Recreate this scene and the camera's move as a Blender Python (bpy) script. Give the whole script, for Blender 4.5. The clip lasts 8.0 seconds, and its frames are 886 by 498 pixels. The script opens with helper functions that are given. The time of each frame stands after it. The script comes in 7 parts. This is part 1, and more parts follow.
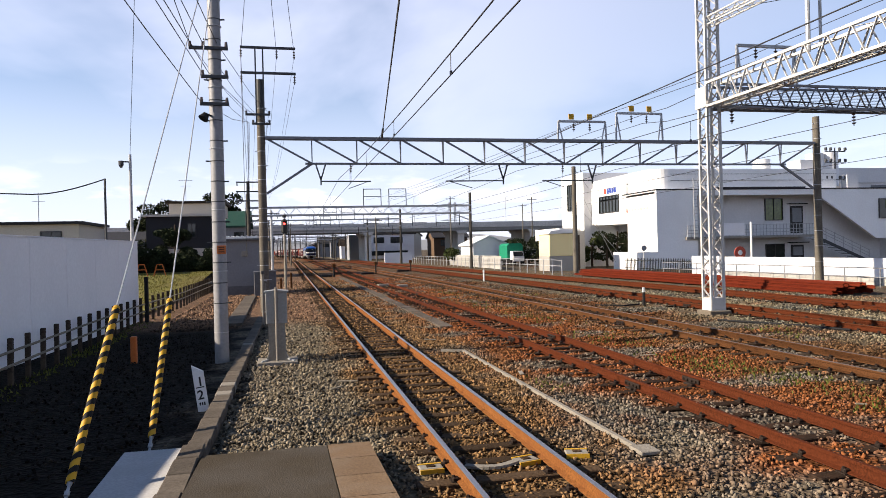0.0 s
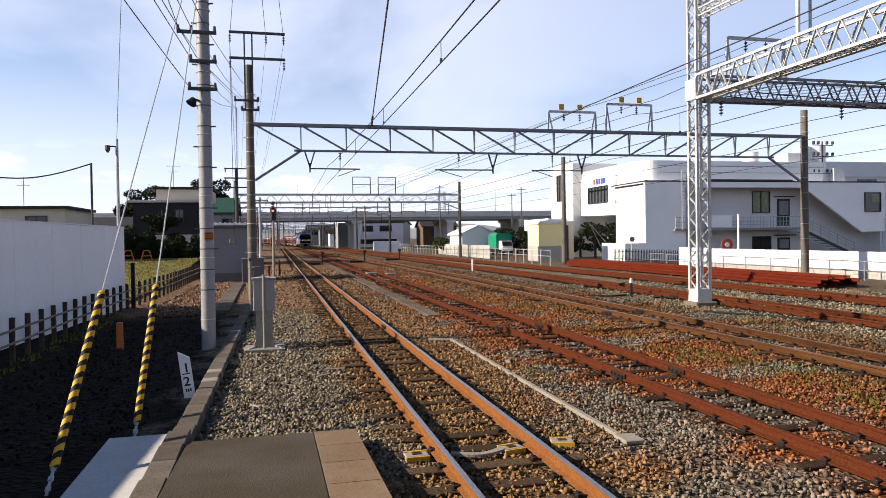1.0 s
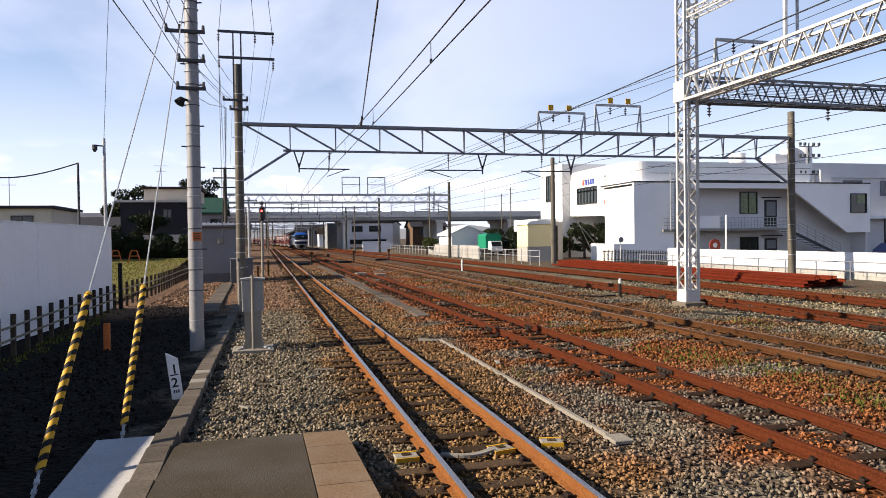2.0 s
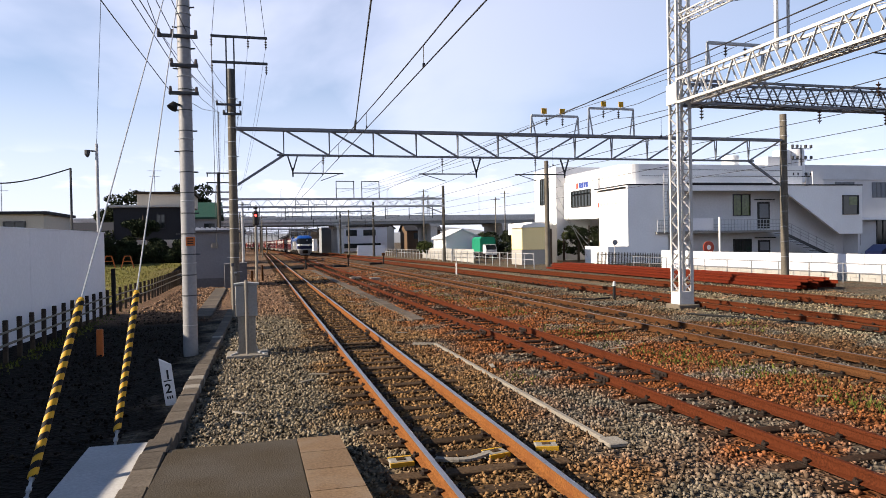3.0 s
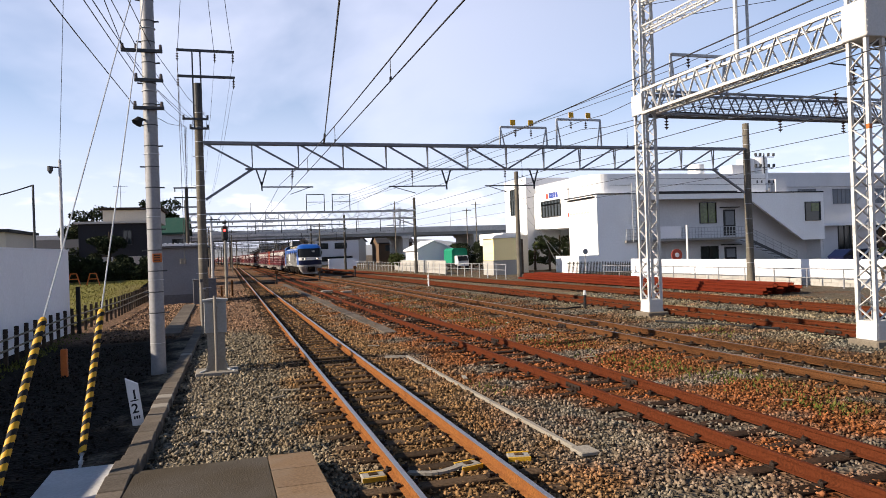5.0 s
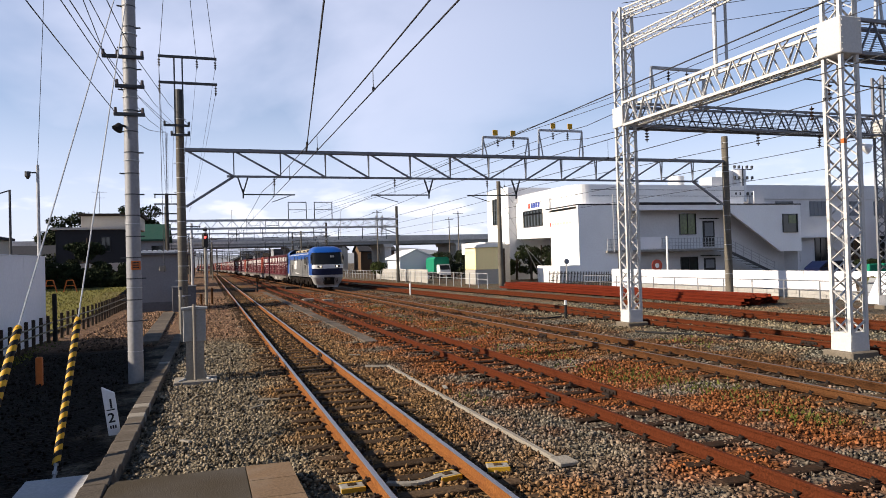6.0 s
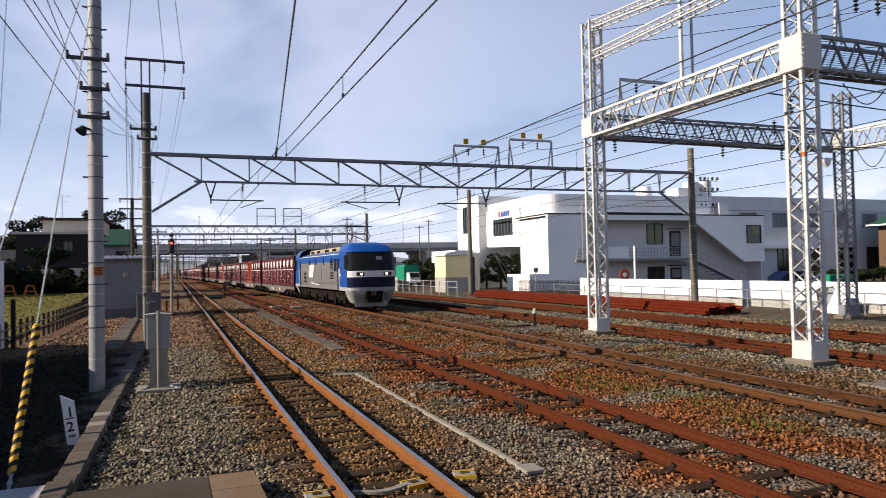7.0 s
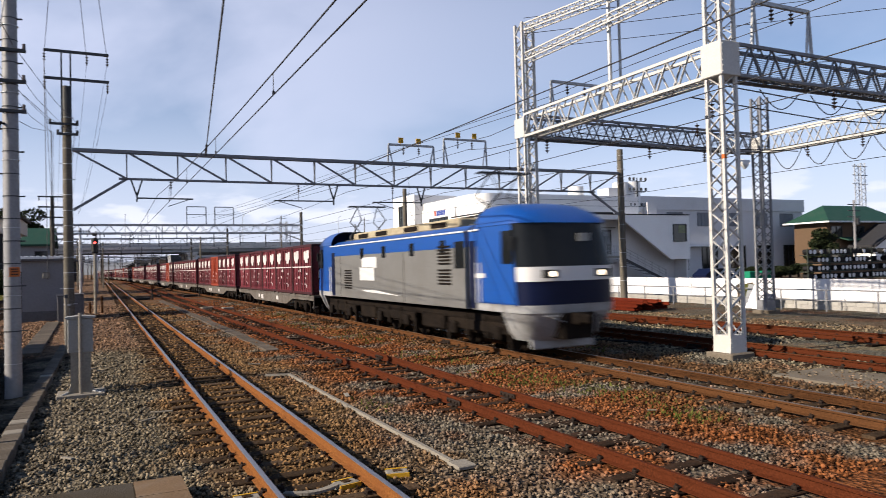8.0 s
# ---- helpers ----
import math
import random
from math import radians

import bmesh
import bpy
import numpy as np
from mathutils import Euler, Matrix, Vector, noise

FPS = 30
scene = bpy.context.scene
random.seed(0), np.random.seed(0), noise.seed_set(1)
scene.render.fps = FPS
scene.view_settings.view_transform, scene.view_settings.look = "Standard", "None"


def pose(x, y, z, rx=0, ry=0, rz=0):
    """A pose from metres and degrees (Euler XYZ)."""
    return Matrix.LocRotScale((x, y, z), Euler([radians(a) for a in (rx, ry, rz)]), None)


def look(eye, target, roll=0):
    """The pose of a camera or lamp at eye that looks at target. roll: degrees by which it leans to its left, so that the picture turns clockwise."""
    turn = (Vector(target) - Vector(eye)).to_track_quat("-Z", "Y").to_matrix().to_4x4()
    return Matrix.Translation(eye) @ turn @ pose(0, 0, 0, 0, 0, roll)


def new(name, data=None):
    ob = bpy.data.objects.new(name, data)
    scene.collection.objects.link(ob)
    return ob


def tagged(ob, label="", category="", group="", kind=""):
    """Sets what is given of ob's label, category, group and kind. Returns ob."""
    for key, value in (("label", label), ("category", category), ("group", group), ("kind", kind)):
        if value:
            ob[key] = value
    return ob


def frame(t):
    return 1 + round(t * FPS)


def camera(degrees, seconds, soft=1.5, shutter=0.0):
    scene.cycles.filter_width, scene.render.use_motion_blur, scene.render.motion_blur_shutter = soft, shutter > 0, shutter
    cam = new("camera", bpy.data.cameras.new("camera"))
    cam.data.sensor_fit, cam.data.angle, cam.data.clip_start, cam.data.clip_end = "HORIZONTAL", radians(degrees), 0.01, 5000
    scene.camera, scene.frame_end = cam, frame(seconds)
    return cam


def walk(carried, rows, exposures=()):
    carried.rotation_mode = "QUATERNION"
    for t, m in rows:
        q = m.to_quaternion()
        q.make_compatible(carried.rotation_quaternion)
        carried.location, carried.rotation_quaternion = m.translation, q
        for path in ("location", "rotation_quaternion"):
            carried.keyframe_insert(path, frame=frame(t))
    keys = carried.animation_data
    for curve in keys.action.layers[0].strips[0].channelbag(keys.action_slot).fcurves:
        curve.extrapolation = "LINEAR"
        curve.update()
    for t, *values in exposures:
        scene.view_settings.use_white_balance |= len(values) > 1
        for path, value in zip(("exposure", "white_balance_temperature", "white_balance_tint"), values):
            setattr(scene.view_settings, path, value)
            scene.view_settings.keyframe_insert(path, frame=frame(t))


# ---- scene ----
# ---- camera ----
cam = camera(64.6, 8.0, soft=0.75, shutter=0.5)
PATH = [
    (0.0, pose(-0.016, 0.010, 2.361, 89.95, 0.00, -12.58) @ pose(0, 0, 0, 0, 0, -1.45)),
    (0.5, pose(-0.015, 0.003, 2.359, 89.66, 0.00, -12.58) @ pose(0, 0, 0, 0, 0, -1.21)),
    (1.0, pose(-0.004, 0.011, 2.353, 89.04, 0.00, -13.46) @ pose(0, 0, 0, 0, 0, -0.84)),
    (1.5, pose(-0.011, 0.022, 2.358, 89.05, 0.00, -13.42) @ pose(0, 0, 0, 0, 0, -0.86)),
    (2.0, pose(-0.006, 0.019, 2.358, 89.05, 0.00, -14.32) @ pose(0, 0, 0, 0, 0, -0.79)),
    (3.5, pose(0.013, 0.014, 2.365, 89.60, 0.00, -15.34) @ pose(0, 0, 0, 0, 0, -1.52)),
    (4.0, pose(0.023, 0.007, 2.367, 89.90, 0.00, -16.55) @ pose(0, 0, 0, 0, 0, -1.93)),
    (4.5, pose(0.031, 0.006, 2.366, 90.06, 0.00, -16.62) @ pose(0, 0, 0, 0, 0, -2.07)),
    (6.0, pose(0.041, -0.038, 2.390, 90.89, 0.00, -18.55) @ pose(0, 0, 0, 0, 0, -1.60)),
    (6.5, pose(0.048, -0.046, 2.385, 91.34, 0.00, -19.02) @ pose(0, 0, 0, 0, 0, -1.44)),
    (7.0, pose(0.064, -0.047, 2.384, 91.48, 0.00, -20.99) @ pose(0, 0, 0, 0, 0, -1.19)),
    (7.5, pose(0.092, -0.081, 2.381, 91.27, 0.00, -23.46) @ pose(0, 0, 0, 0, 0, -1.35)),
    (8.0, pose(0.093, -0.116, 2.383, 91.27, 0.00, -26.18) @ pose(0, 0, 0, 0, 0, -1.48)),
]
walk(cam, PATH, [(0.0, 1.14, 6400, 12), (4.7, 1.11, 6400, 12), (6.3, 0.89, 6300, 12), (8.0, 0.80, 6250, 12)])

# ---- light ----
SUN_ELEV = radians(29)
TO_SUN = Vector((-0.9995 * math.cos(SUN_ELEV), 0.03 * math.cos(SUN_ELEV), math.sin(SUN_ELEV)))
sun = new("sun", bpy.data.lights.new("sun", "SUN"))
sun.data.energy, sun.data.angle, sun.data.color = 5.0, radians(0.5), (1.0, 0.86, 0.67)
sun.matrix_world = look(TO_SUN * 60, (0, 0, 0))

world = bpy.data.worlds.new("world")
scene.world = world
world.use_nodes = True
wn, wl = world.node_tree.nodes, world.node_tree.links
wn.clear()
w_out = wn.new("ShaderNodeOutputWorld")
w_bg = wn.new("ShaderNodeBackground")
w_bg.inputs["Strength"].default_value = 0.064
sky = wn.new("ShaderNodeTexSky")
sky.sky_type, sky.sun_disc = "NISHITA", False
sky.sun_elevation, sky.sun_rotation = SUN_ELEV, radians(271.7)
sky.air_density, sky.dust_density, sky.ozone_density = 1.0, 0.2, 4.0
w_tc = wn.new("ShaderNodeTexCoord")
w_map = wn.new("ShaderNodeMapping")
w_map.inputs["Scale"].default_value = (1.0, 1.0, 2.2)
w_map.inputs["Rotation"].default_value = (0.2, 0.5, 0.9)
w_noise = wn.new("ShaderNodeTexNoise")
w_noise.inputs["Scale"].default_value, w_noise.inputs["Detail"].default_value = 1.5, 6.0
w_noise.inputs["Roughness"].default_value, w_noise.inputs["Distortion"].default_value = 0.5, 0.25
w_ramp = wn.new("ShaderNodeMapRange")
w_ramp.interpolation_type = "SMOOTHSTEP"
w_ramp.inputs["From Min"].default_value, w_ramp.inputs["From Max"].default_value = 0.36, 0.66
w_ramp.inputs["To Min"].default_value, w_ramp.inputs["To Max"].default_value = 0.14, 0.86
w_sep = wn.new("ShaderNodeSeparateXYZ")
w_haze = wn.new("ShaderNodeMapRange")  # whiter haze low over the horizon
w_haze.interpolation_type = "SMOOTHSTEP"
w_haze.inputs["From Min"].default_value, w_haze.inputs["From Max"].default_value = 0.0, 0.36
w_haze.inputs["To Min"].default_value, w_haze.inputs["To Max"].default_value = 0.80, 0.0
w_high = wn.new("ShaderNodeMapRange")  # thin cloud gives way to clear blue overhead
w_high.interpolation_type = "SMOOTHSTEP"
w_high.inputs["From Min"].default_value, w_high.inputs["From Max"].default_value = 0.30, 0.62
w_high.inputs["To Min"].default_value, w_high.inputs["To Max"].default_value = 1.0, 0.0
w_thin = wn.new("ShaderNodeMath")
w_thin.operation = "MULTIPLY"
w_side = wn.new("ShaderNodeMapRange")  # veil of cloud thins away from the sun
w_side.interpolation_type = "SMOOTHSTEP"
w_side.inputs["From Min"].default_value, w_side.inputs["From Max"].default_value = -0.10, 0.80
w_side.inputs["To Min"].default_value, w_side.inputs["To Max"].default_value = 1.0, 0.38
w_veil = wn.new("ShaderNodeMath")
w_veil.operation = "MULTIPLY"
w_max = wn.new("ShaderNodeMath")
w_max.operation = "MAXIMUM"
# small heaped clouds near the horizon
w_puff = wn.new("ShaderNodeTexNoise")
w_puff.inputs["Scale"].default_value, w_puff.inputs["Detail"].default_value = 9.0, 6.0
w_pr = wn.new("ShaderNodeMapRange")
w_pr.interpolation_type = "SMOOTHSTEP"
w_pr.inputs["From Min"].default_value, w_pr.inputs["From Max"].default_value = 0.50, 0.62
w_pz = wn.new("ShaderNodeMapRange")
w_pz.interpolation_type = "SMOOTHSTEP"
w_pz.inputs["From Min"].default_value, w_pz.inputs["From Max"].default_value = 0.14, 0.06
w_pm = wn.new("ShaderNodeMath")
w_pm.operation = "MULTIPLY"
w_mix = wn.new("ShaderNodeMixRGB")
w_mix.inputs["Color2"].default_value = (7.4, 7.7, 9.3, 1)
w_mix2 = wn.new("ShaderNodeMixRGB")
w_mix2.inputs["Color2"].default_value = (8.6, 8.8, 9.6, 1)
w_map2 = wn.new("ShaderNodeMapping")
w_map2.inputs["Scale"].default_value = (1.0, 1.0, 3.4)
wl.new(w_tc.outputs["Generated"], w_map.inputs["Vector"])
wl.new(w_map.outputs["Vector"], w_noise.inputs["Vector"])
wl.new(w_noise.outputs["Fac"], w_ramp.inputs["Value"])
wl.new(w_tc.outputs["Generated"], w_sep.inputs["Vector"])
wl.new(w_sep.outputs["Z"], w_haze.inputs["Value"])
wl.new(w_sep.outputs["Z"], w_high.inputs["Value"])
wl.new(w_ramp.outputs["Result"], w_thin.inputs[0])
wl.new(w_high.outputs["Result"], w_thin.inputs[1])
wl.new(w_sep.outputs["X"], w_side.inputs["Value"])
wl.new(w_thin.outputs["Value"], w_veil.inputs[0])
wl.new(w_side.outputs["Result"], w_veil.inputs[1])
wl.new(w_veil.outputs["Value"], w_max.inputs[0])
wl.new(w_haze.outputs["Result"], w_max.inputs[1])
wl.new(w_max.outputs["Value"], w_mix.inputs["Fac"])
wl.new(sky.outputs["Color"], w_mix.inputs["Color1"])
wl.new(w_tc.outputs["Generated"], w_map2.inputs["Vector"])
wl.new(w_map2.outputs["Vector"], w_puff.inputs["Vector"])
wl.new(w_puff.outputs["Fac"], w_pr.inputs["Value"])
wl.new(w_sep.outputs["Z"], w_pz.inputs["Value"])
wl.new(w_pr.outputs["Result"], w_pm.inputs[0])
wl.new(w_pz.outputs["Result"], w_pm.inputs[1])
wl.new(w_pm.outputs["Value"], w_mix2.inputs["Fac"])
wl.new(w_mix.outputs["Color"], w_mix2.inputs["Color1"])
wl.new(w_mix2.outputs["Color"], w_bg.inputs["Color"])
wl.new(w_bg.outputs["Background"], w_out.inputs["Surface"])


# ---- materials ----
def material(name, col, rough=0.7, metal=0.0, var=0.25, size=2.0, fine=30.0, bump=0.2, second=None,
             amount=0.5, island=0.0, each=0.0, spec=0.5, glow=None, glow_strength=0.0):
    """Base colour with variation at two scales, an optional second colour in stains, fine relief."""
    m = bpy.data.materials.new(name)
    m.use_nodes = True
    n, l = m.node_tree.nodes, m.node_tree.links
    b = n["Principled BSDF"]
    b.inputs["Roughness"].default_value, b.inputs["Metallic"].default_value = rough, metal
    b.inputs["Specular IOR Level"].default_value = spec * (0.25 if rough >= 0.7 else 0.6 if rough >= 0.4 else 1.0)
    tc = n.new("ShaderNodeTexCoord")
    big, small = n.new("ShaderNodeTexNoise"), n.new("ShaderNodeTexNoise")
    for t, s in ((big, size), (small, fine)):
        t.inputs["Scale"].default_value, t.inputs["Detail"].default_value = s, 5.0
        l.new(tc.outputs["Object"], t.inputs["Vector"])
    ramp = n.new("ShaderNodeValToRGB")
    ramp.color_ramp.elements[0].position, ramp.color_ramp.elements[1].position = 0.35, 0.68
    dark = tuple(c * (1 - var) for c in col)
    ramp.color_ramp.elements[0].color = (*dark, 1)
    ramp.color_ramp.elements[1].color = (*(min(1, c * (1 + var * 0.5)) for c in col), 1)
    l.new(small.outputs["Fac"], ramp.inputs["Fac"])
    colour = ramp.outputs["Color"]
    edge = n.new("ShaderNodeValToRGB")
    edge.color_ramp.elements[0].position, edge.color_ramp.elements[1].position = 0.45, 0.65
    edge.color_ramp.elements[1].color = (amount, amount, amount, 1)
    l.new(big.outputs["Fac"], edge.inputs["Fac"])
    mix = n.new("ShaderNodeMixRGB")
    mix.inputs["Color2"].default_value = (*(second or dark), 1)
    l.new(edge.outputs["Color"], mix.inputs["Fac"])
    l.new(colour, mix.inputs["Color1"])
    colour = mix.outputs["Color"]
    for strength, node, socket in ((island, "ShaderNodeNewGeometry", "Random Per Island"), (each, "ShaderNodeObjectInfo", "Random")):
        if strength:
            g = n.new(node)
            r = n.new("ShaderNodeMapRange")
            r.inputs["To Min"].default_value, r.inputs["To Max"].default_value = 1 - strength, 1 + strength
            l.new(g.outputs[socket], r.inputs["Value"])
            mul = n.new("ShaderNodeMixRGB")
            mul.blend_type, mul.inputs["Fac"].default_value = "MULTIPLY", 1.0
            l.new(colour, mul.inputs["Color1"])
            l.new(r.outputs["Result"], mul.inputs["Color2"])
            colour = mul.outputs["Color"]
    l.new(colour, b.inputs["Base Color"])
    if bump:
        bp = n.new("ShaderNodeBump")
        bp.inputs["Strength"].default_value, bp.inputs["Distance"].default_value = bump, 0.02
        l.new(small.outputs["Fac"], bp.inputs["Height"])
        l.new(bp.outputs["Normal"], b.inputs["Normal"])
    if glow:
        b.inputs["Emission Color"].default_value = (*glow, 1)
        b.inputs["Emission Strength"].default_value = glow_strength
    return m


def zoned(name, island, bump):
    """Ground and ballast: the stone changes colour from track to track across the yard, with ragged limits."""
    m = bpy.data.materials.new(name)
    m.use_nodes = True
    n, l = m.node_tree.nodes, m.node_tree.links
    b = n["Principled BSDF"]
    b.inputs["Roughness"].default_value = 0.92
    b.inputs["Specular IOR Level"].default_value = 0.04
    geo = n.new("ShaderNodeNewGeometry")
    sep = n.new("ShaderNodeSeparateXYZ")
    l.new(geo.outputs["Position"], sep.inputs["Vector"])
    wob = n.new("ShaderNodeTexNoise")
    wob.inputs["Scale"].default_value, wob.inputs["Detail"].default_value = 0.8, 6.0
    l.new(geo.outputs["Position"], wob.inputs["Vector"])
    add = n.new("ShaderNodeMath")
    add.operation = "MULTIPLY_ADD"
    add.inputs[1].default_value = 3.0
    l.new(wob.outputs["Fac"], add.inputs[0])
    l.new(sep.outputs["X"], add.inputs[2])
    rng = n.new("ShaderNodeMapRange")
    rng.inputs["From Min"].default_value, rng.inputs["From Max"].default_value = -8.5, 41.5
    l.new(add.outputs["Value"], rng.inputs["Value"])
    ramp = n.new("ShaderNodeValToRGB")
    # stops up to -1.6: dark soil, darkened further for the wall's shade
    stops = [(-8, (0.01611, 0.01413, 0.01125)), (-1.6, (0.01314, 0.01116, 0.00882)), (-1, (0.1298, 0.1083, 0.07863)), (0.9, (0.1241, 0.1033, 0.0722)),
             (1.7, (0.1287, 0.07458, 0.03288)), (3.7, (0.1329, 0.08045, 0.03848)), (5.4, (0.1449, 0.05292, 0.01955)), (8.2, (0.1354, 0.05006, 0.01859)),
             (9.6, (0.1068, 0.0512, 0.02127)), (13, (0.08582, 0.04854, 0.02423)), (14.7, (0.1287, 0.1146, 0.07831)), (19, (0.1545, 0.1296, 0.08394)),
             (23, (0.133, 0.1014, 0.06297)), (27, (0.09142, 0.07657, 0.05599))]
    while len(ramp.color_ramp.elements) < len(stops):
        ramp.color_ramp.elements.new(0.5)
    for e, (x, c) in zip(ramp.color_ramp.elements, stops):
        e.position, e.color = (x + 10) / 50, (*c, 1)
    l.new(rng.outputs["Result"], ramp.inputs["Fac"])
    colour = ramp.outputs["Color"]
    # beyond the wall's end that painted shade stops: sunlit soil in lighter brown gravel
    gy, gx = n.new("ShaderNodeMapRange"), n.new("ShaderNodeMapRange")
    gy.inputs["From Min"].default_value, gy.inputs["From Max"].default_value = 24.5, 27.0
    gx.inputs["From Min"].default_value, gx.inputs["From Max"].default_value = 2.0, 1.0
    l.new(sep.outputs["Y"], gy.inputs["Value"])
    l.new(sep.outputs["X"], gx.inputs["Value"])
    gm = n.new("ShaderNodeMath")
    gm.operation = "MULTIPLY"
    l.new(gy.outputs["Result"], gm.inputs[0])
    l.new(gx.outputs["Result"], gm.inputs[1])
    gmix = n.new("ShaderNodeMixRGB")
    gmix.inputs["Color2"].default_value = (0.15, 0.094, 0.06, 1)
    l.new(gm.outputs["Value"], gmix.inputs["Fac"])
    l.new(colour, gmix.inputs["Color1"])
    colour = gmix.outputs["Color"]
    # fresh grey ballast beside the siding, near the platform end
    fy, fx, fl = n.new("ShaderNodeMapRange"), n.new("ShaderNodeMapRange"), n.new("ShaderNodeMapRange")
    fy.inputs["From Min"].default_value, fy.inputs["From Max"].default_value = 13.0, 10.0
    fx.inputs["From Min"].default_value, fx.inputs["From Max"].default_value = 7.2, 6.5
    fl.inputs["From Min"].default_value, fl.inputs["From Max"].default_value = 5.1, 5.7
    fl.inputs["To Max"].default_value = 0.85
    l.new(sep.outputs["Y"], fy.inputs["Value"])
    l.new(add.outputs["Value"], fx.inputs["Value"])
    l.new(add.outputs["Value"], fl.inputs["Value"])
    fm, fn = n.new("ShaderNodeMath"), n.new("ShaderNodeMath")
    fm.operation = fn.operation = "MULTIPLY"
    l.new(fy.outputs["Result"], fm.inputs[0])
    l.new(fx.outputs["Result"], fm.inputs[1])
    l.new(fm.outputs["Value"], fn.inputs[0])
    l.new(fl.outputs["Result"], fn.inputs[1])
    fmix = n.new("ShaderNodeMixRGB")
    fmix.inputs["Color2"].default_value = (0.112, 0.103, 0.080, 1)
    l.new(fn.outputs["Value"], fmix.inputs["Fac"])
    l.new(colour, fmix.inputs["Color1"])
    colour = fmix.outputs["Color"]
    # rust dust and grey patches
    for scale, c, lo, hi, am in ((0.33, (0.130, 0.043, 0.015), 0.50, 0.66, 0.55), (0.5, (0.092, 0.088, 0.072), 0.50, 0.60, 0.85), (1.7, (0.180, 0.098, 0.062), 0.55, 0.72, 0.5)):
        t = n.new("ShaderNodeTexNoise")
        t.inputs["Scale"].default_value, t.inputs["Detail"].default_value = scale, 5.0
        l.new(geo.outputs["Position"], t.inputs["Vector"])
        r = n.new("ShaderNodeValToRGB")
        r.color_ramp.elements[0].position, r.color_ramp.elements[1].position = lo, hi
        r.color_ramp.elements[1].color = (am, am, am, 1)
        l.new(t.outputs["Fac"], r.inputs["Fac"])
        mask = n.new("ShaderNodeMath")
        mask.operation = "MULTIPLY"
        gate = n.new("ShaderNodeMapRange")
        gate.inputs["From Min"].default_value, gate.inputs["From Max"].default_value = 2.6, 4.6
        l.new(sep.outputs["X"], gate.inputs["Value"])
        l.new(r.outputs["Color"], mask.inputs[0])
        l.new(gate.outputs["Result"], mask.inputs[1])
        mx = n.new("ShaderNodeMixRGB")
        mx.inputs["Color2"].default_value = (*c, 1)
        l.new(mask.outputs["Value"], mx.inputs["Fac"])
        l.new(colour, mx.inputs["Color1"])
        colour = mx.outputs["Color"]
    grain = n.new("ShaderNodeTexVoronoi")
    grain.inputs["Scale"].default_value = 14.0
    l.new(geo.outputs["Position"], grain.inputs["Vector"])
    val = n.new("ShaderNodeMapRange")
    val.inputs["To Min"].default_value, val.inputs["To Max"].default_value = (0.15, 2.1) if island else (0.45, 1.35)
    if island:
        l.new(geo.outputs["Random Per Island"], val.inputs["Value"])
    else:
        rgb = n.new("ShaderNodeSeparateColor")
        l.new(grain.outputs["Color"], rgb.inputs["Color"])
        l.new(rgb.outputs["Red"], val.inputs["Value"])
    mul = n.new("ShaderNodeMixRGB")
    mul.blend_type, mul.inputs["Fac"].default_value = "MULTIPLY", 1.0
    l.new(colour, mul.inputs["Color1"])
    l.new(val.outputs["Result"], mul.inputs["Color2"])
    l.new(mul.outputs["Color"], b.inputs["Base Color"])
    if bump:
        bp = n.new("ShaderNodeBump")
        bp.inputs["Strength"].default_value, bp.inputs["Distance"].default_value = bump, 0.05
        l.new(grain.outputs["Distance"], bp.inputs["Height"])
        l.new(bp.outputs["Normal"], b.inputs["Normal"])
    return m


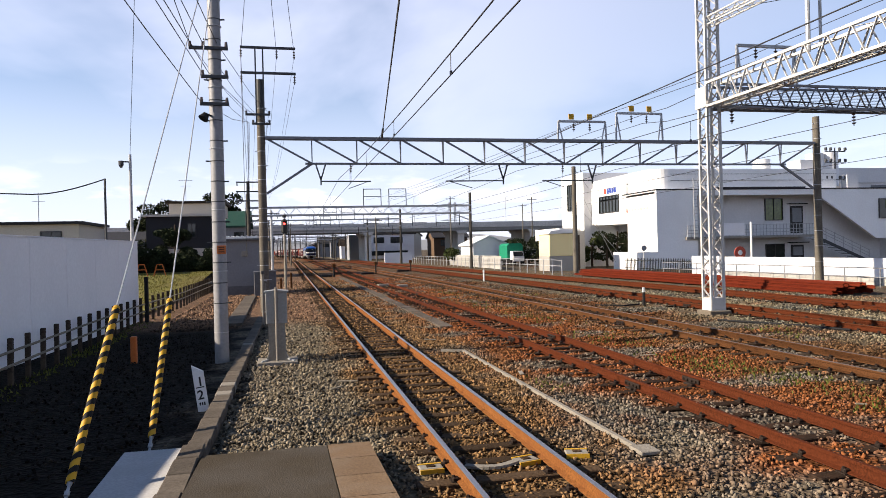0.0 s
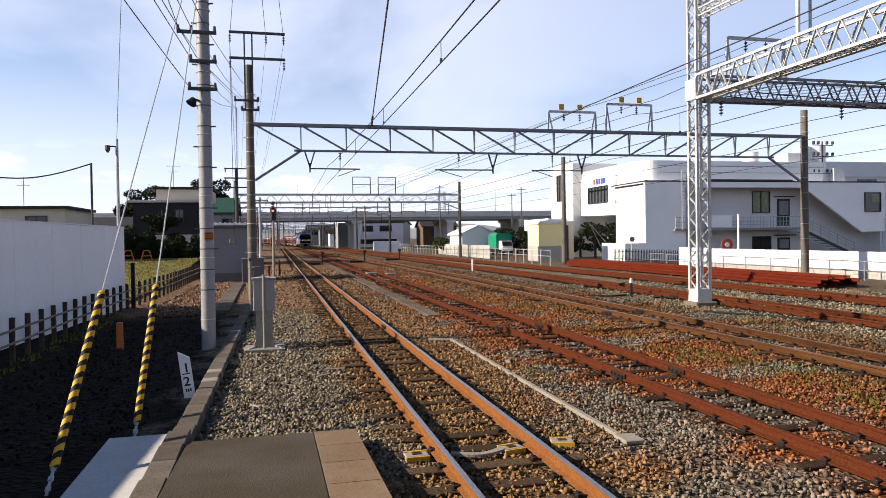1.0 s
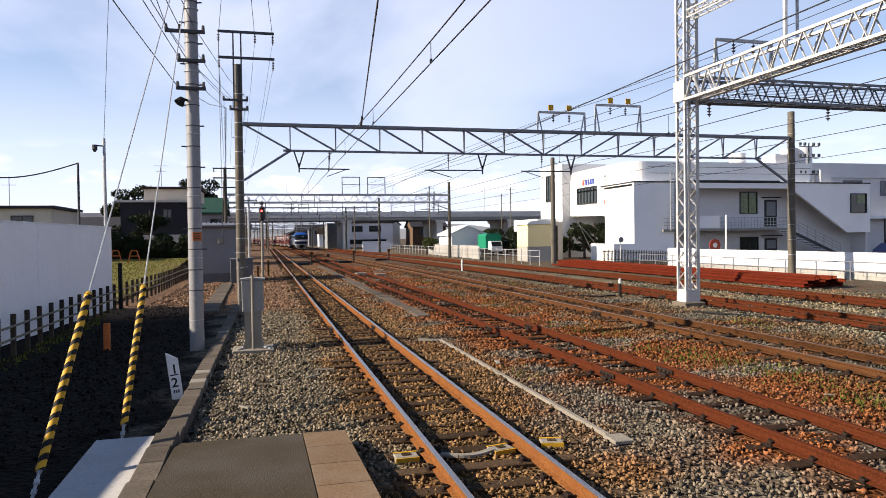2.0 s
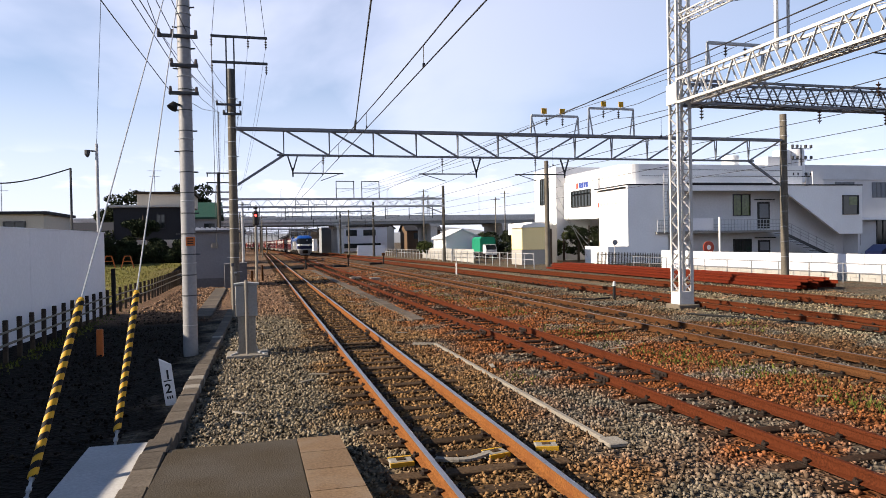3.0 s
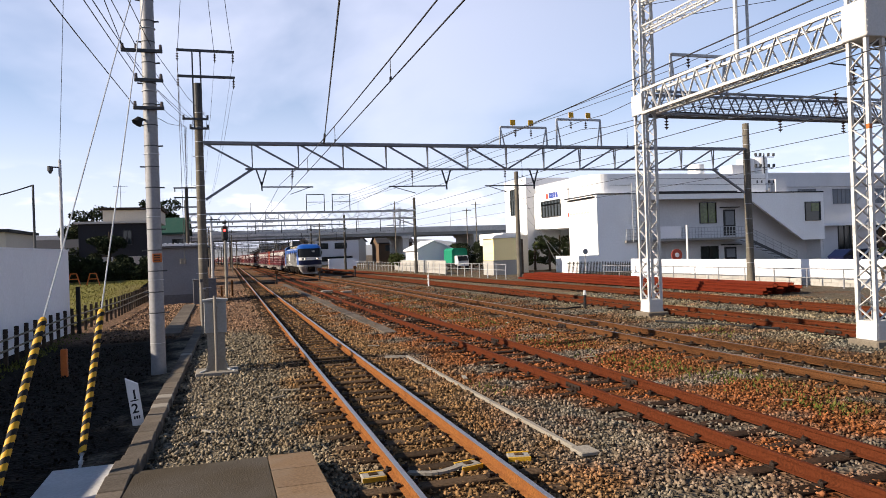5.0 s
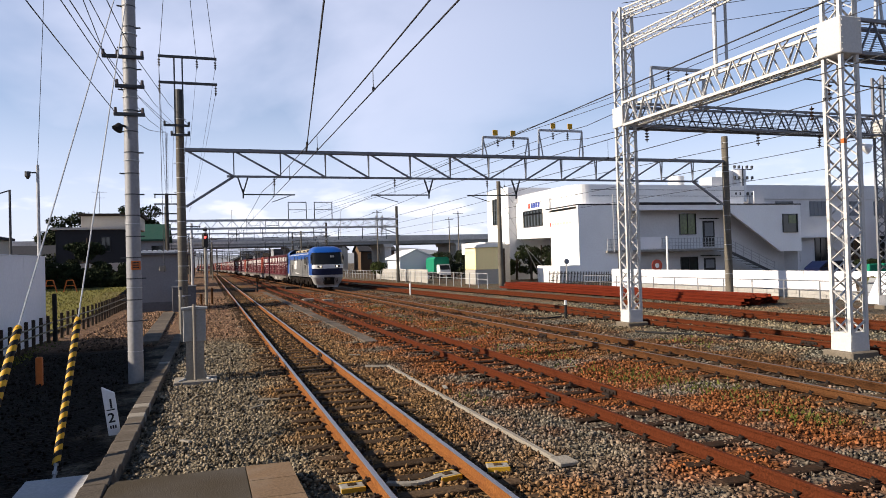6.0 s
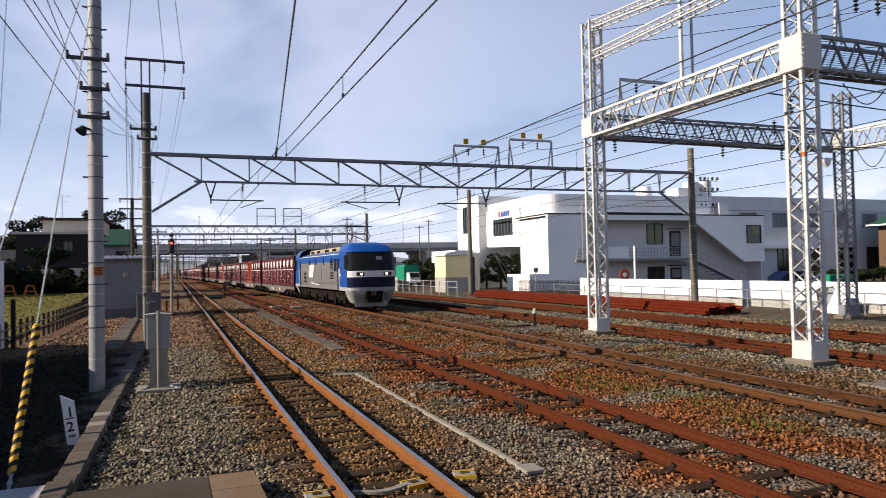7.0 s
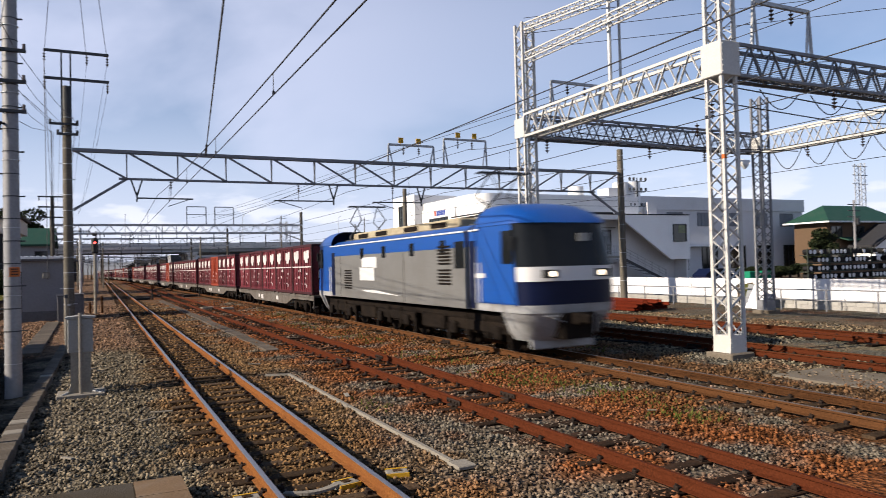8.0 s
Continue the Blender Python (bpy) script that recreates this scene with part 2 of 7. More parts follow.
M = {
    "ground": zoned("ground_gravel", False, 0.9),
    "stones": zoned("ballast_stones", True, 0),
    "rust": material("rusty_rail", (0.185, 0.074, 0.023), 0.8, 0, 0.35, 3, 40, 0.3, (0.135, 0.050, 0.018), 0.5, spec=0.15),
    "rust_red": material("red_rust", (0.074, 0.020, 0.008), 0.75, 0, 0.4, 2, 40, 0.3, (0.070, 0.018, 0.007), 0.6, spec=0.15),
    "rust_brown": material("brown_rust", (0.092, 0.040, 0.016), 0.75, 0, 0.35, 2, 40, 0.3, (0.062, 0.028, 0.012), 0.5, spec=0.15),
    "railtop": material("polished_rail_head", (0.27, 0.26, 0.27), 0.32, 0.85, 0.15, 2, 60, 0.03),
    "railtop_dull": material("dull_rail_head", (0.156, 0.102, 0.072), 0.45, 0.5, 0.3, 2, 60, 0.05),
    "stack_rust": material("stacked_rail_rust", (0.115, 0.019, 0.008), 0.75, 0, 0.35, 1.5, 30, 0.2, (0.0826, 0.0124, 0.00619), 0.6, each=0.25, spec=0.15),
    "sleeper": material("weathered_sleeper_wood", (0.066, 0.043, 0.026), 0.9, 0, 0.45, 3, 25, 0.6, (0.05, 0.034, 0.022), 0.6, each=0.35, spec=0.15),
    "sleeper_old": material("tarred_old_sleeper_wood", (0.026, 0.018, 0.013), 0.9, 0, 0.45, 3, 25, 0.6, (0.05, 0.025, 0.015), 0.5, each=0.4, spec=0.15),
    "clip": material("rail_fastening_iron", (0.03, 0.021, 0.0168), 0.7, 0.3, 0.3, 5, 40, 0.2),
    "concrete": material("concrete", (0.252, 0.24, 0.216), 0.9, 0, 0.2, 1.5, 30, 0.3, (0.168, 0.156, 0.138), 0.5),
    "concrete_old": material("old_dirty_concrete", (0.15, 0.128, 0.1), 0.92, 0, 0.2, 1.5, 30, 0.3, (0.09, 0.07, 0.05), 0.55),
    "concrete_pale": material("pale_concrete", (0.22, 0.2, 0.17), 0.9, 0, 0.18, 2, 40, 0.25, (0.153, 0.138, 0.119), 0.5),
    "slab": material("white_concrete_slab", (0.42, 0.41, 0.4), 0.85, 0, 0.12, 2, 30, 0.15, (0.34, 0.333, 0.313), 0.4),
    "kerb": material("kerb_stone", (0.085, 0.07, 0.055), 0.9, 0, 0.25, 2, 30, 0.4, (0.117, 0.0987, 0.0799), 0.5, each=0.22),
    "edge_stone": material("platform_edge_stone", (0.16, 0.105, 0.062), 0.9, 0, 0.22, 2, 35, 0.35, (0.181, 0.144, 0.106), 0.5, each=0.12),
    "asphalt": material("platform_asphalt", (0.050, 0.039, 0.025), 0.92, 0, 0.3, 0.9, 60, 0.5, (0.0681, 0.0596, 0.0511), 0.6),
    "wallwhite": material("white_painted_panel", (0.72, 0.72, 0.74), 0.6, 0, 0.05, 0.6, 12, 0.05, (0.647, 0.647, 0.665), 0.4),
    "steel": material("galvanised_steel", (0.40, 0.41, 0.42), 0.5, 0.35, 0.2, 3, 30, 0.1, (0.216, 0.216, 0.216), 0.4),
    "steel_dark": material("dark_galvanised_steel", (0.062, 0.064, 0.067), 0.6, 0.3, 0.25, 3, 30, 0.1),
    "white_steel": material("white_painted_lattice_steel", (0.46, 0.455, 0.44), 0.55, 0, 0.08, 2, 20, 0.1, (0.48, 0.441, 0.387), 0.35),
    # grey paint of the truss; on the gantry, a shaded copy of the white steel
    "grey_steel": material("grey_and_shaded_steel", (0.17, 0.175, 0.19), 0.55, 0, 0.12, 2, 20, 0.1),
    "pole": material("aluminium_coated_pole", (0.24, 0.24, 0.25), 0.55, 0.15, 0.12, 1.2, 15, 0.1, (0.20, 0.20, 0.20), 0.4),
    "pole_brown": material("old_concrete_pole", (0.13, 0.116, 0.095), 0.9, 0, 0.25, 1.2, 20, 0.2, (0.07, 0.062, 0.05), 0.6),
    "pole_dark": material("dark_stained_pole", (0.06, 0.055, 0.048), 0.9, 0, 0.3, 1.2, 20, 0.2, (0.12, 0.108, 0.09), 0.5),
    "black": material("black_rubber", (0.015, 0.015, 0.0156), 0.7, 0, 0.3, 4, 30, 0.1),
    "wire": material("dark_wire", (0.036, 0.036, 0.039), 0.6, 0.3, 0.2, 1, 20, 0),
    "yellow": material("safety_yellow", (0.5, 0.27, 0.01), 0.6, 0, 0.12, 3, 20, 0.1, (0.352, 0.223, 0.0235), 0.4),
    "orange": material("orange_plate", (0.42, 0.11, 0.02), 0.6, 0, 0.15, 4, 20, 0.05),
    "fence_wood": material("dark_fence_wood", (0.045, 0.033, 0.024), 0.85, 0, 0.4, 2, 20, 0.3, (0.078, 0.06, 0.042), 0.5, each=0.3),
    "fence_rail": material("weathered_fence_rail", (0.18, 0.156, 0.12), 0.8, 0, 0.3, 2, 20, 0.2),
    "cabinet": material("grey_cabinet_paint", (0.264, 0.264, 0.252), 0.55, 0.1, 0.12, 2, 20, 0.05, (0.216, 0.21, 0.192), 0.5),
    "cabinet_tan": material("weathered_pedestal_steel", (0.24, 0.222, 0.186), 0.6, 0.1, 0.2, 2, 20, 0.1, (0.168, 0.144, 0.114), 0.5),
    "signwhite": material("white_enamel", (0.66, 0.66, 0.66), 0.4, 0, 0.06, 5, 30, 0),
    "ink": material("black_paint", (0.012, 0.012, 0.012), 0.5, 0, 0.1, 5, 30, 0),
    "render_white": material("white_facade_render", (0.82, 0.82, 0.81), 0.85, 0, 0.05, 0.3, 6, 0.1, (0.70, 0.69, 0.67), 0.4),
    # grey of the rear wing; on the office, a shaded copy of the white
    "render_grey": material("grey_and_shaded_facade", (0.60, 0.60, 0.61), 0.8, 0, 0.06, 0.3, 6, 0.1, (0.47, 0.47, 0.48), 0.4),
    "roof_dark": material("dark_roof_edge", (0.03, 0.03, 0.033), 0.7, 0, 0.2, 1, 10, 0.1),
    "glass": material("dark_window_glass", (0.02, 0.025, 0.025), 0.08, 0, 0.2, 0.8, 4, 0),
    "glass_green": material("green_blind_glass", (0.084, 0.12, 0.03), 0.15, 0, 0.4, 2.2, 4, 0),
    "frame_dark": material("dark_window_frame", (0.036, 0.036, 0.036), 0.5, 0.2, 0.2, 4, 20, 0),
    "overpass": material("overpass_concrete", (0.56, 0.55, 0.52), 0.9, 0, 0.15, 0.2, 3, 0.2, (0.36, 0.35, 0.33), 0.5),
    "overpass_steel": material("overpass_girder_paint", (0.26, 0.275, 0.28), 0.7, 0.1, 0.15, 0.3, 4, 0.1),
    "blue": material("locomotive_blue", (0.005, 0.055, 0.26), 0.35, 0, 0.1, 2, 15, 0.02, (0.00766, 0.051, 0.204), 0.4),
    "navy": material("locomotive_navy", (0.004, 0.007, 0.028), 0.4, 0, 0.15, 2, 15, 0.02, spec=0.2),
    "loco_grey": material("locomotive_grey", (0.135, 0.135, 0.132), 0.45, 0, 0.1, 1.2, 15, 0.03, (0.105, 0.101, 0.0946), 0.5),
    "loco_pale": material("locomotive_pale_grey", (0.30, 0.305, 0.31), 0.5, 0, 0.15, 2, 15, 0.05, (0.145, 0.137, 0.125), 0.5),
    "loco_white": material("locomotive_white", (0.55, 0.55, 0.55), 0.4, 0, 0.06, 3, 20, 0),
    "loco_cream": material("roof_equipment_cream", (0.348, 0.3, 0.204), 0.7, 0, 0.25, 2, 10, 0.2, (0.216, 0.174, 0.12), 0.6),
    "underframe": material("sooty_running_gear", (0.012, 0.0095, 0.008), 0.8, 0.1, 0.4, 3, 20, 0.3, (0.024, 0.017, 0.012), 0.4, spec=0.2),
    "windscreen": material("black_windscreen", (0.008, 0.009, 0.01), 0.12, 0, 0.1, 2, 10, 0, spec=0.18),
    "lamp": material("headlamp_lens", (0.9, 0.85, 0.75), 0.2, 0, 0.05, 4, 20, 0, glow=(1.0, 0.80, 0.55), glow_strength=2.0),
    "container": material("wine_red_container", (0.125, 0.018, 0.027), 0.55, 0, 0.2, 1.2, 12, 0.05, (0.085, 0.013, 0.016), 0.6, each=0.35),
    "container_end": material("dark_red_container_frame", (0.045, 0.007, 0.01), 0.6, 0, 0.2, 2, 12, 0.05, each=0.3),
    "container_orange": material("orange_container", (0.26, 0.04, 0.014), 0.55, 0, 0.15, 1.2, 12, 0.05, (0.204, 0.0306, 0.0153), 0.5),
    "decal": material("white_container_marking", (0.5, 0.48, 0.47), 0.6, 0, 0.1, 5, 20, 0, (0.384, 0.341, 0.335), 0.5),
    "wagon": material("wagon_frame_grey", (0.126, 0.114, 0.102), 0.7, 0.1, 0.35, 1.5, 15, 0.2, (0.072, 0.054, 0.042), 0.6),
    "grass": material("dry_lawn", (0.125, 0.115, 0.026), 0.95, 0, 0.35, 0.25, 14, 0.5, (0.117, 0.0923, 0.034), 0.7),
    "tuft": material("weed_tufts", (0.075, 0.085, 0.016), 0.9, 0, 0.3, 3, 20, 0, (0.096, 0.09, 0.03), 0.6, island=0.4),
    "leaf": material("dark_evergreen_leaves", (0.016, 0.024, 0.01), 0.85, 0, 0.35, 1.5, 12, 0, (0.0269, 0.0296, 0.0108), 0.6, island=0.5),
    "leaf_light": material("garden_leaves", (0.036, 0.051, 0.015), 0.85, 0, 0.35, 1.5, 12, 0, (0.06, 0.054, 0.018), 0.5, island=0.5),
    "bark": material("bark", (0.06, 0.045, 0.033), 0.95, 0, 0.4, 3, 20, 0.5),
    "house_dark": material("charcoal_siding", (0.027, 0.0276, 0.0312), 0.8, 0, 0.2, 0.4, 8, 0.2),
    "house_cream": material("cream_wall", (0.48, 0.44, 0.38), 0.85, 0, 0.1, 0.4, 8, 0.1),
    "house_grey": material("blue_grey_wall", (0.216, 0.228, 0.246), 0.85, 0, 0.1, 0.4, 8, 0.1),
    "house_brown": material("tan_brick_wall", (0.11, 0.072, 0.046), 0.85, 0, 0.15, 0.4, 8, 0.2),
    "tile_green": material("green_roof_tiles", (0.014, 0.055, 0.036), 0.6, 0, 0.2, 1, 6, 0.3, (0.03, 0.06, 0.042), 0.5),
    "tile_dark": material("dark_roof_tiles", (0.033, 0.033, 0.0372), 0.7, 0, 0.25, 1, 6, 0.3),
    "hut": material("grey_hut_wall", (0.18, 0.18, 0.192), 0.85, 0, 0.1, 0.8, 10, 0.2, (0.15, 0.15, 0.156), 0.5),
    "hut_base": material("dark_hut_plinth", (0.102, 0.102, 0.108), 0.9, 0, 0.15, 0.8, 10, 0.2),
    "block": material("concrete_block", (0.33, 0.32, 0.30), 0.9, 0, 0.12, 0.8, 12, 0.2, (0.293, 0.286, 0.264), 0.5, each=0.08),
    "truck_green": material("green_truck_cover", (0.012, 0.18, 0.102), 0.7, 0, 0.15, 1, 10, 0.1),
    "shed_yellow": material("cream_yellow_shed_paint", (0.80, 0.68, 0.36), 0.7, 0, 0.1, 0.6, 8, 0.1),
    "red_lamp": material("red_signal_lens", (0.5, 0.02, 0.02), 0.3, 0, 0.05, 3, 10, 0, glow=(1.0, 0.05, 0.04), glow_strength=4.0),
    "rack": material("rack_steel", (0.042, 0.051, 0.042), 0.7, 0.2, 0.2, 2, 10, 0),
    "logo_blue": material("blue_lettering", (0.03, 0.06, 0.27), 0.6, 0, 0.1, 3, 10, 0),
    "logo_red": material("red_lettering", (0.36, 0.06, 0.036), 0.6, 0, 0.1, 3, 10, 0),
    "insulator": material("brown_porcelain", (0.042, 0.027, 0.021), 0.3, 0, 0.1, 3, 10, 0),
    "grating": material("steel_grating", (0.10, 0.105, 0.12), 0.6, 0.2, 0.15, 3, 20, 0),
}


# ---- building helpers ----
class Build:
    """Collects vertices and faces of one part; every face carries a material slot."""

    def __init__(self):
        self.v, self.f, self.s, self.slot = [], [], [], 0

    def add(self, verts, faces):
        o = len(self.v)
        self.v += [tuple(p) for p in verts]
        self.f += [tuple(i + o for i in q) for q in faces]
        self.s += [self.slot] * len(faces)
        return self

    def box(self, x, y, z, sx, sy, sz, bevel=0.0, m=None):
        """A box by its centre and size, its edges chamfered by bevel."""
        hx, hy, hz = sx / 2, sy / 2, sz / 2
        b = min(bevel, 0.45 * min(sx, sy, sz))
        if b <= 0:
            vs = [Vector((x + i * hx, y + j * hy, z + k * hz)) for i in (-1, 1) for j in (-1, 1) for k in (-1, 1)]
            fs = [(0, 1, 3, 2), (4, 6, 7, 5), (0, 4, 5, 1), (2, 3, 7, 6), (0, 2, 6, 4), (1, 5, 7, 3)]
        else:
            vs, key = [], {}
            for i in (-1, 1):
                for j in (-1, 1):
                    for k in (-1, 1):
                        for a in range(3):
                            d = [i * (hx - b), j * (hy - b), k * (hz - b)]
                            d[a] = (i * hx, j * hy, k * hz)[a]
                            key[(i, j, k, a)] = len(vs)
                            vs.append(Vector((x + d[0], y + d[1], z + d[2])))
            fs = []
            for a in range(3):
                p, q = [c for c in range(3) if c != a]
                for s in (-1, 1):
                    ring = []
                    for u, w in ((-1, -1), (1, -1), (1, 1), (-1, 1)):
                        c = [0, 0, 0]
                        c[a], c[p], c[q] = s, u, w
                        ring.append(key[(*c, a)])
                    fs.append(tuple(ring))
                for u in (-1, 1):
                    for w in (-1, 1):
                        c0, c1 = [0, 0, 0], [0, 0, 0]
                        c0[a], c0[p], c0[q] = -1, u, w
                        c1[a], c1[p], c1[q] = 1, u, w
                        fs.append((key[(*c0, p)], key[(*c1, p)], key[(*c1, q)], key[(*c0, q)]))
            for i in (-1, 1):
                for j in (-1, 1):
                    for k in (-1, 1):
                        fs.append(tuple(key[(i, j, k, a)] for a in range(3)))
        if m is not None:
            vs = [m @ p for p in vs]
        return self.add(vs, fs)

    def span(self, x0, x1, y0, y1, z0, z1, bevel=0.0):
        return self.box((x0 + x1) / 2, (y0 + y1) / 2, (z0 + z1) / 2, x1 - x0, y1 - y0, z1 - z0, bevel)

    def bar(self, p, q, w, h=None):
        """A square bar from p to q."""
        p, q = Vector(p), Vector(q)
        d = (q - p).normalized()
        up = Vector((0, 0, 1)) if abs(d.z) < 0.95 else Vector((0, 1, 0))
        a = d.cross(up).normalized() * (w / 2)
        b = a.normalized().cross(d).normalized() * ((h or w) / 2)
        vs = [e + i * a + j * b for e in (p, q) for i, j in ((-1, -1), (1, -1), (1, 1), (-1, 1))]
        return self.add(vs, [(0, 1, 2, 3), (7, 6, 5, 4), (0, 4, 5, 1), (1, 5, 6, 2), (2, 6, 7, 3), (3, 7, 4, 0)])

    def tube(self, p, q, r, r2=None, n=10, caps=True):
        p, q = Vector(p), Vector(q)
        d = (q - p).normalized()
        up = Vector((0, 0, 1)) if abs(d.z) < 0.9 else Vector((1, 0, 0))
        a = d.cross(up).normalized()
        b = a.cross(d)
        vs = []
        for e, rr in ((p, r), (q, r if r2 is None else r2)):
            vs += [e + rr * (math.cos(2 * math.pi * i / n) * a + math.sin(2 * math.pi * i / n) * b) for i in range(n)]
        fs = [(i, (i + 1) % n, n + (i + 1) % n, n + i) for i in range(n)]
        if caps:
            fs += [tuple(range(n))[::-1], tuple(range(n, 2 * n))]
        return self.add(vs, fs)

    def chain(self, pts, r, n=5):
        """One unbroken round line through the points."""
        pts = [Vector(p) for p in pts]
        vs = []
        for k, p in enumerate(pts):
            d = (pts[min(k + 1, len(pts) - 1)] - pts[max(k - 1, 0)]).normalized()
            a = d.cross(Vector((0, 0, 1)) if abs(d.z) < 0.9 else Vector((1, 0, 0))).normalized()
            c = a.cross(d)
            vs += [p + r * (math.cos(2 * math.pi * i / n) * a + math.sin(2 * math.pi * i / n) * c) for i in range(n)]
        return self.add(vs, [(k * n + i, k * n + (i + 1) % n, (k + 1) * n + (i + 1) % n, (k + 1) * n + i) for k in range(len(pts) - 1) for i in range(n)])

    def prism(self, poly, y0, y1, axis="y"):
        """A closed outline drawn out along an axis: points are (x, z) for y, (y, z) for x, (x, y) for z."""
        n = len(poly)
        put = {"y": lambda u, w, d: (u, d, w), "x": lambda u, w, d: (d, u, w), "z": lambda u, w, d: (u, w, d)}[axis]
        vs = [put(u, w, d) for d in (y0, y1) for u, w in poly]
        return self.add(vs, [tuple(range(n)), tuple(range(2 * n - 1, n - 1, -1))] + [(i, n + i, n + (i + 1) % n, (i + 1) % n) for i in range(n)])

    def mesh(self, name, mats):
        me = bpy.data.meshes.new(name)
        me.from_pydata(self.v, [], self.f)
        for m in mats if isinstance(mats, (list, tuple)) else [mats]:
            me.materials.append(M[m])
        if any(self.s):
            me.polygons.foreach_set("material_index", self.s)
        bm = bmesh.new()
        bm.from_mesh(me)
        loose = [v for v in bm.verts if not v.link_faces]
        if loose:
            bmesh.ops.delete(bm, geom=loose, context="VERTS")
        bmesh.ops.recalc_face_normals(bm, faces=bm.faces)
        bm.to_mesh(me)
        bm.free()
        return me


def round_off(me):
    me.polygons.foreach_set("use_smooth", [True] * len(me.polygons))
    me.set_sharp_from_angle(angle=radians(40))
    return me


def part(name, b, mats, parent, label="", smooth=False):
    me = b if isinstance(b, bpy.types.Mesh) else b.mesh(name, mats)
    if smooth:
        round_off(me)
    ob = new(name, me)
    ob.parent = parent
    if label:
        tagged(ob, label)
    return ob


def thing(name, label, category, m=None, group="", kind=""):
    ob = new(name)
    ob.empty_display_size = 0.2
    if m is not None:
        ob.matrix_basis = m
    return tagged(ob, label, category, group, kind)


def solid(name, b, mats, label, category, group="", kind="", m=None, smooth=False):
    me = b.mesh(name, mats)
    if smooth:
        round_off(me)
    ob = new(name, me)
    if m is not None:
        ob.matrix_basis = m
    return tagged(ob, label, category, group, kind)


# ---- ground and tracks ----
def far_bend(y):
    return -1.3e-4 * max(0.0, y - 190) ** 2


def line_1(y):
    return 2.34 + far_bend(y)


def line_2(y):
    return 6.39 + far_bend(y)


def line_3(y):
    return 10.71 - 0.022 * 9 * math.log1p(math.exp(min(60, (y - 48) / 9))) + far_bend(y)


def line_4(y):
    return 15.75 - 0.02 * max(0.0, y - 40)


def line_5(y):
    return 20.3 - 0.035 * max(0.0, y - 38)


GROUND_Z = -0.20


def relief(x, y):
    """Small unevenness of the ballast."""
    return 0.035 * noise.noise((x * 0.9, y * 0.9, 0)) + 0.02 * noise.noise((x * 3.1, y * 3.1, 4))


def ground():
    xs = [-2600, -900, -300, -120, -60, -30, -18, -12] + [-8 + 0.5 * i for i in range(79)] + [34, 40, 60, 90, 150, 400, 1000, 2600]
    ys = [-900, -200, -60, -20, -5] + [0.5 * i for i in range(121)] + [62 + 3 * i for i in range(50)] + [230, 300, 450, 700, 1200, 3500]
    v = []
    for y in ys:
        for x in xs:
            near = -8 <= x <= 31 and 0 <= y <= 62
            z = GROUND_Z + (relief(x, y) if near else 0)
            if -5.2 < x < -1.5 and near:
                z -= 0.04
            v.append((x, y, z))
    n = len(xs)
    f = [(r * n + c, r * n + c + 1, (r + 1) * n + c + 1, (r + 1) * n + c) for r in range(len(ys) - 1) for c in range(n - 1)]
    b = Build()
    b.add(v, f)
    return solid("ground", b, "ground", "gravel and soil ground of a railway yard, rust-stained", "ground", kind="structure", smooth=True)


ground()

RAIL = [(-0.0635, -0.153), (0.0635, -0.153), (0.0635, -0.142), (0.013, -0.125), (0.009, -0.045), (0.0325, -0.036), (0.0325, -0.006),
        (0.024, 0.0), (-0.024, 0.0), (-0.0325, -0.006), (-0.0325, -0.036), (-0.009, -0.045), (-0.013, -0.125), (-0.0635, -0.142)]


def rail(track, line, side, y0, y1, side_mat, top_mat, gap=None):
    """One rail of a track; its running face is of another material."""
    n = len(RAIL)
    ys = [y0]
    while ys[-1] < y1:
        ys.append(min(y1, ys[-1] + (4 if ys[-1] < 130 else 15)))
    b = Build()
    v = []
    for y in ys:
        d = (line(y + 0.5) - line(y - 0.5))
        c = Vector((line(y), y, 0)) + Vector((1, -d, 0)).normalized() * (0.566 * side)
        v += [(c.x + px, c.y, pz) for px, pz in RAIL]
    f, s = [], []
    for k in range(len(ys) - 1):
        for i in range(n):
            f.append((k * n + i, k * n + (i + 1) % n, (k + 1) * n + (i + 1) % n, (k + 1) * n + i))
            s.append(1 if i in (6, 7, 8) else 0)
    f += [tuple(range(n)), tuple(range(len(v) - n, len(v)))[::-1]]
    s += [0, 0]
    b.v, b.f, b.s = v, f, s
    return part("rail", b, [side_mat, top_mat], track)


def sleeper_mesh(wide, wood="sleeper"):
    b = Build()
    b.box(0, 0, -0.205, wide, 0.20, 0.10, 0.012)
    b.slot = 1
    for x in (-0.533, 0.533):
        for s in (-1, 1):
            b.box(x + s * 0.10, 0.02 * s, -0.128, 0.075, 0.07, 0.05, 0.012)
            b.tube((x + s * 0.12, 0.02 * s, -0.13), (x + s * 0.12, 0.02 * s, -0.085), 0.016, n=6)
        b.box(x, 0, -0.154, 0.30, 0.14, 0.012)
    return b.mesh("sleeper", [wood, "clip"])


SLEEPER = sleeper_mesh(2.1)
SLEEPER_2 = sleeper_mesh(2.0, "sleeper_old")
for v in SLEEPER_2.vertices:
    if abs(v.co.y) <= 0.101 and v.co.z < -0.15:
        v.co.z -= 0.006


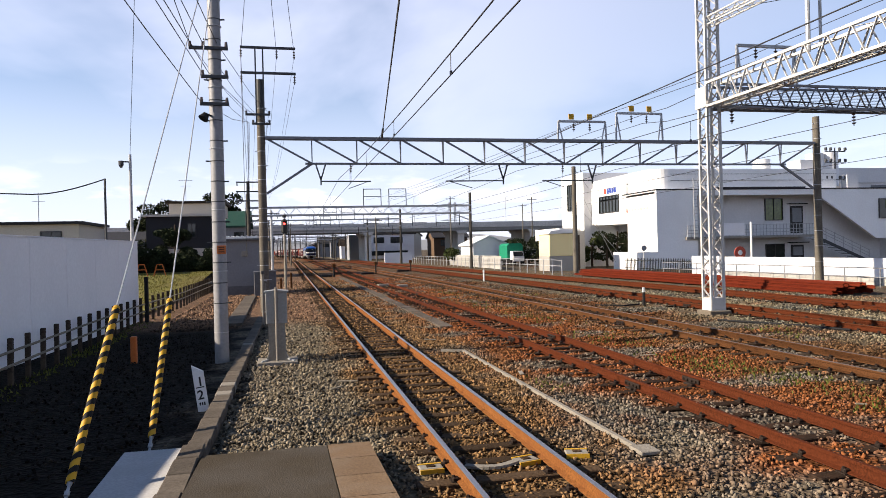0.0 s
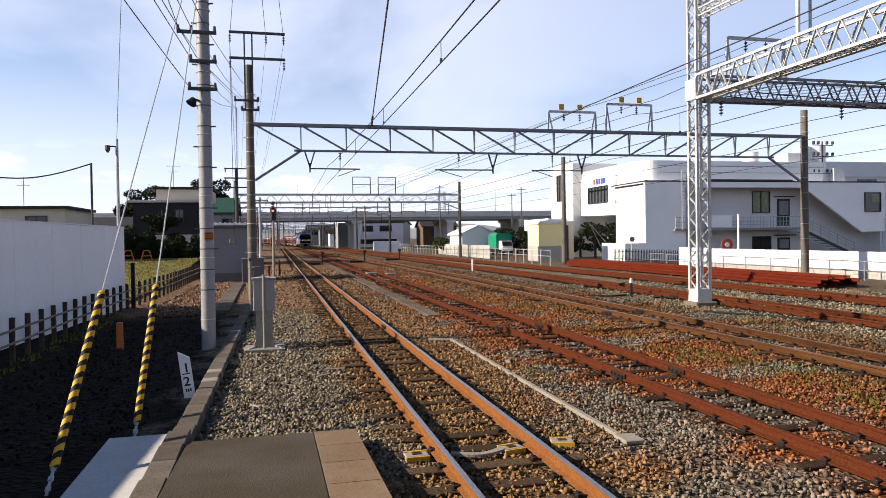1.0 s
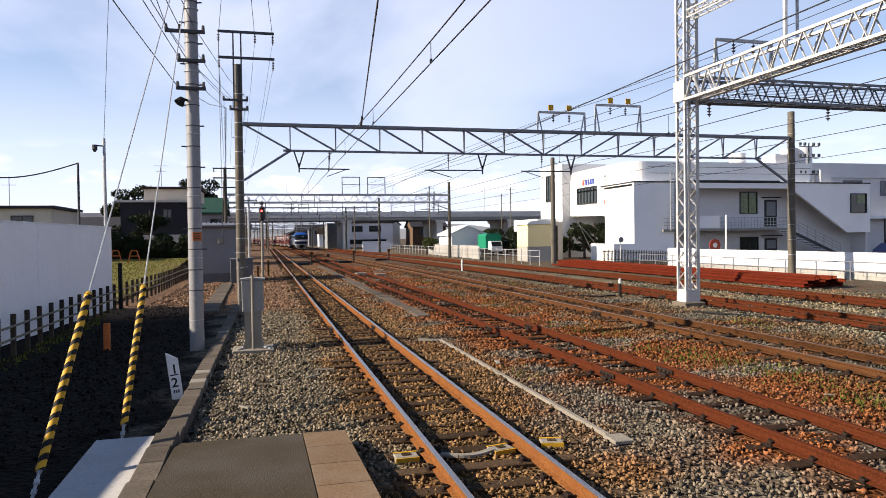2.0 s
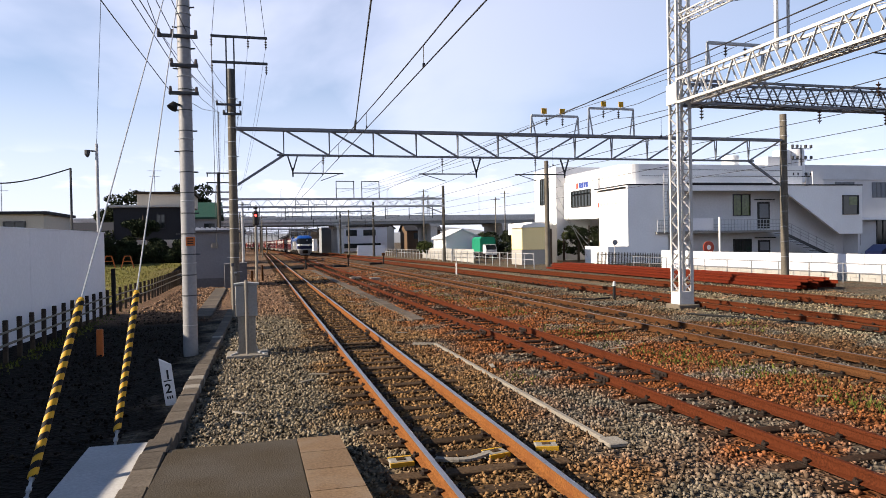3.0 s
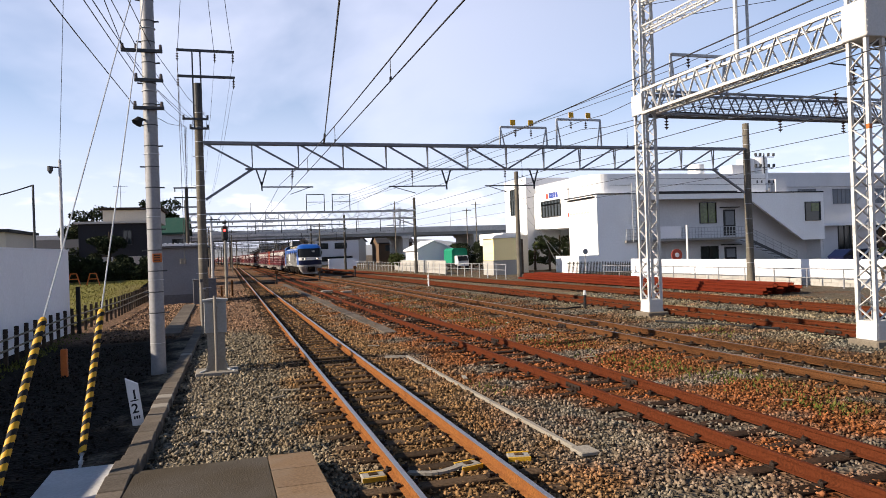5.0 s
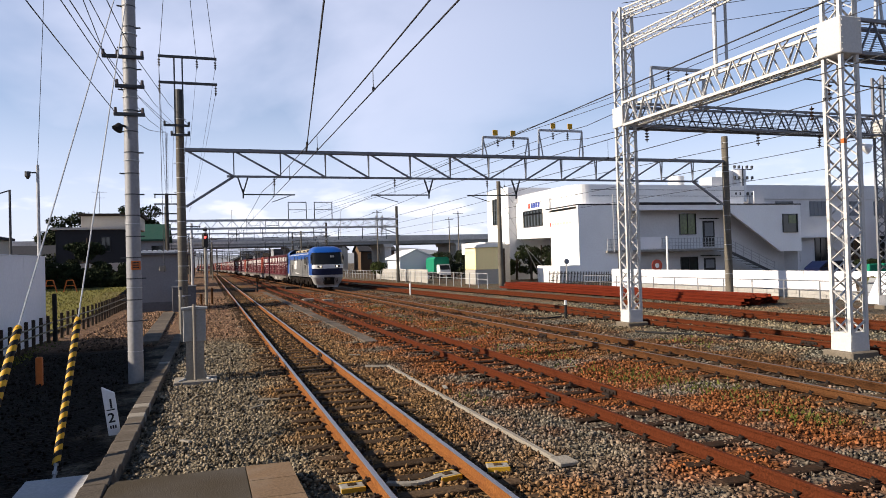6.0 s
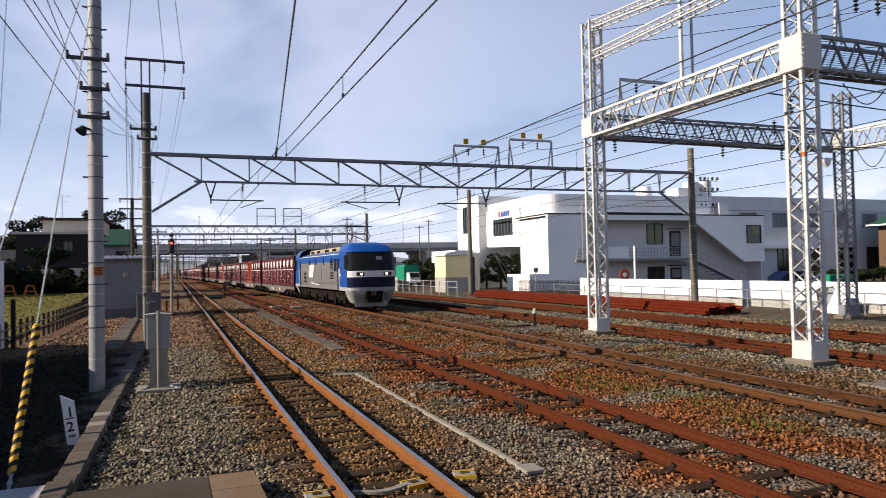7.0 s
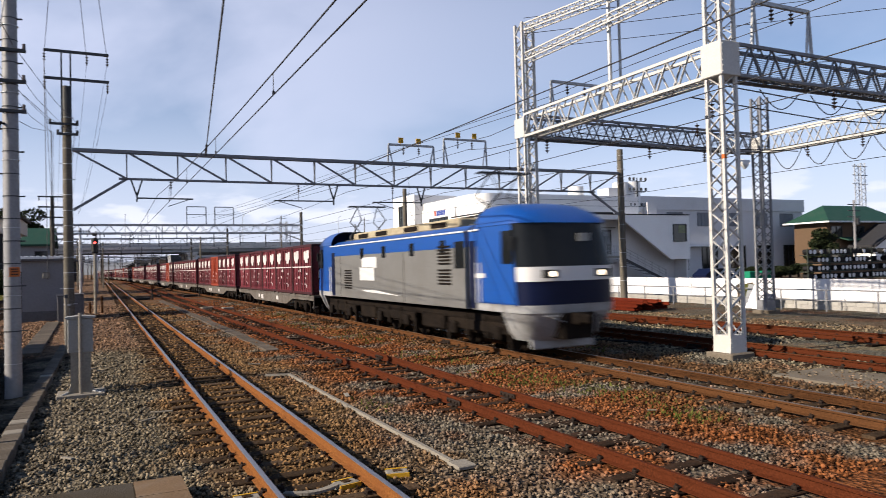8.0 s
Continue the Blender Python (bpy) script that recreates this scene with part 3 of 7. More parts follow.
def track(name, label, line, y0, y1, side_mat, top_mat, near, me, step=0.6, joints=()):
    t = thing(name, label, "railway track", kind="structure")
    rail(t, line, -1, y0, y1, side_mat, top_mat)
    rail(t, line, 1, y0, y1, side_mat, top_mat)
    rnd = random.Random(name)
    y = y0 + 0.3
    rest = Build()
    while y < min(y1, 200):
        a = math.atan2(line(y - 0.5) - line(y + 0.5), 1) + rnd.uniform(-0.012, 0.012)
        if y < near:
            s = part("sleeper", me, None, t)
            s.matrix_basis = pose(line(y) + rnd.uniform(-0.03, 0.03), y + rnd.uniform(-0.03, 0.03), rnd.uniform(-0.008, 0.004), 0, 0, math.degrees(a))
        else:
            rest.box(line(y), y, -0.2, 2.05, 0.2, 0.1)
        y += step
    part("sleeper_row", rest, "sleeper", t)
    tagged(t.children[-1], kind="stuff")
    for y in joints:
        for s in (-0.566, 0.566):
            b = Build()
            for o in (-0.035, 0.035):
                b.box(line(y) + s + o, y, -0.085, 0.03, 0.52, 0.08, 0.01)
                for k in (-0.19, -0.07, 0.07, 0.19):
                    b.tube((line(y) + s + o * 1.2, y + k, -0.085), (line(y) + s + o * 2.1, y + k, -0.085), 0.018, n=6)
            b.box(line(y) + s, y - 0.02, -0.14, 0.26, 0.22, 0.04, 0.01)
            part("fishplate", b, "clip", t)
    return t


track("railway_track", "near railway track with bright worn rail heads and orange rusty sides", line_1, 0.5, 520, "rust", "railtop", 62, SLEEPER, joints=(19.2, 44.2))
track("railway_track", "disused siding with deep red rusted rails", line_2, 1.5, 330, "rust_red", "rust_red", 58, SLEEPER_2, 0.66, joints=(11.2, 17.9, 37.9))
track("railway_track", "main line track with brown rails worn on top", line_3, 1.0, 520, "rust_brown", "railtop_dull", 66, SLEEPER, 0.6, joints=(20.2, 45.2))
track("railway_track", "rusty yard track in pale ballast", line_4, 2.0, 190, "rust_red", "rust_brown", 40, SLEEPER_2, 0.66, joints=(14.6, 24.6))
track("railway_track", "outer yard track with dark red rails", line_5, 6.0, 170, "rust_red", "rust_red", 30, SLEEPER_2, 0.66)


def stones():
    """Loose ballast stones, thickest near the platform end."""
    rnd = np.random.RandomState(7)
    zones = [(-1.0, 9.5, 5.2, 12, 330, 0.030), (-1.0, 11.5, 12, 20, 170, 0.036), (-1.0, 14, 20, 32, 75, 0.044), (9.0, 17.5, 7, 20, 110, 0.036),
             (14, 24.5, 14, 34, 45, 0.045), (-0.8, 14, 32, 62, 22, 0.06), (-4.8, -1.45, 9, 24, 45, 0.028), (-4.6, -0.9, 25, 46, 60, 0.05)]
    base = np.array([(1, 0, 0), (-1, 0, 0), (0, 1, 0), (0, -1, 0), (0, 0, 1), (0, 0, -1)], float)
    tri = np.array([(0, 2, 4), (2, 1, 4), (1, 3, 4), (3, 0, 4), (2, 0, 5), (1, 2, 5), (3, 1, 5), (0, 3, 5)])
    vs, fs, count = [], [], 0
    for x0, x1, y0, y1, dens, size in zones:
        n = int((x1 - x0) * (y1 - y0) * dens)
        px, py = rnd.uniform(x0, x1, n), rnd.uniform(y0, y1, n)
        keep = np.ones(n, bool)
        for c in (2.34, 6.39, 10.71, 15.75, 20.3):
            for s in (-0.566, 0.566):
                keep &= abs(px - c - s) > 0.10
        keep &= ~((px < 1.0) & (py < 8.95)) & ~((px < -1.0) & (px > -1.45))
        # thin cover over the old sleepers of the siding
        bed = ((py - 1.5 + 0.11) % 0.66 < 0.22) & (abs(px - 6.39) < 1.0)
        keep &= ~(bed & (rnd.uniform(size=n) < 0.75))
        px, py = px[keep], py[keep]
        n = len(px)
        r = size * rnd.uniform(0.55, 1.3, (n, 1, 1))
        sc = rnd.uniform(0.6, 1.15, (n, 1, 3))
        ax = rnd.normal(size=(n, 3, 3))
        q = np.linalg.qr(ax)[0]
        v = np.einsum("nij,kj->nki", q, base) * r * sc
        v += rnd.normal(scale=0.16, size=v.shape) * r
        z = np.array([GROUND_Z + relief(a, b) for a, b in zip(px, py)]) + rnd.uniform(0.0, 0.03, n)
        z[px < -1.45] -= 0.035
        v += np.stack([px, py, z], -1)[:, None, :]
        vs.append(v.reshape(-1, 3))
        fs.append((tri[None] + (np.arange(n) * 6)[:, None, None] + count).reshape(-1, 3))
        count += n * 6
    v, f = np.concatenate(vs), np.concatenate(fs)
    me = bpy.data.meshes.new("ballast_stones")
    me.vertices.add(len(v))
    me.vertices.foreach_set("co", v.ravel())
    me.loops.add(f.size)
    me.loops.foreach_set("vertex_index", f.ravel())
    me.polygons.add(len(f))
    me.polygons.foreach_set("loop_start", np.arange(0, f.size, 3))
    me.polygons.foreach_set("loop_total", np.full(len(f), 3))
    me.update()
    me.validate()
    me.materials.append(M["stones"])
    tagged(new("ballast_stones", me), "loose crushed ballast stones, grey to rust brown", "ballast", kind="stuff")


stones()


# ---- platform end, kerb, slab ----
def platform():
    t = thing("platform", "sloping platform end paved in dark asphalt with stone edging", "platform", kind="structure")
    top = lambda y: 0.0 + 0.055 * (8.67 - y)
    b = Build()
    prof = [(8.66, -0.3), (8.66, 0.0), (6.5, top(6.5)), (0, top(0)), (-6, top(-6)), (-40, top(-6)), (-40, -0.3)]
    b.prism(prof, -1.04, 0.40, "x")
    part("paving", b, "asphalt", t)
    y = 8.66
    while y > -8:
        b = Build()
        z0, z1 = top(y), top(y - 0.74)
        b.prism([(y, -0.3), (y, z0 + 0.004), (y - 0.74, z1 + 0.004), (y - 0.74, -0.3)], 0.412, 0.92, "x")
        part("edge_stone", b, "edge_stone", t)
        y -= 0.752
    b = Build()
    b.span(-1.04, 0.92, -40, -8.2, -0.3, 0.75)
    part("platform_body", b, "concrete", t)
    return t


platform()


def kerb():
    t = thing("kerb", "row of grey-brown kerb stones beside the path", "kerb", kind="structure")
    me = Build().box(0, 0, 0, 0.27, 0.585, 0.30, 0.015).mesh("kerb_stone", "kerb")
    pale = Build().box(0, 0, 0, 0.272, 0.30, 0.302, 0.015).mesh("kerb_stone", "concrete_pale")
    rnd = random.Random(3)
    for i in range(38):
        y = 5.2 + 0.6 * i
        low = 0.035 if y < 9 else -0.06
        k = part("kerb_stone", me, None, t)
        k.matrix_basis = pose(-1.20 + 0.009 * (y - 7) + rnd.uniform(-0.008, 0.008), y, low - 0.15 + rnd.uniform(-0.008, 0.008), 0, 0, rnd.uniform(-1, 1))
    for y, dz in ((12.75, 0.006), (13.6, 0.006), (19.4, 0.006)):
        k = part("kerb_stone", pale, None, t, "pale concrete block")
        k.matrix_basis = pose(-1.195 + 0.009 * (y - 7), y, -0.204 + dz)


kerb()

b = Build()
b.span(-2.12, -1.36, 2.0, 9.7, -0.3, -0.155, 0.01)
solid("concrete_slab", b, "slab", "pale smooth concrete slab at the platform foot", "slab", kind="structure")


def yard_wall():
    """White panelled wall with a thin coping."""
    t = thing("wall_west", "tall white panelled boundary wall in shade", "wall", kind="structure")
    y = 29.3
    while y > -20:
        b = Build()
        b.span(-6.0, -5.78, y - 2.42, y - 0.006, -0.4, 2.86, 0.006)
        part("panel", b, "wallwhite", t)
        y -= 2.43
    b = Build()
    b.span(-6.02, -5.76, -19.6, 29.32, 2.862, 2.90, 0.005)
    part("coping", b, "wallwhite", t)
    b = Build()
    b.span(-6.0, -5.95, 29.31, 29.36, -0.3, 2.86)
    part("end_strip", b, "steel", t)
    t.matrix_basis = pose(-5.69, 29.3, 0.045, 0, 0, -4.0) @ pose(5.78, -29.3, 0)


yard_wall()


def yard_fence():
    t = thing("fence", "low fence of dark square posts with two slim rails", "fence")
    post = Build()
    post.box(0, 0, 0.27, 0.10, 0.10, 0.98, 0.012)
    post = post.mesh("post", "fence_wood")
    fx = lambda y: -5.55 + 0.42 * min(1, max(0, (y - 27) / 10))
    ys = [8 + 0.98 * i for i in range(50)]
    for y in ys:
        p = part("post", post, None, t)
        p.matrix_basis = pose(fx(y), y, 0, random.uniform(-1, 1), random.uniform(-1, 1), 0)
    for z in (0.22, 0.50):
        b = Build()
        for p, q in zip(ys, ys[1:]):
            b.tube((fx(p) + 0.06, p, z), (fx(q) + 0.06, q, z), 0.028, n=7, caps=False)
        part("fence_rail", b, "fence_rail", t)
    return t


yard_fence()


# ---- lattice gantry ----
def lattice(b, p, q, w, h, pitch, chord=0.07, lace=0.04, sides="tbfr"):
    """A box girder from p to q: four chords and zigzag lacing on the named sides."""
    p, q = Vector(p), Vector(q)
    d = (q - p)
    n = max(2, round(d.length / pitch))
    d.normalize()
    if abs(d.z) > 0.9:
        a, c = Vector((1, 0, 0)), Vector((0, 1, 0))
    else:
        a = Vector((d.y, -d.x, 0)).normalized()
        c = Vector((0, 0, 1))
    cor = {(i, j): a * (i * w / 2) + c * (j * h / 2) for i in (-1, 1) for j in (-1, 1)}
    for o in cor.values():
        b.bar(p + o, q + o, chord)
    faces = {"t": ((-1, 1), (1, 1)), "b": ((-1, -1), (1, -1)), "f": ((-1, -1), (-1, 1)), "r": ((1, -1), (1, 1))}
    step = (q - p) / n
    for s in sides:
        u, v = (cor[k] for k in faces[s])
        for k in range(n):
            e0, e1 = p + step * k, p + step * (k + 1)
            m = (e0 + e1) / 2
            b.bar(e0 + u, m + v, lace, lace * 0.35)
            b.bar(m + v, e1 + u, lace, lace * 0.35)
    return b


def mast(parent, x, y, top, w=0.48, mat="white_steel", band=False):
    b = Build()
    lattice(b, (x, y, 0.35), (x, y, top), w, w, 0.72, 0.085, 0.055)
    m = part("mast", b, mat, parent)
    b = Build()
    b.prism([(x - 0.29, -0.04), (x + 0.29, -0.04), (x + 0.27, 0.40), (x - 0.27, 0.40)], y - 0.28, y + 0.28)
    for i in (-1, 1):
        for k in (0.02, 0.12, 0.22, 0.32):
            b.box(x + i * 0.23, y - 0.285, k, 0.025, 0.02, 0.025)
    part("base_box", b, mat, m)
    b = Build()
    b.box(x, y, -0.15, 0.84, 0.84, 0.22, 0.03)
    part("footing", b, "concrete_old", m)
    if band:
        for i in (-1,):
            b = Build()
            b.box(x + i * w / 2, y - w / 2, 5.0 + 0.06 * i, 0.092, 0.092, 0.11)
            part("band", b, "orange", m, "faded orange paint band")
    return m


def girder(parent, p, q, w=0.56, h=0.80, mat="white_steel"):
    b = Build()
    lattice(b, p, q, w, h, 0.86, 0.085, 0.06, "fr")
    lattice(b, p, q, w, h, 1.7, 0.03, 0.04, "tb")
    g = part("girder", b, mat, parent)
    p, q = Vector(p), Vector(q)
    d = (q - p).normalized()
    a = Vector((d.y, -d.x, 0))
    b = Build()
    n = int((q - p).length / 0.16)
    for k in range(n):
        c = p + d * (k * 0.16 + 0.08) + Vector((0, 0, -h / 2 + 0.06))
        b.bar(c - a * 0.2, c + a * 0.2, 0.025, 0.03)
    for s in (-0.2, -0.07, 0.07, 0.2):
        b.bar(p + a * s + Vector((0, 0, -h / 2 + 0.06)), q + a * s + Vector((0, 0, -h / 2 + 0.06)), 0.02, 0.04)
    part("walkway_grating", b, "grating", g)
    if mat == "white_steel":
        return g
    b = Build()
    side = 1 if abs(d.y) > 0.5 else -1
    for k in range(11):
        z = Vector((0, 0, -h / 2 + 0.10 + 0.055 * k)) - a * side * (w / 2 - 0.06) * (1 if d.y > -0.5 else -1)
        b.bar(p + z, q + z, 0.008, 0.012)
    part("mesh_screen", b, "grating", g)
    return g


XA, XB, YA, YB = 14.6, 27.2, 22.0, 12.85
GZ = 7.46


def insulator(b, x, y, z, n=3, r=0.075):
    for k in range(n):
        b.tube((x, y, z - 0.11 * k), (x, y, z - 0.11 * k - 0.05), r, r * 0.45, n=8)
    b.tube((x, y, z + 0.08), (x, y, z - 0.11 * n), 0.018, n=5)


def top_frame(parent, p, q, z0, high, mat="grey_steel", lean=0.08):
    """An inverted-U frame on a girder with two hanging insulators."""
    p, q = Vector(p), Vector(q)
    u = Vector((0, 0, high))
    b = Build()
    ins = (q - p) * lean
    for e, i in ((p, 1), (q, -1)):
        b.bar(e + Vector((0, 0, z0)), e + ins * i + u + Vector((0, 0, z0)), 0.07)
        b.bar(e + Vector((0, 0, z0)) + (q - p) * 0.10 * i, e + ins * i + u + Vector((0, 0, z0)), 0.05)
    b.bar(p + ins + u + Vector((0, 0, z0)), q - ins + u + Vector((0, 0, z0)), 0.10)
    f = part("top_frame", b, mat, parent)
    for k in (0.33, 0.66):
        b = Build()
        c = p + (q - p) * k
        insulator(b, c.x, c.y, z0 + high - 0.15)
        part("insulator", b, "insulator", f)
    return f


def gantry():
    g = thing("lattice_gantry", "white lattice steel gantry of four masts joined by box girders", "gantry")
    mast(g, XA, YA, 11.35)
    mast(g, XA, YB, 14.5, band=True)
    # far east mast and cross girders: darker grey stands for shade on white steel
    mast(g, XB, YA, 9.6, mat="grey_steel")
    mast(g, XB, YB, 9.6)
    girder(g, (XA, YA - 0.33, GZ), (XA, YB + 0.33, GZ))
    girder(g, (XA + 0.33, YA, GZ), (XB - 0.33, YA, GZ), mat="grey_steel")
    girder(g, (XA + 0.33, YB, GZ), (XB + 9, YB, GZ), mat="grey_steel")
    girder(g, (XB, YA - 0.33, GZ), (XB, YB + 0.33, GZ))
    for x, y in ((XA, YA), (XA, YB), (XB, YA), (XB, YB)):
        b = Build()
        near = (x, y) == (XA, YB)
        if near:
            b.box(x, y, GZ, 0.68, 0.68, 0.88, 0.02)
        else:
            b.span(x - 0.335, x - 0.30, y - 0.32, y + 0.32, GZ - 0.42, GZ + 0.30, 0.005)
            b.span(x - 0.32, x + 0.32, y - 0.335, y - 0.30, GZ - 0.42, GZ - 0.22, 0.005)
        for i in range(6 if near else 1):
            for s in (-0.28, 0.28):
                b.box(x + s, y - 0.345, GZ - 0.36 + 0.14 * i, 0.03, 0.02, 0.03)
        part("joint_plate", b, "white_steel", g)
    for z0, z1 in ((11.2, 10.25), (10.05, 9.85)):
        b = Build()
        lattice(b, (XA, YA, z0), (XA, YB, z1), 0.34, 0.26, 0.55, 0.045, 0.03)
        part("upper_girder", b, "white_steel", g)
    top_frame(g, (XA + 1.1, YA, 0), (XA + 3.6, YA, 0), GZ + 0.4, 1.45, "steel", 0.03)
    top_frame(g, (XA + 1.2, YB, 0), (XA + 3.6, YB, 0), GZ + 0.4, 1.35, "steel", 0.04)
    # pair of posts on the side girder
    for o in (0, 0.42):
        b = Build()
        b.tube((XA + 0.2 + o, 17.4, GZ + 0.3), (XA + 0.2 + o, 17.4, 13.6), 0.065 - 0.05 * o, n=8)
        part("upright", b, "steel", g)
    # floodlight on the near mast
    b = Build()
    b.tube((XA + 0.42, YB - 0.1, 4.88), (XA + 0.62, YB - 0.2, 4.76), 0.06, 0.13, n=14)
    b.bar((XA + 0.4, YB - 0.05, 4.9), (XA + 0.6, YB - 0.1, 4.85), 0.04)
    part("floodlight", b, "signwhite", g, "white floodlight on a bracket")
    return g


gantry()


# ---- catenary portal ----
PY, PTOP, PBOT = 31.5, 7.36, 6.25


def ribbed_pole(name, label, x, y, top, r0, r1, mat, rungs=True, every=1.0):
    t = thing(name, label, "utility pole", pose(x, y, 0))
    b = Build()
    b.tube((0, 0, -0.4), (0, 0, top), r0, r1, n=20)
    part("shaft", b, mat, t, smooth=True)
    if rungs:
        z, s = 1.2, 1
        while z < top - 0.2:
            b = Build()
            r = r0 + (r1 - r0) * z / top
            b.tube((0, 0, z - 0.012), (0, 0, z + 0.012), r + 0.006, n=16)
            b.bar((s * r, -0.02, z), (s * (r + 0.10), -0.05, z), 0.03)
            part("step_band", b, "steel_dark" if mat == "pole" else "steel", t)
            z, s = z + every, -s
    return t


def portal():
    left = ribbed_pole("portal_pole", "weathered concrete catenary pole with step irons", -0.98, PY, 9.2, 0.20, 0.16, "pole_brown", every=0.62)
    b = Build()
    for o in (-0.16, 0.16):
        b.bar((o, -0.2, 7.9), (o, -0.2, 11.25), 0.06)
    b.tube((0, 0, 8.6), (0, 0, 9.9), 0.165, n=14)
    part("top_bracket", b, "steel_dark", left)
    for z, x0, x1 in ((11.25, -0.78, 1.55), (10.15, -0.78, 1.55)):
        b = Build()
        b.box((x0 + x1) / 2, -0.2, z, x1 - x0, 0.09, 0.10)
        arm = part("crossarm", b, "steel_dark", left)
        for x in ((x0 + 0.03, 0.75, x1 - 0.06) if z > 11 else (x0 + 0.03, x1 - 0.06)):
            b = Build()
            insulator(b, x, -0.2, z - 0.15, 3, 0.06)
            part("insulator", b, "insulator", arm)
    for z, x0, x1 in ((8.35, -0.62, 0.42), (7.95, -0.35, 0.42)):
        b = Build()
        b.box((x0 + x1) / 2, -0.2, z, x1 - x0, 0.08, 0.09)
        for x in (x0 + 0.04, x1 - 0.04):
            b.tube((x, -0.2, z + 0.03), (x, -0.2, z + 0.16), 0.045, n=8)
        part("side_arm", b, "steel_dark", left)
    right = ribbed_pole("portal_pole", "weathered grey-brown concrete catenary pole", 27.15, PY, 8.75, 0.21, 0.17, "pole_brown", every=0.8)
    t = thing("portal_truss", "grey steel truss spanning the tracks between two poles", "truss")
    x0, x1 = -0.8, 26.95
    n = 14
    w = (x1 - x0) / n
    b = Build()
    for dy in (-0.12, 0.12):
        b.bar((x0, PY + dy, PTOP), (x1, PY + dy, PTOP), 0.09, 0.13)
    part("top_chord", b, "grey_steel", t)
    b = Build()
    b.bar((x0 + w * 0.85, PY, PBOT), (x1 - w * 0.85, PY, PBOT), 0.10, 0.09)
    part("bottom_chord", b, "grey_steel", t)
    for k in range(1, n):
        xk = x0 + k * w
        b = Build()
        for dy in (-0.1, 0.1):
            b.bar((xk, PY + dy, PTOP), (xk, PY, PBOT), 0.045)
        part("vertical", b, "grey_steel", t)
    for k in range(n):
        a, c = x0 + k * w, x0 + (k + 1) * w
        b = Build()
        if k < n // 2:
            b.bar((a, PY - 0.05, PTOP), (c, PY - 0.05, PBOT), 0.075)
        else:
            b.bar((c, PY - 0.05, PTOP), (a, PY - 0.05, PBOT), 0.075)
        part("diagonal", b, "grey_steel", t)
    for xa, za, xb in ((x0 + 0.02, 4.95, x0 + w), (x1 - 0.02, 5.0, x1 - w)):
        b = Build()
        b.bar((xa, PY, za), (xb, PY, PBOT), 0.10)
        part("knee_brace", b, "grey_steel", t)
    # hangers with registration arms and insulators
    for xh, reach in ((1.55, 2.2), (10.0, -2.8), (14.5, -2.6)):
        b = Build()
        for o in (-0.22, 0.22):
            b.bar((xh + o, PY, PBOT), (xh, PY, PBOT - 0.72), 0.06)
        b.bar((xh, PY, PBOT - 0.55), (xh, PY, PBOT - 0.95), 0.06)
        b.bar((xh, PY, PBOT - 0.78), (xh + reach, PY - 0.1, PBOT - 0.80), 0.055)
        b.bar((xh + reach * 0.95, PY - 0.1, PBOT - 0.8), (xh + reach * 0.55, PY - 0.1, PBOT - 1.12), 0.03)
        h = part("hanger", b, "steel_dark", t)
        b = Build()
        insulator(b, xh + reach * 0.6, PY - 0.1, PBOT - 0.1, 3, 0.07)
        b.bar((xh + reach * 0.6, PY - 0.1, PBOT), (xh + reach * 0.6, PY - 0.1, PBOT - 0.8), 0.02)
        part("insulator", b, "insulator", h)
    for a, z1, plates in ((12.78, 0.94, (0.68, 1.63)), (15.80, 1.38, (0.82, 1.77))):
        f = top_frame(t, (a, PY, 0), (a + 2.5, PY, 0), PTOP, z1, "steel", 0.015)
        for k in plates:
            b = Build()
            b.box(a + k, PY - 0.05, PTOP + z1 + 0.22, 0.27, 0.03, 0.27, 0.01)
            b.bar((a + k, PY, PTOP + z1), (a + k, PY, PTOP + z1 + 0.12), 0.03)
            part("number_plate", b, "yellow", f, "small yellow marker plate")
    return t


portal()


def far_portal(y, x0, x1, z0, z1, deep=0.9):
    t = thing("far_portal", "distant lattice truss portal over all the tracks", "gantry")
    b = Build()
    lattice(b, (x0, y, (z0 + z1) / 2), (x1, y, (z0 + z1) / 2), deep, z1 - z0, 1.55, 0.19, 0.10, "fr")
    part("truss", b, "steel", t)
    for x in (x0, x1):
        b = Build()
        b.tube((x, y, -0.4), (x, y, z1 + 1.6), 0.21, 0.17, n=12)
        part("pole", b, "pole_dark", t)
        b = Build()
        s = 1 if x == x0 else -1
        b.bar((x, y, z0 - 0.9), (x + 2.4 * s, y, z0), 0.12)
        part("knee_brace", b, "steel", t)
    for k in range(9):
        x = x0 + 1.6 + k * (x1 - x0 - 3) / 8
        b = Build()
        b.bar((x, y, z0), (x, y, z0 - 1.5), 0.08)
        b.bar((x, y, z0 - 1.1), (x + 1.8, y, z0 - 1.1), 0.06)
        part("drop_arm", b, "steel_dark", t)
    for x in (x0 + (x1 - x0) * 0.505, x0 + (x1 - x0) * 0.62):
        b = Build()
        b.bar((x, y, z1), (x, y, z1 + 2.1), 0.09)
        b.bar((x + 2.1, y, z1), (x + 2.1, y, z1 + 2.1), 0.09)
        b.bar((x, y, z1 + 2.1), (x + 2.1, y, z1 + 2.1), 0.09)
        b.bar((x, y, z1 + 1.2), (x + 2.1, y, z1 + 1.2), 0.07)
        part("top_frame", b, "steel_dark", t)
    return t


far_portal(84, -4.3, 22.3, 6.68, 7.60)


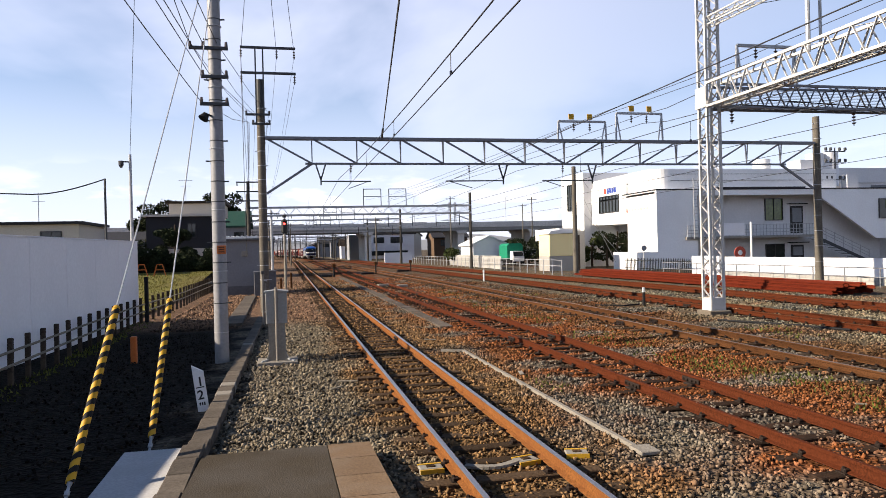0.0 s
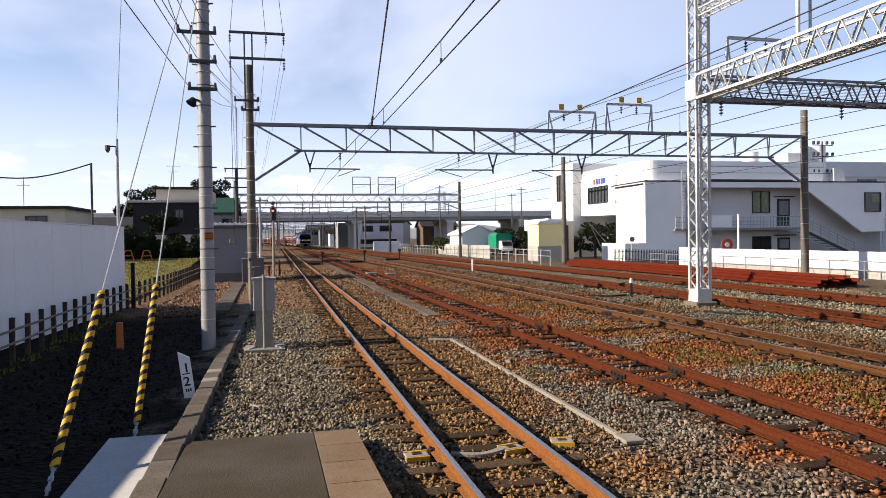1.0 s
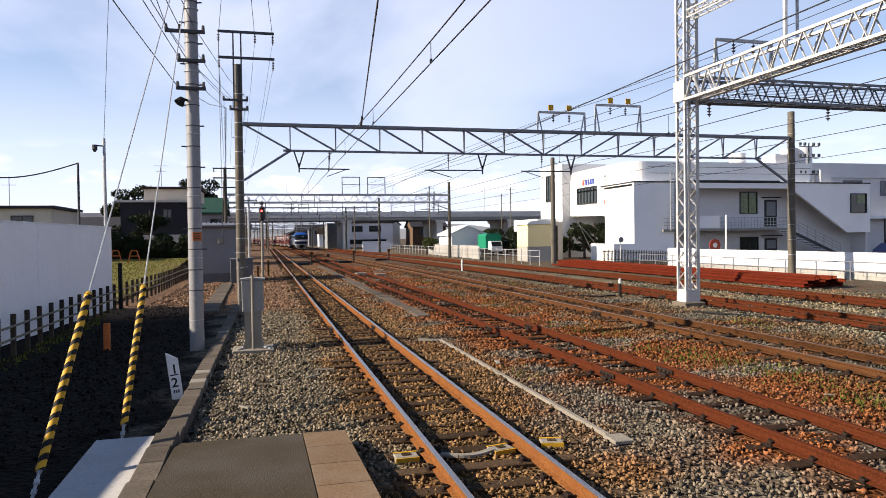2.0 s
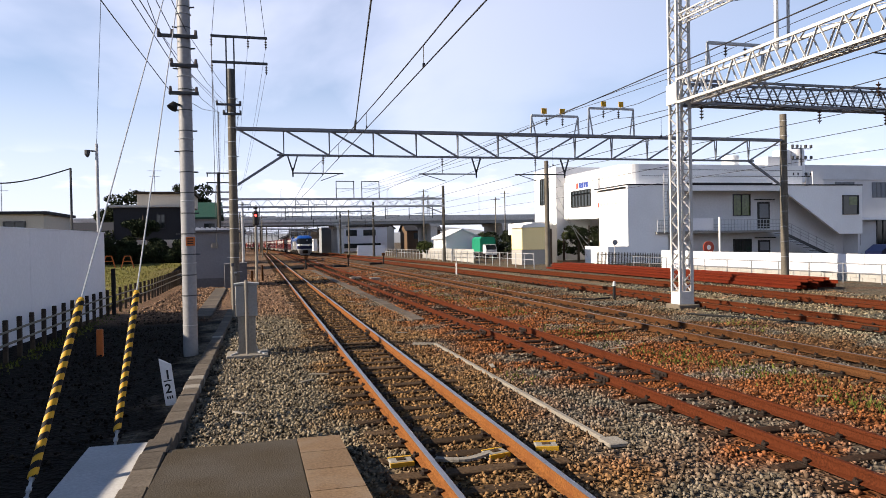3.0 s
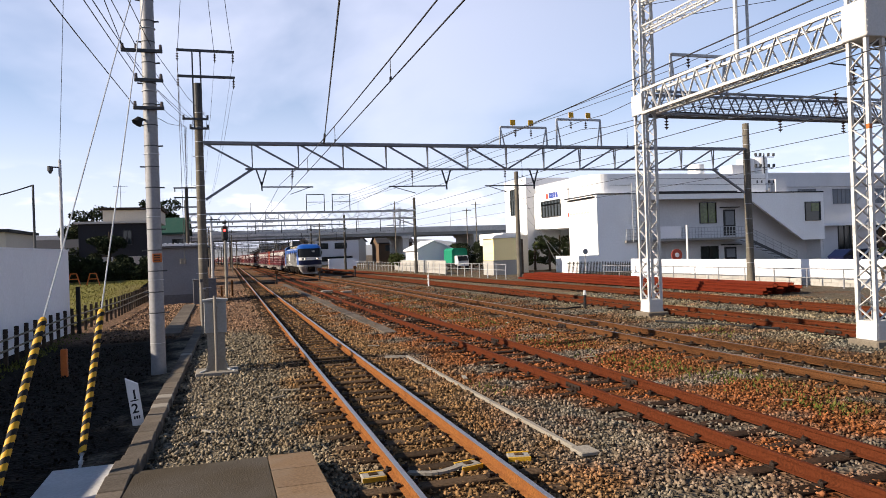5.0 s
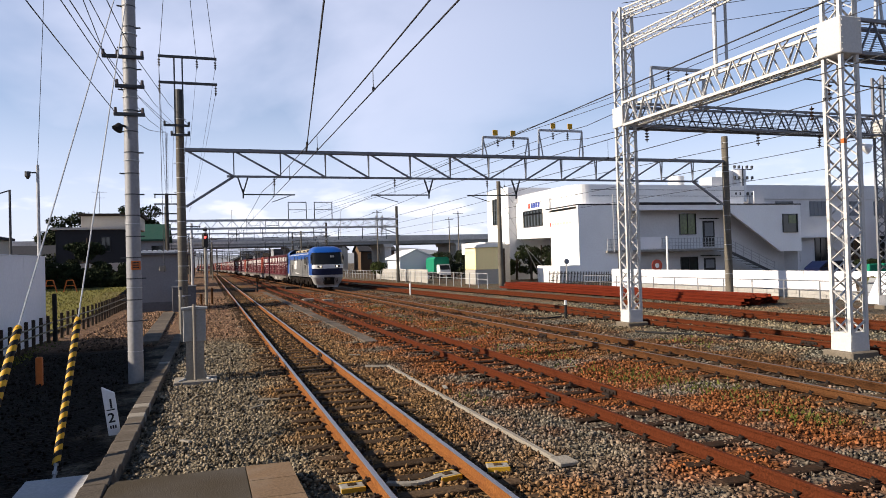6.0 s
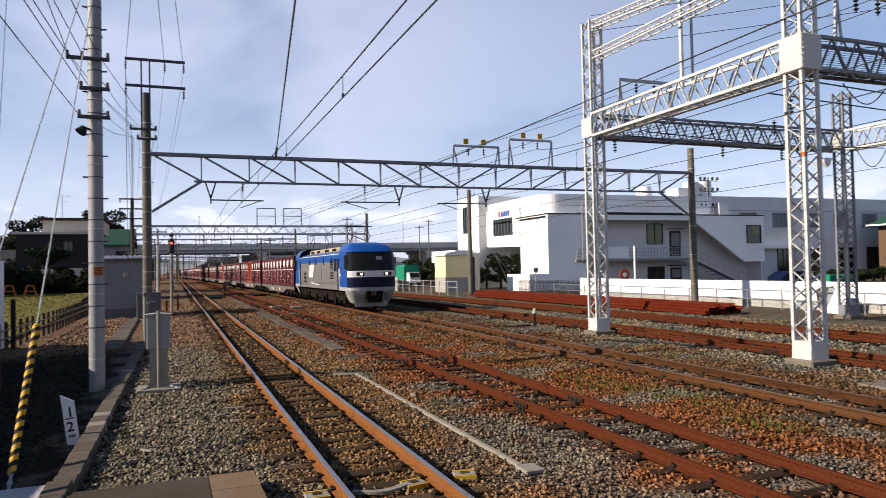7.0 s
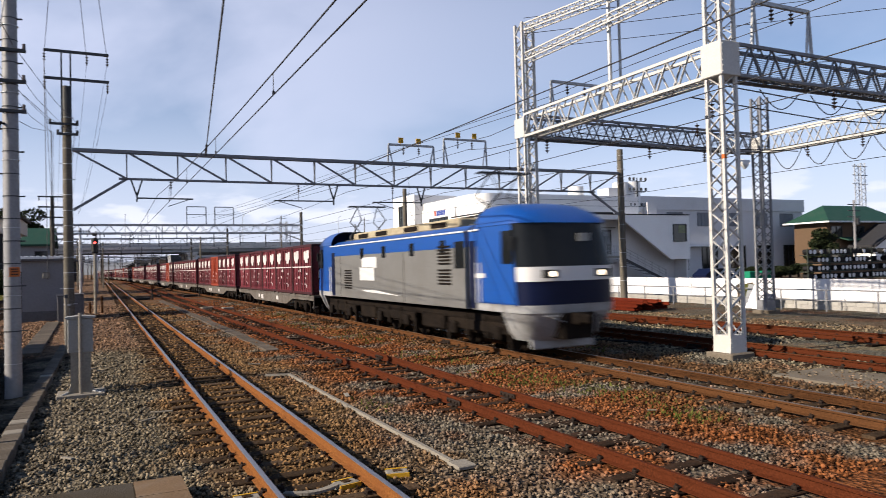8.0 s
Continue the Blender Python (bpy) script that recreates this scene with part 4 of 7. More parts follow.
# ---- poles, guys and trackside things by the platform end ----
def near_pole():
    t = ribbed_pole("utility_pole", "tall silver-grey steel utility pole with clamp bands and arms", -1.57, 17.4, 13.5, 0.165, 0.135, "pole", every=0.48)
    for z, x0, x1 in ((7.2, -0.56, 0.32), (6.53, -0.30, 0.32), (5.89, -0.34, 0.32)):
        b = Build()
        b.box((x0 + x1) / 2, -0.17, z, x1 - x0, 0.07, 0.08, 0.01)
        arm = part("crossarm", b, "steel_dark", t)
        for x in ((x0 + 0.03, x0 + 0.32, x1 - 0.04) if z > 7 else (x0 + 0.04, x1 - 0.05)):
            b = Build()
            b.tube((x, -0.17, z + 0.03), (x, -0.17, z + 0.15), 0.04, 0.03, n=8)
            part("pin_insulator", b, "insulator", arm)
    b = Build()
    b.tube((-0.27, -0.25, 5.52), (-0.20, -0.20, 5.64), 0.12, 0.07, n=12)
    b.bar((-0.2, -0.2, 5.64), (0, 0, 5.6), 0.04)
    part("lamp_hood", b, "black", t, "black lamp hood")
    b = Build()
    b.box(0.06, -0.178, 2.46, 0.20, 0.012, 0.20, 0.003)
    part("plate", b, "orange", t, "small orange number plate")
    b = Build()
    for k in range(3):
        b.box(0.06, -0.186, 2.52 - 0.055 * k, 0.13, 0.006, 0.022)
    part("plate_writing", b, "ink", t)
    for k in range(9):
        b = Build()
        b.tube((0, 0, 0.5 + 1.45 * k), (0, 0, 0.515 + 1.45 * k), 0.172, n=16)
        part("clamp", b, "steel", t)


near_pole()


def guy(base, top, tube_len):
    base, top = Vector(base), Vector(top)
    d = (top - base).normalized()
    t = thing("guy_wire", "steel guy wire in a yellow and black striped guard tube", "guy wire")
    b = Build()
    b.tube(base + d * (tube_len + 0.25), top, 0.011, n=6)
    part("wire", b, "steel", t)
    b = Build()
    b.tube(base, base + d * 0.45, 0.018, n=8)
    for k in (0.05, 0.16, 0.28):
        b.tube(base + d * k, base + d * (k + 0.05), 0.03, n=8)
    part("anchor_rod", b, "steel", t)
    # slanting stripes: a tube whose rings lean, coloured in turn
    n, steps = 24, 264
    side = d.cross(Vector((1, 0, 0))).normalized()
    third = d.cross(side)
    b = Build()
    for k in range(steps + 1):
        c = base + d * (0.30 + tube_len * k / steps)
        for i in range(n):
            a = 2 * math.pi * i / n
            b.v.append(tuple(c + 0.047 * (math.cos(a) * side + math.sin(a) * third)))
    for k in range(steps):
        for i in range(n):
            b.f.append((k * n + i, k * n + (i + 1) % n, (k + 1) * n + (i + 1) % n, (k + 1) * n + i))
            lean = (k / 18.6 + math.sin(2 * math.pi * (i + 0.5) / n) * 0.22) % 1
            b.s.append(0 if lean < 0.52 else 1)
    part("guard_tube", b, ["yellow", "black"], t)
    b = Build()
    e = base + d * (0.30 + tube_len)
    b.tube(e, e + d * 0.05, 0.052, 0.035, n=12)
    part("cap", b, "yellow", t)


guy((-2.34, 7.93, -0.25), (-1.42, 17.4, 10.16), 2.32)
guy((-1.85, 9.82, -0.30), (-1.43, 17.4, 9.75), 2.15)


def equipment_cabinet():
    t = thing("equipment_cabinet", "grey steel trackside cabinet on a pedestal over a concrete slab", "cabinet", pose(-0.28, 16.85, 0))
    b = Build()
    b.span(-0.24, 0.24, -0.20, 0.20, 0.72, 1.44, 0.012)
    box = part("box", b, "cabinet", t)
    b = Build()
    b.prism([(-0.28, 1.44), (0.28, 1.44), (0.28, 1.47), (0.0, 1.50), (-0.28, 1.47)], -0.24, 0.24)
    part("lid", b, "cabinet", box)
    b = Build()
    b.span(-0.20, 0.20, -0.206, -0.200, 0.78, 1.38)
    b.box(0.15, -0.215, 1.08, 0.03, 0.02, 0.12)
    part("door", b, "cabinet", box)
    b = Build()
    b.prism([(-0.26, -0.14), (0.26, -0.14), (0.19, 0.05), (0.19, 0.72), (-0.19, 0.72), (-0.19, 0.05)], -0.16, 0.16)
    part("pedestal", b, "cabinet_tan", t, "weathered tan pedestal")
    b = Build()
    b.tube((0, -0.27, -0.15), (0, -0.27, 1.56), 0.034, n=12)
    for z in (0.2, 0.8, 1.3):
        b.box(0, -0.25, z, 0.11, 0.05, 0.03)
    part("conduit", b, "concrete_pale", t, "pale cable conduit")
    b = Build()
    b.span(-0.46, 0.46, -0.42, 0.36, -0.30, -0.135, 0.015)
    part("base_slab", b, "concrete_pale", t)
    b = Build()
    for x in (-0.36, 0.38):
        b.bar((x, -0.36, -0.13), (x * 0.5, -0.1, -0.10), 0.03)
    part("stay", b, "steel", t)


equipment_cabinet()


def conduit_post():
    t = thing("conduit_post", "pale cable conduit rising beside a catenary pole", "conduit", pose(-0.86, 25.2, 0))
    b = Build()
    b.tube((0, 0, -0.3), (0, 0, 1.62), 0.045, n=10)
    b.tube((0.09, 0.03, -0.3), (0.09, 0.03, 1.3), 0.025, n=8)
    part("pipe", b, "concrete_pale", t)
    b = Build()
    b.box(0, 0, 1.68, 0.11, 0.11, 0.12, 0.02)
    part("cap", b, "steel_dark", t)
    b = Build()
    for z in (0.3, 0.9, 1.4):
        b.box(0.04, 0.02, z, 0.20, 0.05, 0.04)
    part("clamp", b, "steel", t)


conduit_post()


def gradient_post():
    t = thing("gradient_post", "white pointed gradient post with black figures one over two", "railway sign", pose(-1.43, 12.1, 0, 0, -7, 4))
    b = Build()
    b.prism([(-0.085, -0.24), (0.085, -0.24), (0.085, 0.44), (-0.085, 0.56)], -0.05, 0.05)
    part("post", b, "signwhite", t)
    for word, x, z, size in (("1", -0.038, 0.22, 0.21), ("2", -0.06, 0.0, 0.21)):
        c = bpy.data.curves.new("figure", "FONT")
        c.body, c.size, c.extrude, c.offset = word, size, 0.002, 0.004
        c.materials.append(M["ink"])
        f = new("figure", c)
        f.parent = t
        f.matrix_basis = pose(x, -0.054, z, 90, 0, 0)
    b = Build()
    b.box(0.0, -0.053, 0.195, 0.12, 0.006, 0.018)
    part("fraction_bar", b, "ink", t)
    b = Build()
    for k in range(3):
        b.box(-0.035 + 0.035 * k, -0.053, -0.075, 0.022, 0.006, 0.05)
    part("small_figures", b, "ink", t)


gradient_post()


def track_markers():
    for x, y, turn, name in ((1.53, 7.88, 0, "l"), (2.66, 7.84, 12, "m"), (3.34, 7.93, -14, "r")):
        t = thing("track_beacon", "flat weathered track beacon box with yellow edges", "track beacon", pose(x, y, -0.172, 0, 0, turn))
        b = Build()
        b.box(0, 0, 0.0, 0.27, 0.20, 0.09, 0.01)
        part("box", b, "cabinet_tan", t)
        part("edge", Build().box(0, -0.105, 0.015, 0.274, 0.022, 0.05), "yellow", t)
        part("edge", Build().box(0, 0.085, 0.047, 0.274, 0.03, 0.01), "yellow", t)
        b = Build()
        b.box(0, 0.0, 0.048, 0.10, 0.08, 0.012)
        part("cover", b, "sleeper", t)
    t = thing("cable_strap", "pale flexible cable cover lying between the rails", "cable")
    b = Build()
    pts = [(1.92 + 0.062 * k, 7.80 - 0.13 * math.sin(k / 10 * math.pi), -0.135) for k in range(11)]
    for p, q in zip(pts, pts[1:]):
        b = Build()
        b.bar(p, q, 0.09, 0.03)
        part("segment", b, "concrete_pale", t)


track_markers()


def cable_conduit():
    t = thing("cable_trough", "slim pale concrete cable cover beside the siding", "cable trough", kind="structure")
    b = Build()
    b.bar((4.16, 16.7, -0.16), (4.14, 8.0, -0.16), 0.06, 0.05)
    b.bar((4.16, 16.7, -0.162), (3.65, 16.95, -0.162), 0.06, 0.05)
    part("cover", b, "concrete_pale", t)
    b = Build()
    b.box(4.2, 7.85, -0.165, 0.26, 0.32, 0.05, 0.01)
    part("end_cover", b, "concrete_pale", t)
    b = Build()
    y = 22.5
    me = Build().box(0, 0, 0, 0.42, 0.96, 0.10, 0.012).mesh("lid", "kerb")
    while y < 66:
        p = part("lid", me, None, t)
        p.matrix_basis = pose(4.95 + random.uniform(-0.02, 0.02), y, -0.185, random.uniform(-1, 1), 0, random.uniform(-1.5, 1.5))
        y += 0.98
    # path slabs beyond the near pole
    t2 = thing("footpath", "narrow path of worn concrete slabs beside the hut", "path", kind="structure")
    me = Build().box(0, 0, 0, 0.62, 0.9, 0.12, 0.015).mesh("slab", "kerb")
    for k in range(18):
        p = part("slab", me, None, t2)
        p.matrix_basis = pose(-1.95 - 0.01 * k, 26.5 + 0.92 * k, -0.18, 0, 0, random.uniform(-1, 1))


cable_conduit()


def small_posts():
    for x, y, mat, label, top in ((-3.68, 18.2, "orange", "short faded orange post by the fence", 0.42), (-5.35, 29.0, "black", "tall black post at the wall's end", 1.55),
                                  (0.25, 49.6, "rust_brown", "short rusty post beside the signal", 0.95), (-0.45, 50.4, "rust_brown", "short rusty post beside the signal", 0.55)):
        b = Build()
        b.box(0, 0, top / 2 - 0.15, 0.14, 0.14, top + 0.3, 0.02)
        solid("post", b, mat, label, "post", m=pose(x, y, 0))
    for x, y, h, label in ((14.3, 26.4, 0.55, "dark trackside post with a grey head"), (14.35, 50.6, 0.7, "white trackside marker post")):
        t = thing("marker_post", label, "post", pose(x, y, 0))
        b = Build()
        b.tube((0, 0, -0.3), (0, 0, h - 0.2), 0.06, n=8)
        part("foot", b, "black" if y < 40 else "signwhite", t)
        b = Build()
        b.tube((0, 0, h - 0.2), (0, 0, h), 0.08, 0.05, n=8)
        part("head", b, "steel" if y < 40 else "signwhite", t)
    for x, y in ((4.55, 70.8), (9.2, 74.4), (13.9, 79.7)):
        t = thing("point_indicator", "dark lantern post of a switch lever", "switch stand", pose(x, y, 0))
        b = Build()
        b.tube((0, 0, -0.3), (0, 0, 0.8), 0.08, n=8)
        part("stem", b, "black", t)
        b = Build()
        b.box(0, 0, 0.95, 0.36, 0.26, 0.34, 0.04)
        part("lantern", b, "rust_brown", t)
        b = Build()
        b.box(-0.9, 0, -0.1, 1.4, 0.5, 0.25, 0.04)
        part("lever_box", b, "black", t)
    t = thing("striped_post", "slim post striped yellow and black with a white lamp", "post", pose(-1.75, 58, 0))
    for k in range(8):
        b = Build()
        b.tube((0, 0, -0.2 + 0.27 * k), (0, 0, 0.07 + 0.27 * k), 0.09, n=8)
        part("stripe", b, "yellow" if k % 2 else "black", t)
    b = Build()
    b.tube((0, 0, 1.96), (0, 0, 2.5), 0.14, 0.07, n=8)
    part("lamp_head", b, "signwhite", t)
    for x, y, w in ((6.6, 49.0, 0.9), (7.6, 47.2, 0.7)):
        b = Build()
        b.box(0, 0, -0.12, w, 0.5, 0.18, 0.03)
        solid("cable_box", b, "concrete_pale", "low pale concrete cable box by the siding", "box", m=pose(x, y, 0, 0, 0, 8))


small_posts()


def signal():
    t = thing("railway_signal", "colour-light railway signal on a post showing red", "signal", pose(-0.12, 50, 0))
    b = Build()
    b.tube((0, 0, -0.3), (0, 0, 3.7), 0.10, 0.09, n=10)
    part("post", b, "cabinet_tan", t)
    b = Build()
    b.box(0, 0, 4.15, 0.42, 0.28, 1.05, 0.12)
    head = part("head", b, "ink", t)
    b = Build()
    b.tube((0, -0.15, 4.35), (0, -0.20, 4.35), 0.075, n=12)
    part("lens", b, "red_lamp", head, "glowing red lens")
    b = Build()
    b.tube((0, -0.16, 4.46), (0, -0.42, 4.46), 0.13, n=10, caps=False)
    part("hood", b, "ink", head)
    b = Build()
    b.tube((0, 0, 4.78), (0, 0, 4.95), 0.12, 0.18, n=10)
    part("finial", b, "steel_dark", t)
    b = Build()
    b.bar((-0.3, 0.0, 3.6), (0.3, 0.0, 3.6), 0.05)
    part("step_bar", b, "steel_dark", t)


signal()


def relay_hut():
    t = thing("relay_hut", "grey rendered relay hut with a white eave", "hut", kind="structure")
    x0, x1, y0, y1 = -3.75, -1.35, 45, 48.8
    b = Build()
    b.span(x0, x1, y0, y1, 0.35, 3.15)
    part("wall", b, "hut", t)
    b = Build()
    b.span(x0 - 0.05, x1 + 0.05, y0 - 0.05, y1 + 0.05, -0.3, 0.352)
    part("plinth", b, "hut_base", t)
    b = Build()
    b.span(x0 - 0.25, x1 + 0.25, y0 - 0.25, y1 + 0.25, 3.15, 3.28, 0.02)
    part("roof_slab", b, "hut_base", t)
    b = Build()
    b.span(x0 - 0.27, x1 + 0.27, y0 - 0.28, y0 - 0.24, 3.28, 3.40)
    for k in range(9):
        b.tube((x0 - 0.1 + 0.29 * k, y0 - 0.26, 3.40), (x0 - 0.1 + 0.29 * k, y1, 3.40), 0.07, n=8)
    part("eave", b, "signwhite", t)
    b = Build()
    b.box(-2.55, y0 - 0.05, 2.35, 0.36, 0.10, 0.34, 0.02)
    part("vent", b, "concrete_pale", t)
    for x, y, w, h in ((-1.05, 43.6, 0.75, 1.25), (-1.75, 43.9, 0.45, 1.2)):
        t = thing("junction_box", "dark grey steel junction box beside the hut", "cabinet", pose(x, y, 0))
        b = Build()
        b.span(-w / 2, w / 2, -0.25, 0.25, -0.3, h, 0.03)
        part("box", b, "hut_base", t)
        b = Build()
        b.span(-w / 2 - 0.03, w / 2 + 0.03, -0.28, 0.28, h, h + 0.06, 0.01)
        part("lid", b, "hut", t)


relay_hut()


def slim_poles():
    t = thing("camera_pole", "slim grey pole with a dome camera", "pole", pose(-6.06, 30.2, 0))
    b = Build()
    b.tube((0, 0, -0.3), (0, 0, 6.45), 0.075, 0.055, n=10)
    part("shaft", b, "steel", t)
    b = Build()
    b.bar((0, 0, 6.15), (-0.32, -0.1, 6.15), 0.05)
    b.tube((-0.32, -0.1, 6.18), (-0.32, -0.1, 6.0), 0.10, n=10)
    b.tube((-0.32, -0.1, 6.0), (-0.32, -0.1, 5.9), 0.09, 0.04, n=10)
    part("dome_camera", b, "steel_dark", t)
    t = thing("cable_pole", "slim dark pole carrying a sagging cable", "pole", pose(-9.29, 40, 0))
    b = Build()
    b.tube((0, 0, -0.3), (0, 0, 6.5), 0.07, 0.055, n=8)
    part("shaft", b, "steel_dark", t)
    b = Build()
    pts = [(-0.5 * k, 0, 6.47 - 0.78 * math.sin(min(1, k / 7) * math.pi / 2) + 0.02 * max(0, k - 7)) for k in range(40)]
    b.chain(pts, 0.035)
    part("cable", b, "wire", t)
    # distant poles
    for x, y, top in ((-3.5, 70, 9.3), (-1.9, 96, 8.0), (-0.2, 104, 8.0)):
        t = thing("utility_pole", "distant utility pole with crossarms", "utility pole", pose(x, y, 0))
        b = Build()
        b.tube((0, 0, -0.3), (0, 0, top), 0.20, 0.15, n=10)
        part("shaft", b, "pole_dark" if y < 80 else "steel", t)
        for z in ((top - 0.1, top - 1.0, top - 1.9) if y < 80 else (top - 0.4,)):
            b = Build()
            b.box(0, -0.15, z, 2.2, 0.12, 0.12)
            for s in (-1, 1):
                b.tube((s * 1.0, -0.15, z), (s * 1.0, -0.15, z - 0.35), 0.06, n=6)
            part("crossarm", b, "steel_dark", t)
    t = thing("utility_pole", "tall plain concrete pole beside the yard shed", "utility pole", pose(25.8, 60, 0))
    b = Build()
    b.tube((0, 0, -0.3), (0, 0, 9.55), 0.24, 0.19, n=14)
    part("shaft", b, "pole_brown", t, smooth=True)
    b = Build()
    b.bar((0, 0, 9.4), (1.6, 0.4, 7.6), 0.04)
    b.bar((0.2, 0, 8.0), (5.5, 3, 0.5), 0.03)
    b.bar((0.2, 0, 6.0), (7.2, 4, 0.5), 0.03)
    part("stay", b, "steel", t)


slim_poles()


# ---- overhead wires ----
def wire(pts, r=0.012, sag=0.0, label="dark overhead line wire", mat="wire"):
    b = Build()
    run = []
    for p, q in zip(pts, pts[1:]):
        p, q = Vector(p), Vector(q)
        n = max(1, int((q - p).length / 5))
        run += [p.lerp(q, k / n) - Vector((0, 0, 4 * sag * (k / n) * (1 - k / n))) for k in range(n)]
    b.chain(run + [Vector(pts[-1])], r)
    return solid("overhead_wire", b, mat, label, "wire")


def catenary(line, z=5.08, high=0.85, sag=0.35, y0=-12, y1=150, spans=(-12, 31.5, 84, 150), droppers=0, messenger=True):
    """Contact wire and messenger of a track, tied by droppers."""
    t = thing("catenary", "overhead contact wire and messenger above a track", "catenary")
    b = Build()
    b.chain([(line(y), y, z) for y in (y0 + (y1 - y0) * k / 32 for k in range(33))], 0.010)
    part("contact_wire", b, "wire", t)
    if not messenger:
        return
    run = []
    for s0, s1 in zip(spans, spans[1:]):
        for k in range(12):
            f = k / 12
            run.append((line(s0 + (s1 - s0) * f), s0 + (s1 - s0) * f, z + high - 4 * sag * f * (1 - f)))
    b = Build()
    b.chain(run, 0.011)
    part("messenger_wire", b, "wire", t)
    for s0, s1 in zip(spans[:2], spans[1:3]):
        for k in range(1, droppers):
            f = k / droppers
            y = s0 + (s1 - s0) * f
            b = Build()
            b.tube((line(y), y, z), (line(y), y, z + high - 4 * sag * f * (1 - f)), 0.006, n=4, caps=False)
            b.box(line(y), y, z + 0.03, 0.03, 0.05, 0.05)
            part("dropper", b, "wire", t)


catenary(line_1, 4.84, 0.75, 0.44, droppers=8)
catenary(line_2, 5.05, messenger=False)
catenary(line_3, 5.08, droppers=6)
catenary(line_4, 5.15)
catenary(line_5, 5.15, messenger=False)
# heavy insulated tail above the near track
wire([(4.30, 31.4, 7.42), (4.02, 29.0, 7.39)], 0.05, 0, "tensioning rod and insulator of an overhead wire")
wire([(4.02, 29.0, 7.39), (-0.15, -8.0, 7.40)], 0.022, 0.0, "thick grey overhead feeder cable", "steel_dark")
# wires of the near pole to the pole behind, both ways
for xa, za, slope, xc, zc in ((-1.90, 5.96, 0.029, -1.45, 8.0), (-1.85, 6.62, 0.032, -1.5, 8.0), (-1.70, 6.62, 0.036, -0.7, 8.0),
                              (-2.1, 7.32, -0.03, -1.55, 8.4), (-1.82, 7.32, 0.022, -1.2, 8.4), (-1.50, 7.32, 0.03, -0.62, 8.4)):
    wire([(xa - slope * 22, -4.6, za), (xa, 17.2, za)], 0.009, 0.1)
    wire([(xa, 17.2, za), (xc, 31.3, zc)], 0.008, 0.15)
    wire([(xc, 31.3, zc), (xc - 1.9, 70, 8.3)], 0.007, 0.3)
for x0, dx, z in ((-1.73, 0.60, 10.95), (-0.23, -0.08, 10.95), (0.52, -0.32, 10.95), (-1.73, 0.0, 9.85), (0.52, 0.1, 9.85)):
    if z > 10:
        wire([(x0 + dx * 4, 0, z + 0.4), (x0, 31.2, z)], 0.010, 0.5)
    wire([(x0, 31.2, z), (x0 - 2.4, 84, 8.6)], 0.007, 0.8)
wire([(-1.73, 31.2, 10.9), (-1.70, 31.0, 6.3), (-1.68, 31.0, 2.2)], 0.012)
wire([(-1.5, 31.0, 8.0), (-1.52, 31.0, 4.0)], 0.010)
wire([(-6.06, 30.2, 6.4), (-5.30, 28, 12.5)], 0.010)
# feeders on the top frames and through the gantry
for x, z in ((13.9, 8.25),):
    wire([(x + 1.6, -10, z + 0.35), (x, 31.5, z), (x - 4.5, 84, 8.4)], 0.011, 0.5)
wire([(13.0, 84, 9.3), (17.25, 31.5, 9.57), (18.05, 18.3, 9.65), (19.2, -2, 9.7)], 0.013, 0.1)
wire([(12.4, 84, 8.5), (17.24, 31.5, 8.68), (14.3, 22, 7.6)], 0.014, 0.1)
wire([(12.0, 84, 8.2), (17.24, 31.5, 8.26), (14.3, 22, 6.9)], 0.014, 0.1)
for z, y in ((7.0, 13.3), (6.85, 14.2), (6.95, 20.8), (6.8, 19.4)):
    wire([(XA + 0.3, y, z), (XB - 0.4, y + 0.4, z)], 0.020, 0.18, "slack black cable slung under the gantry")
for z in (12.2, 11.6, 11.0):
    wire([(XA, 22.0, z - 0.6), (60, -12, z + 2.5)], 0.012, 0.4)


def gantry_fittings():
    t = thing("insulator_string", "brown porcelain insulators hanging under the gantry girders", "insulator", kind="stuff")
    b = Build()
    for x, y in ((XA + 0.9, YA), (XA + 4.1, 17.6), (XA + 2.0, 15.0), (XA + 6.0, YA), (XA + 4.5, YB), (XA + 7.2, YB), (XB - 0.4, 17), (XB - 0.2, 19.5), (XB - 2.5, YB), (XB - 3.5, YA)):
        insulator(b, x, y, GZ - 0.5, 4, 0.085)
    part("insulator", b, "insulator", t)
    b = Build()
    for k in range(5):
        x = XA + 1.8 + 2.1 * k
        for s in range(9):
            a0, a1 = s / 9, (s + 1) / 9
            b.tube((x + 1.6 * a0, YB + 0.3, GZ - 0.5 - 0.5 * math.sin(math.pi * a0)), (x + 1.6 * a1, YB + 0.3, GZ - 0.5 - 0.5 * math.sin(math.pi * a1)), 0.016, n=5, caps=False)
            b.tube((XB - 0.1, YB + 1 + 1.5 * k + 1.4 * a0, GZ - 0.5 - 0.8 * math.sin(math.pi * a0)), (XB - 0.1, YB + 1 + 1.5 * k + 1.4 * a1, GZ - 0.5 - 0.8 * math.sin(math.pi * a1)), 0.018, n=5, caps=False)
    part("cable_loop", b, "wire", t)


gantry_fittings()


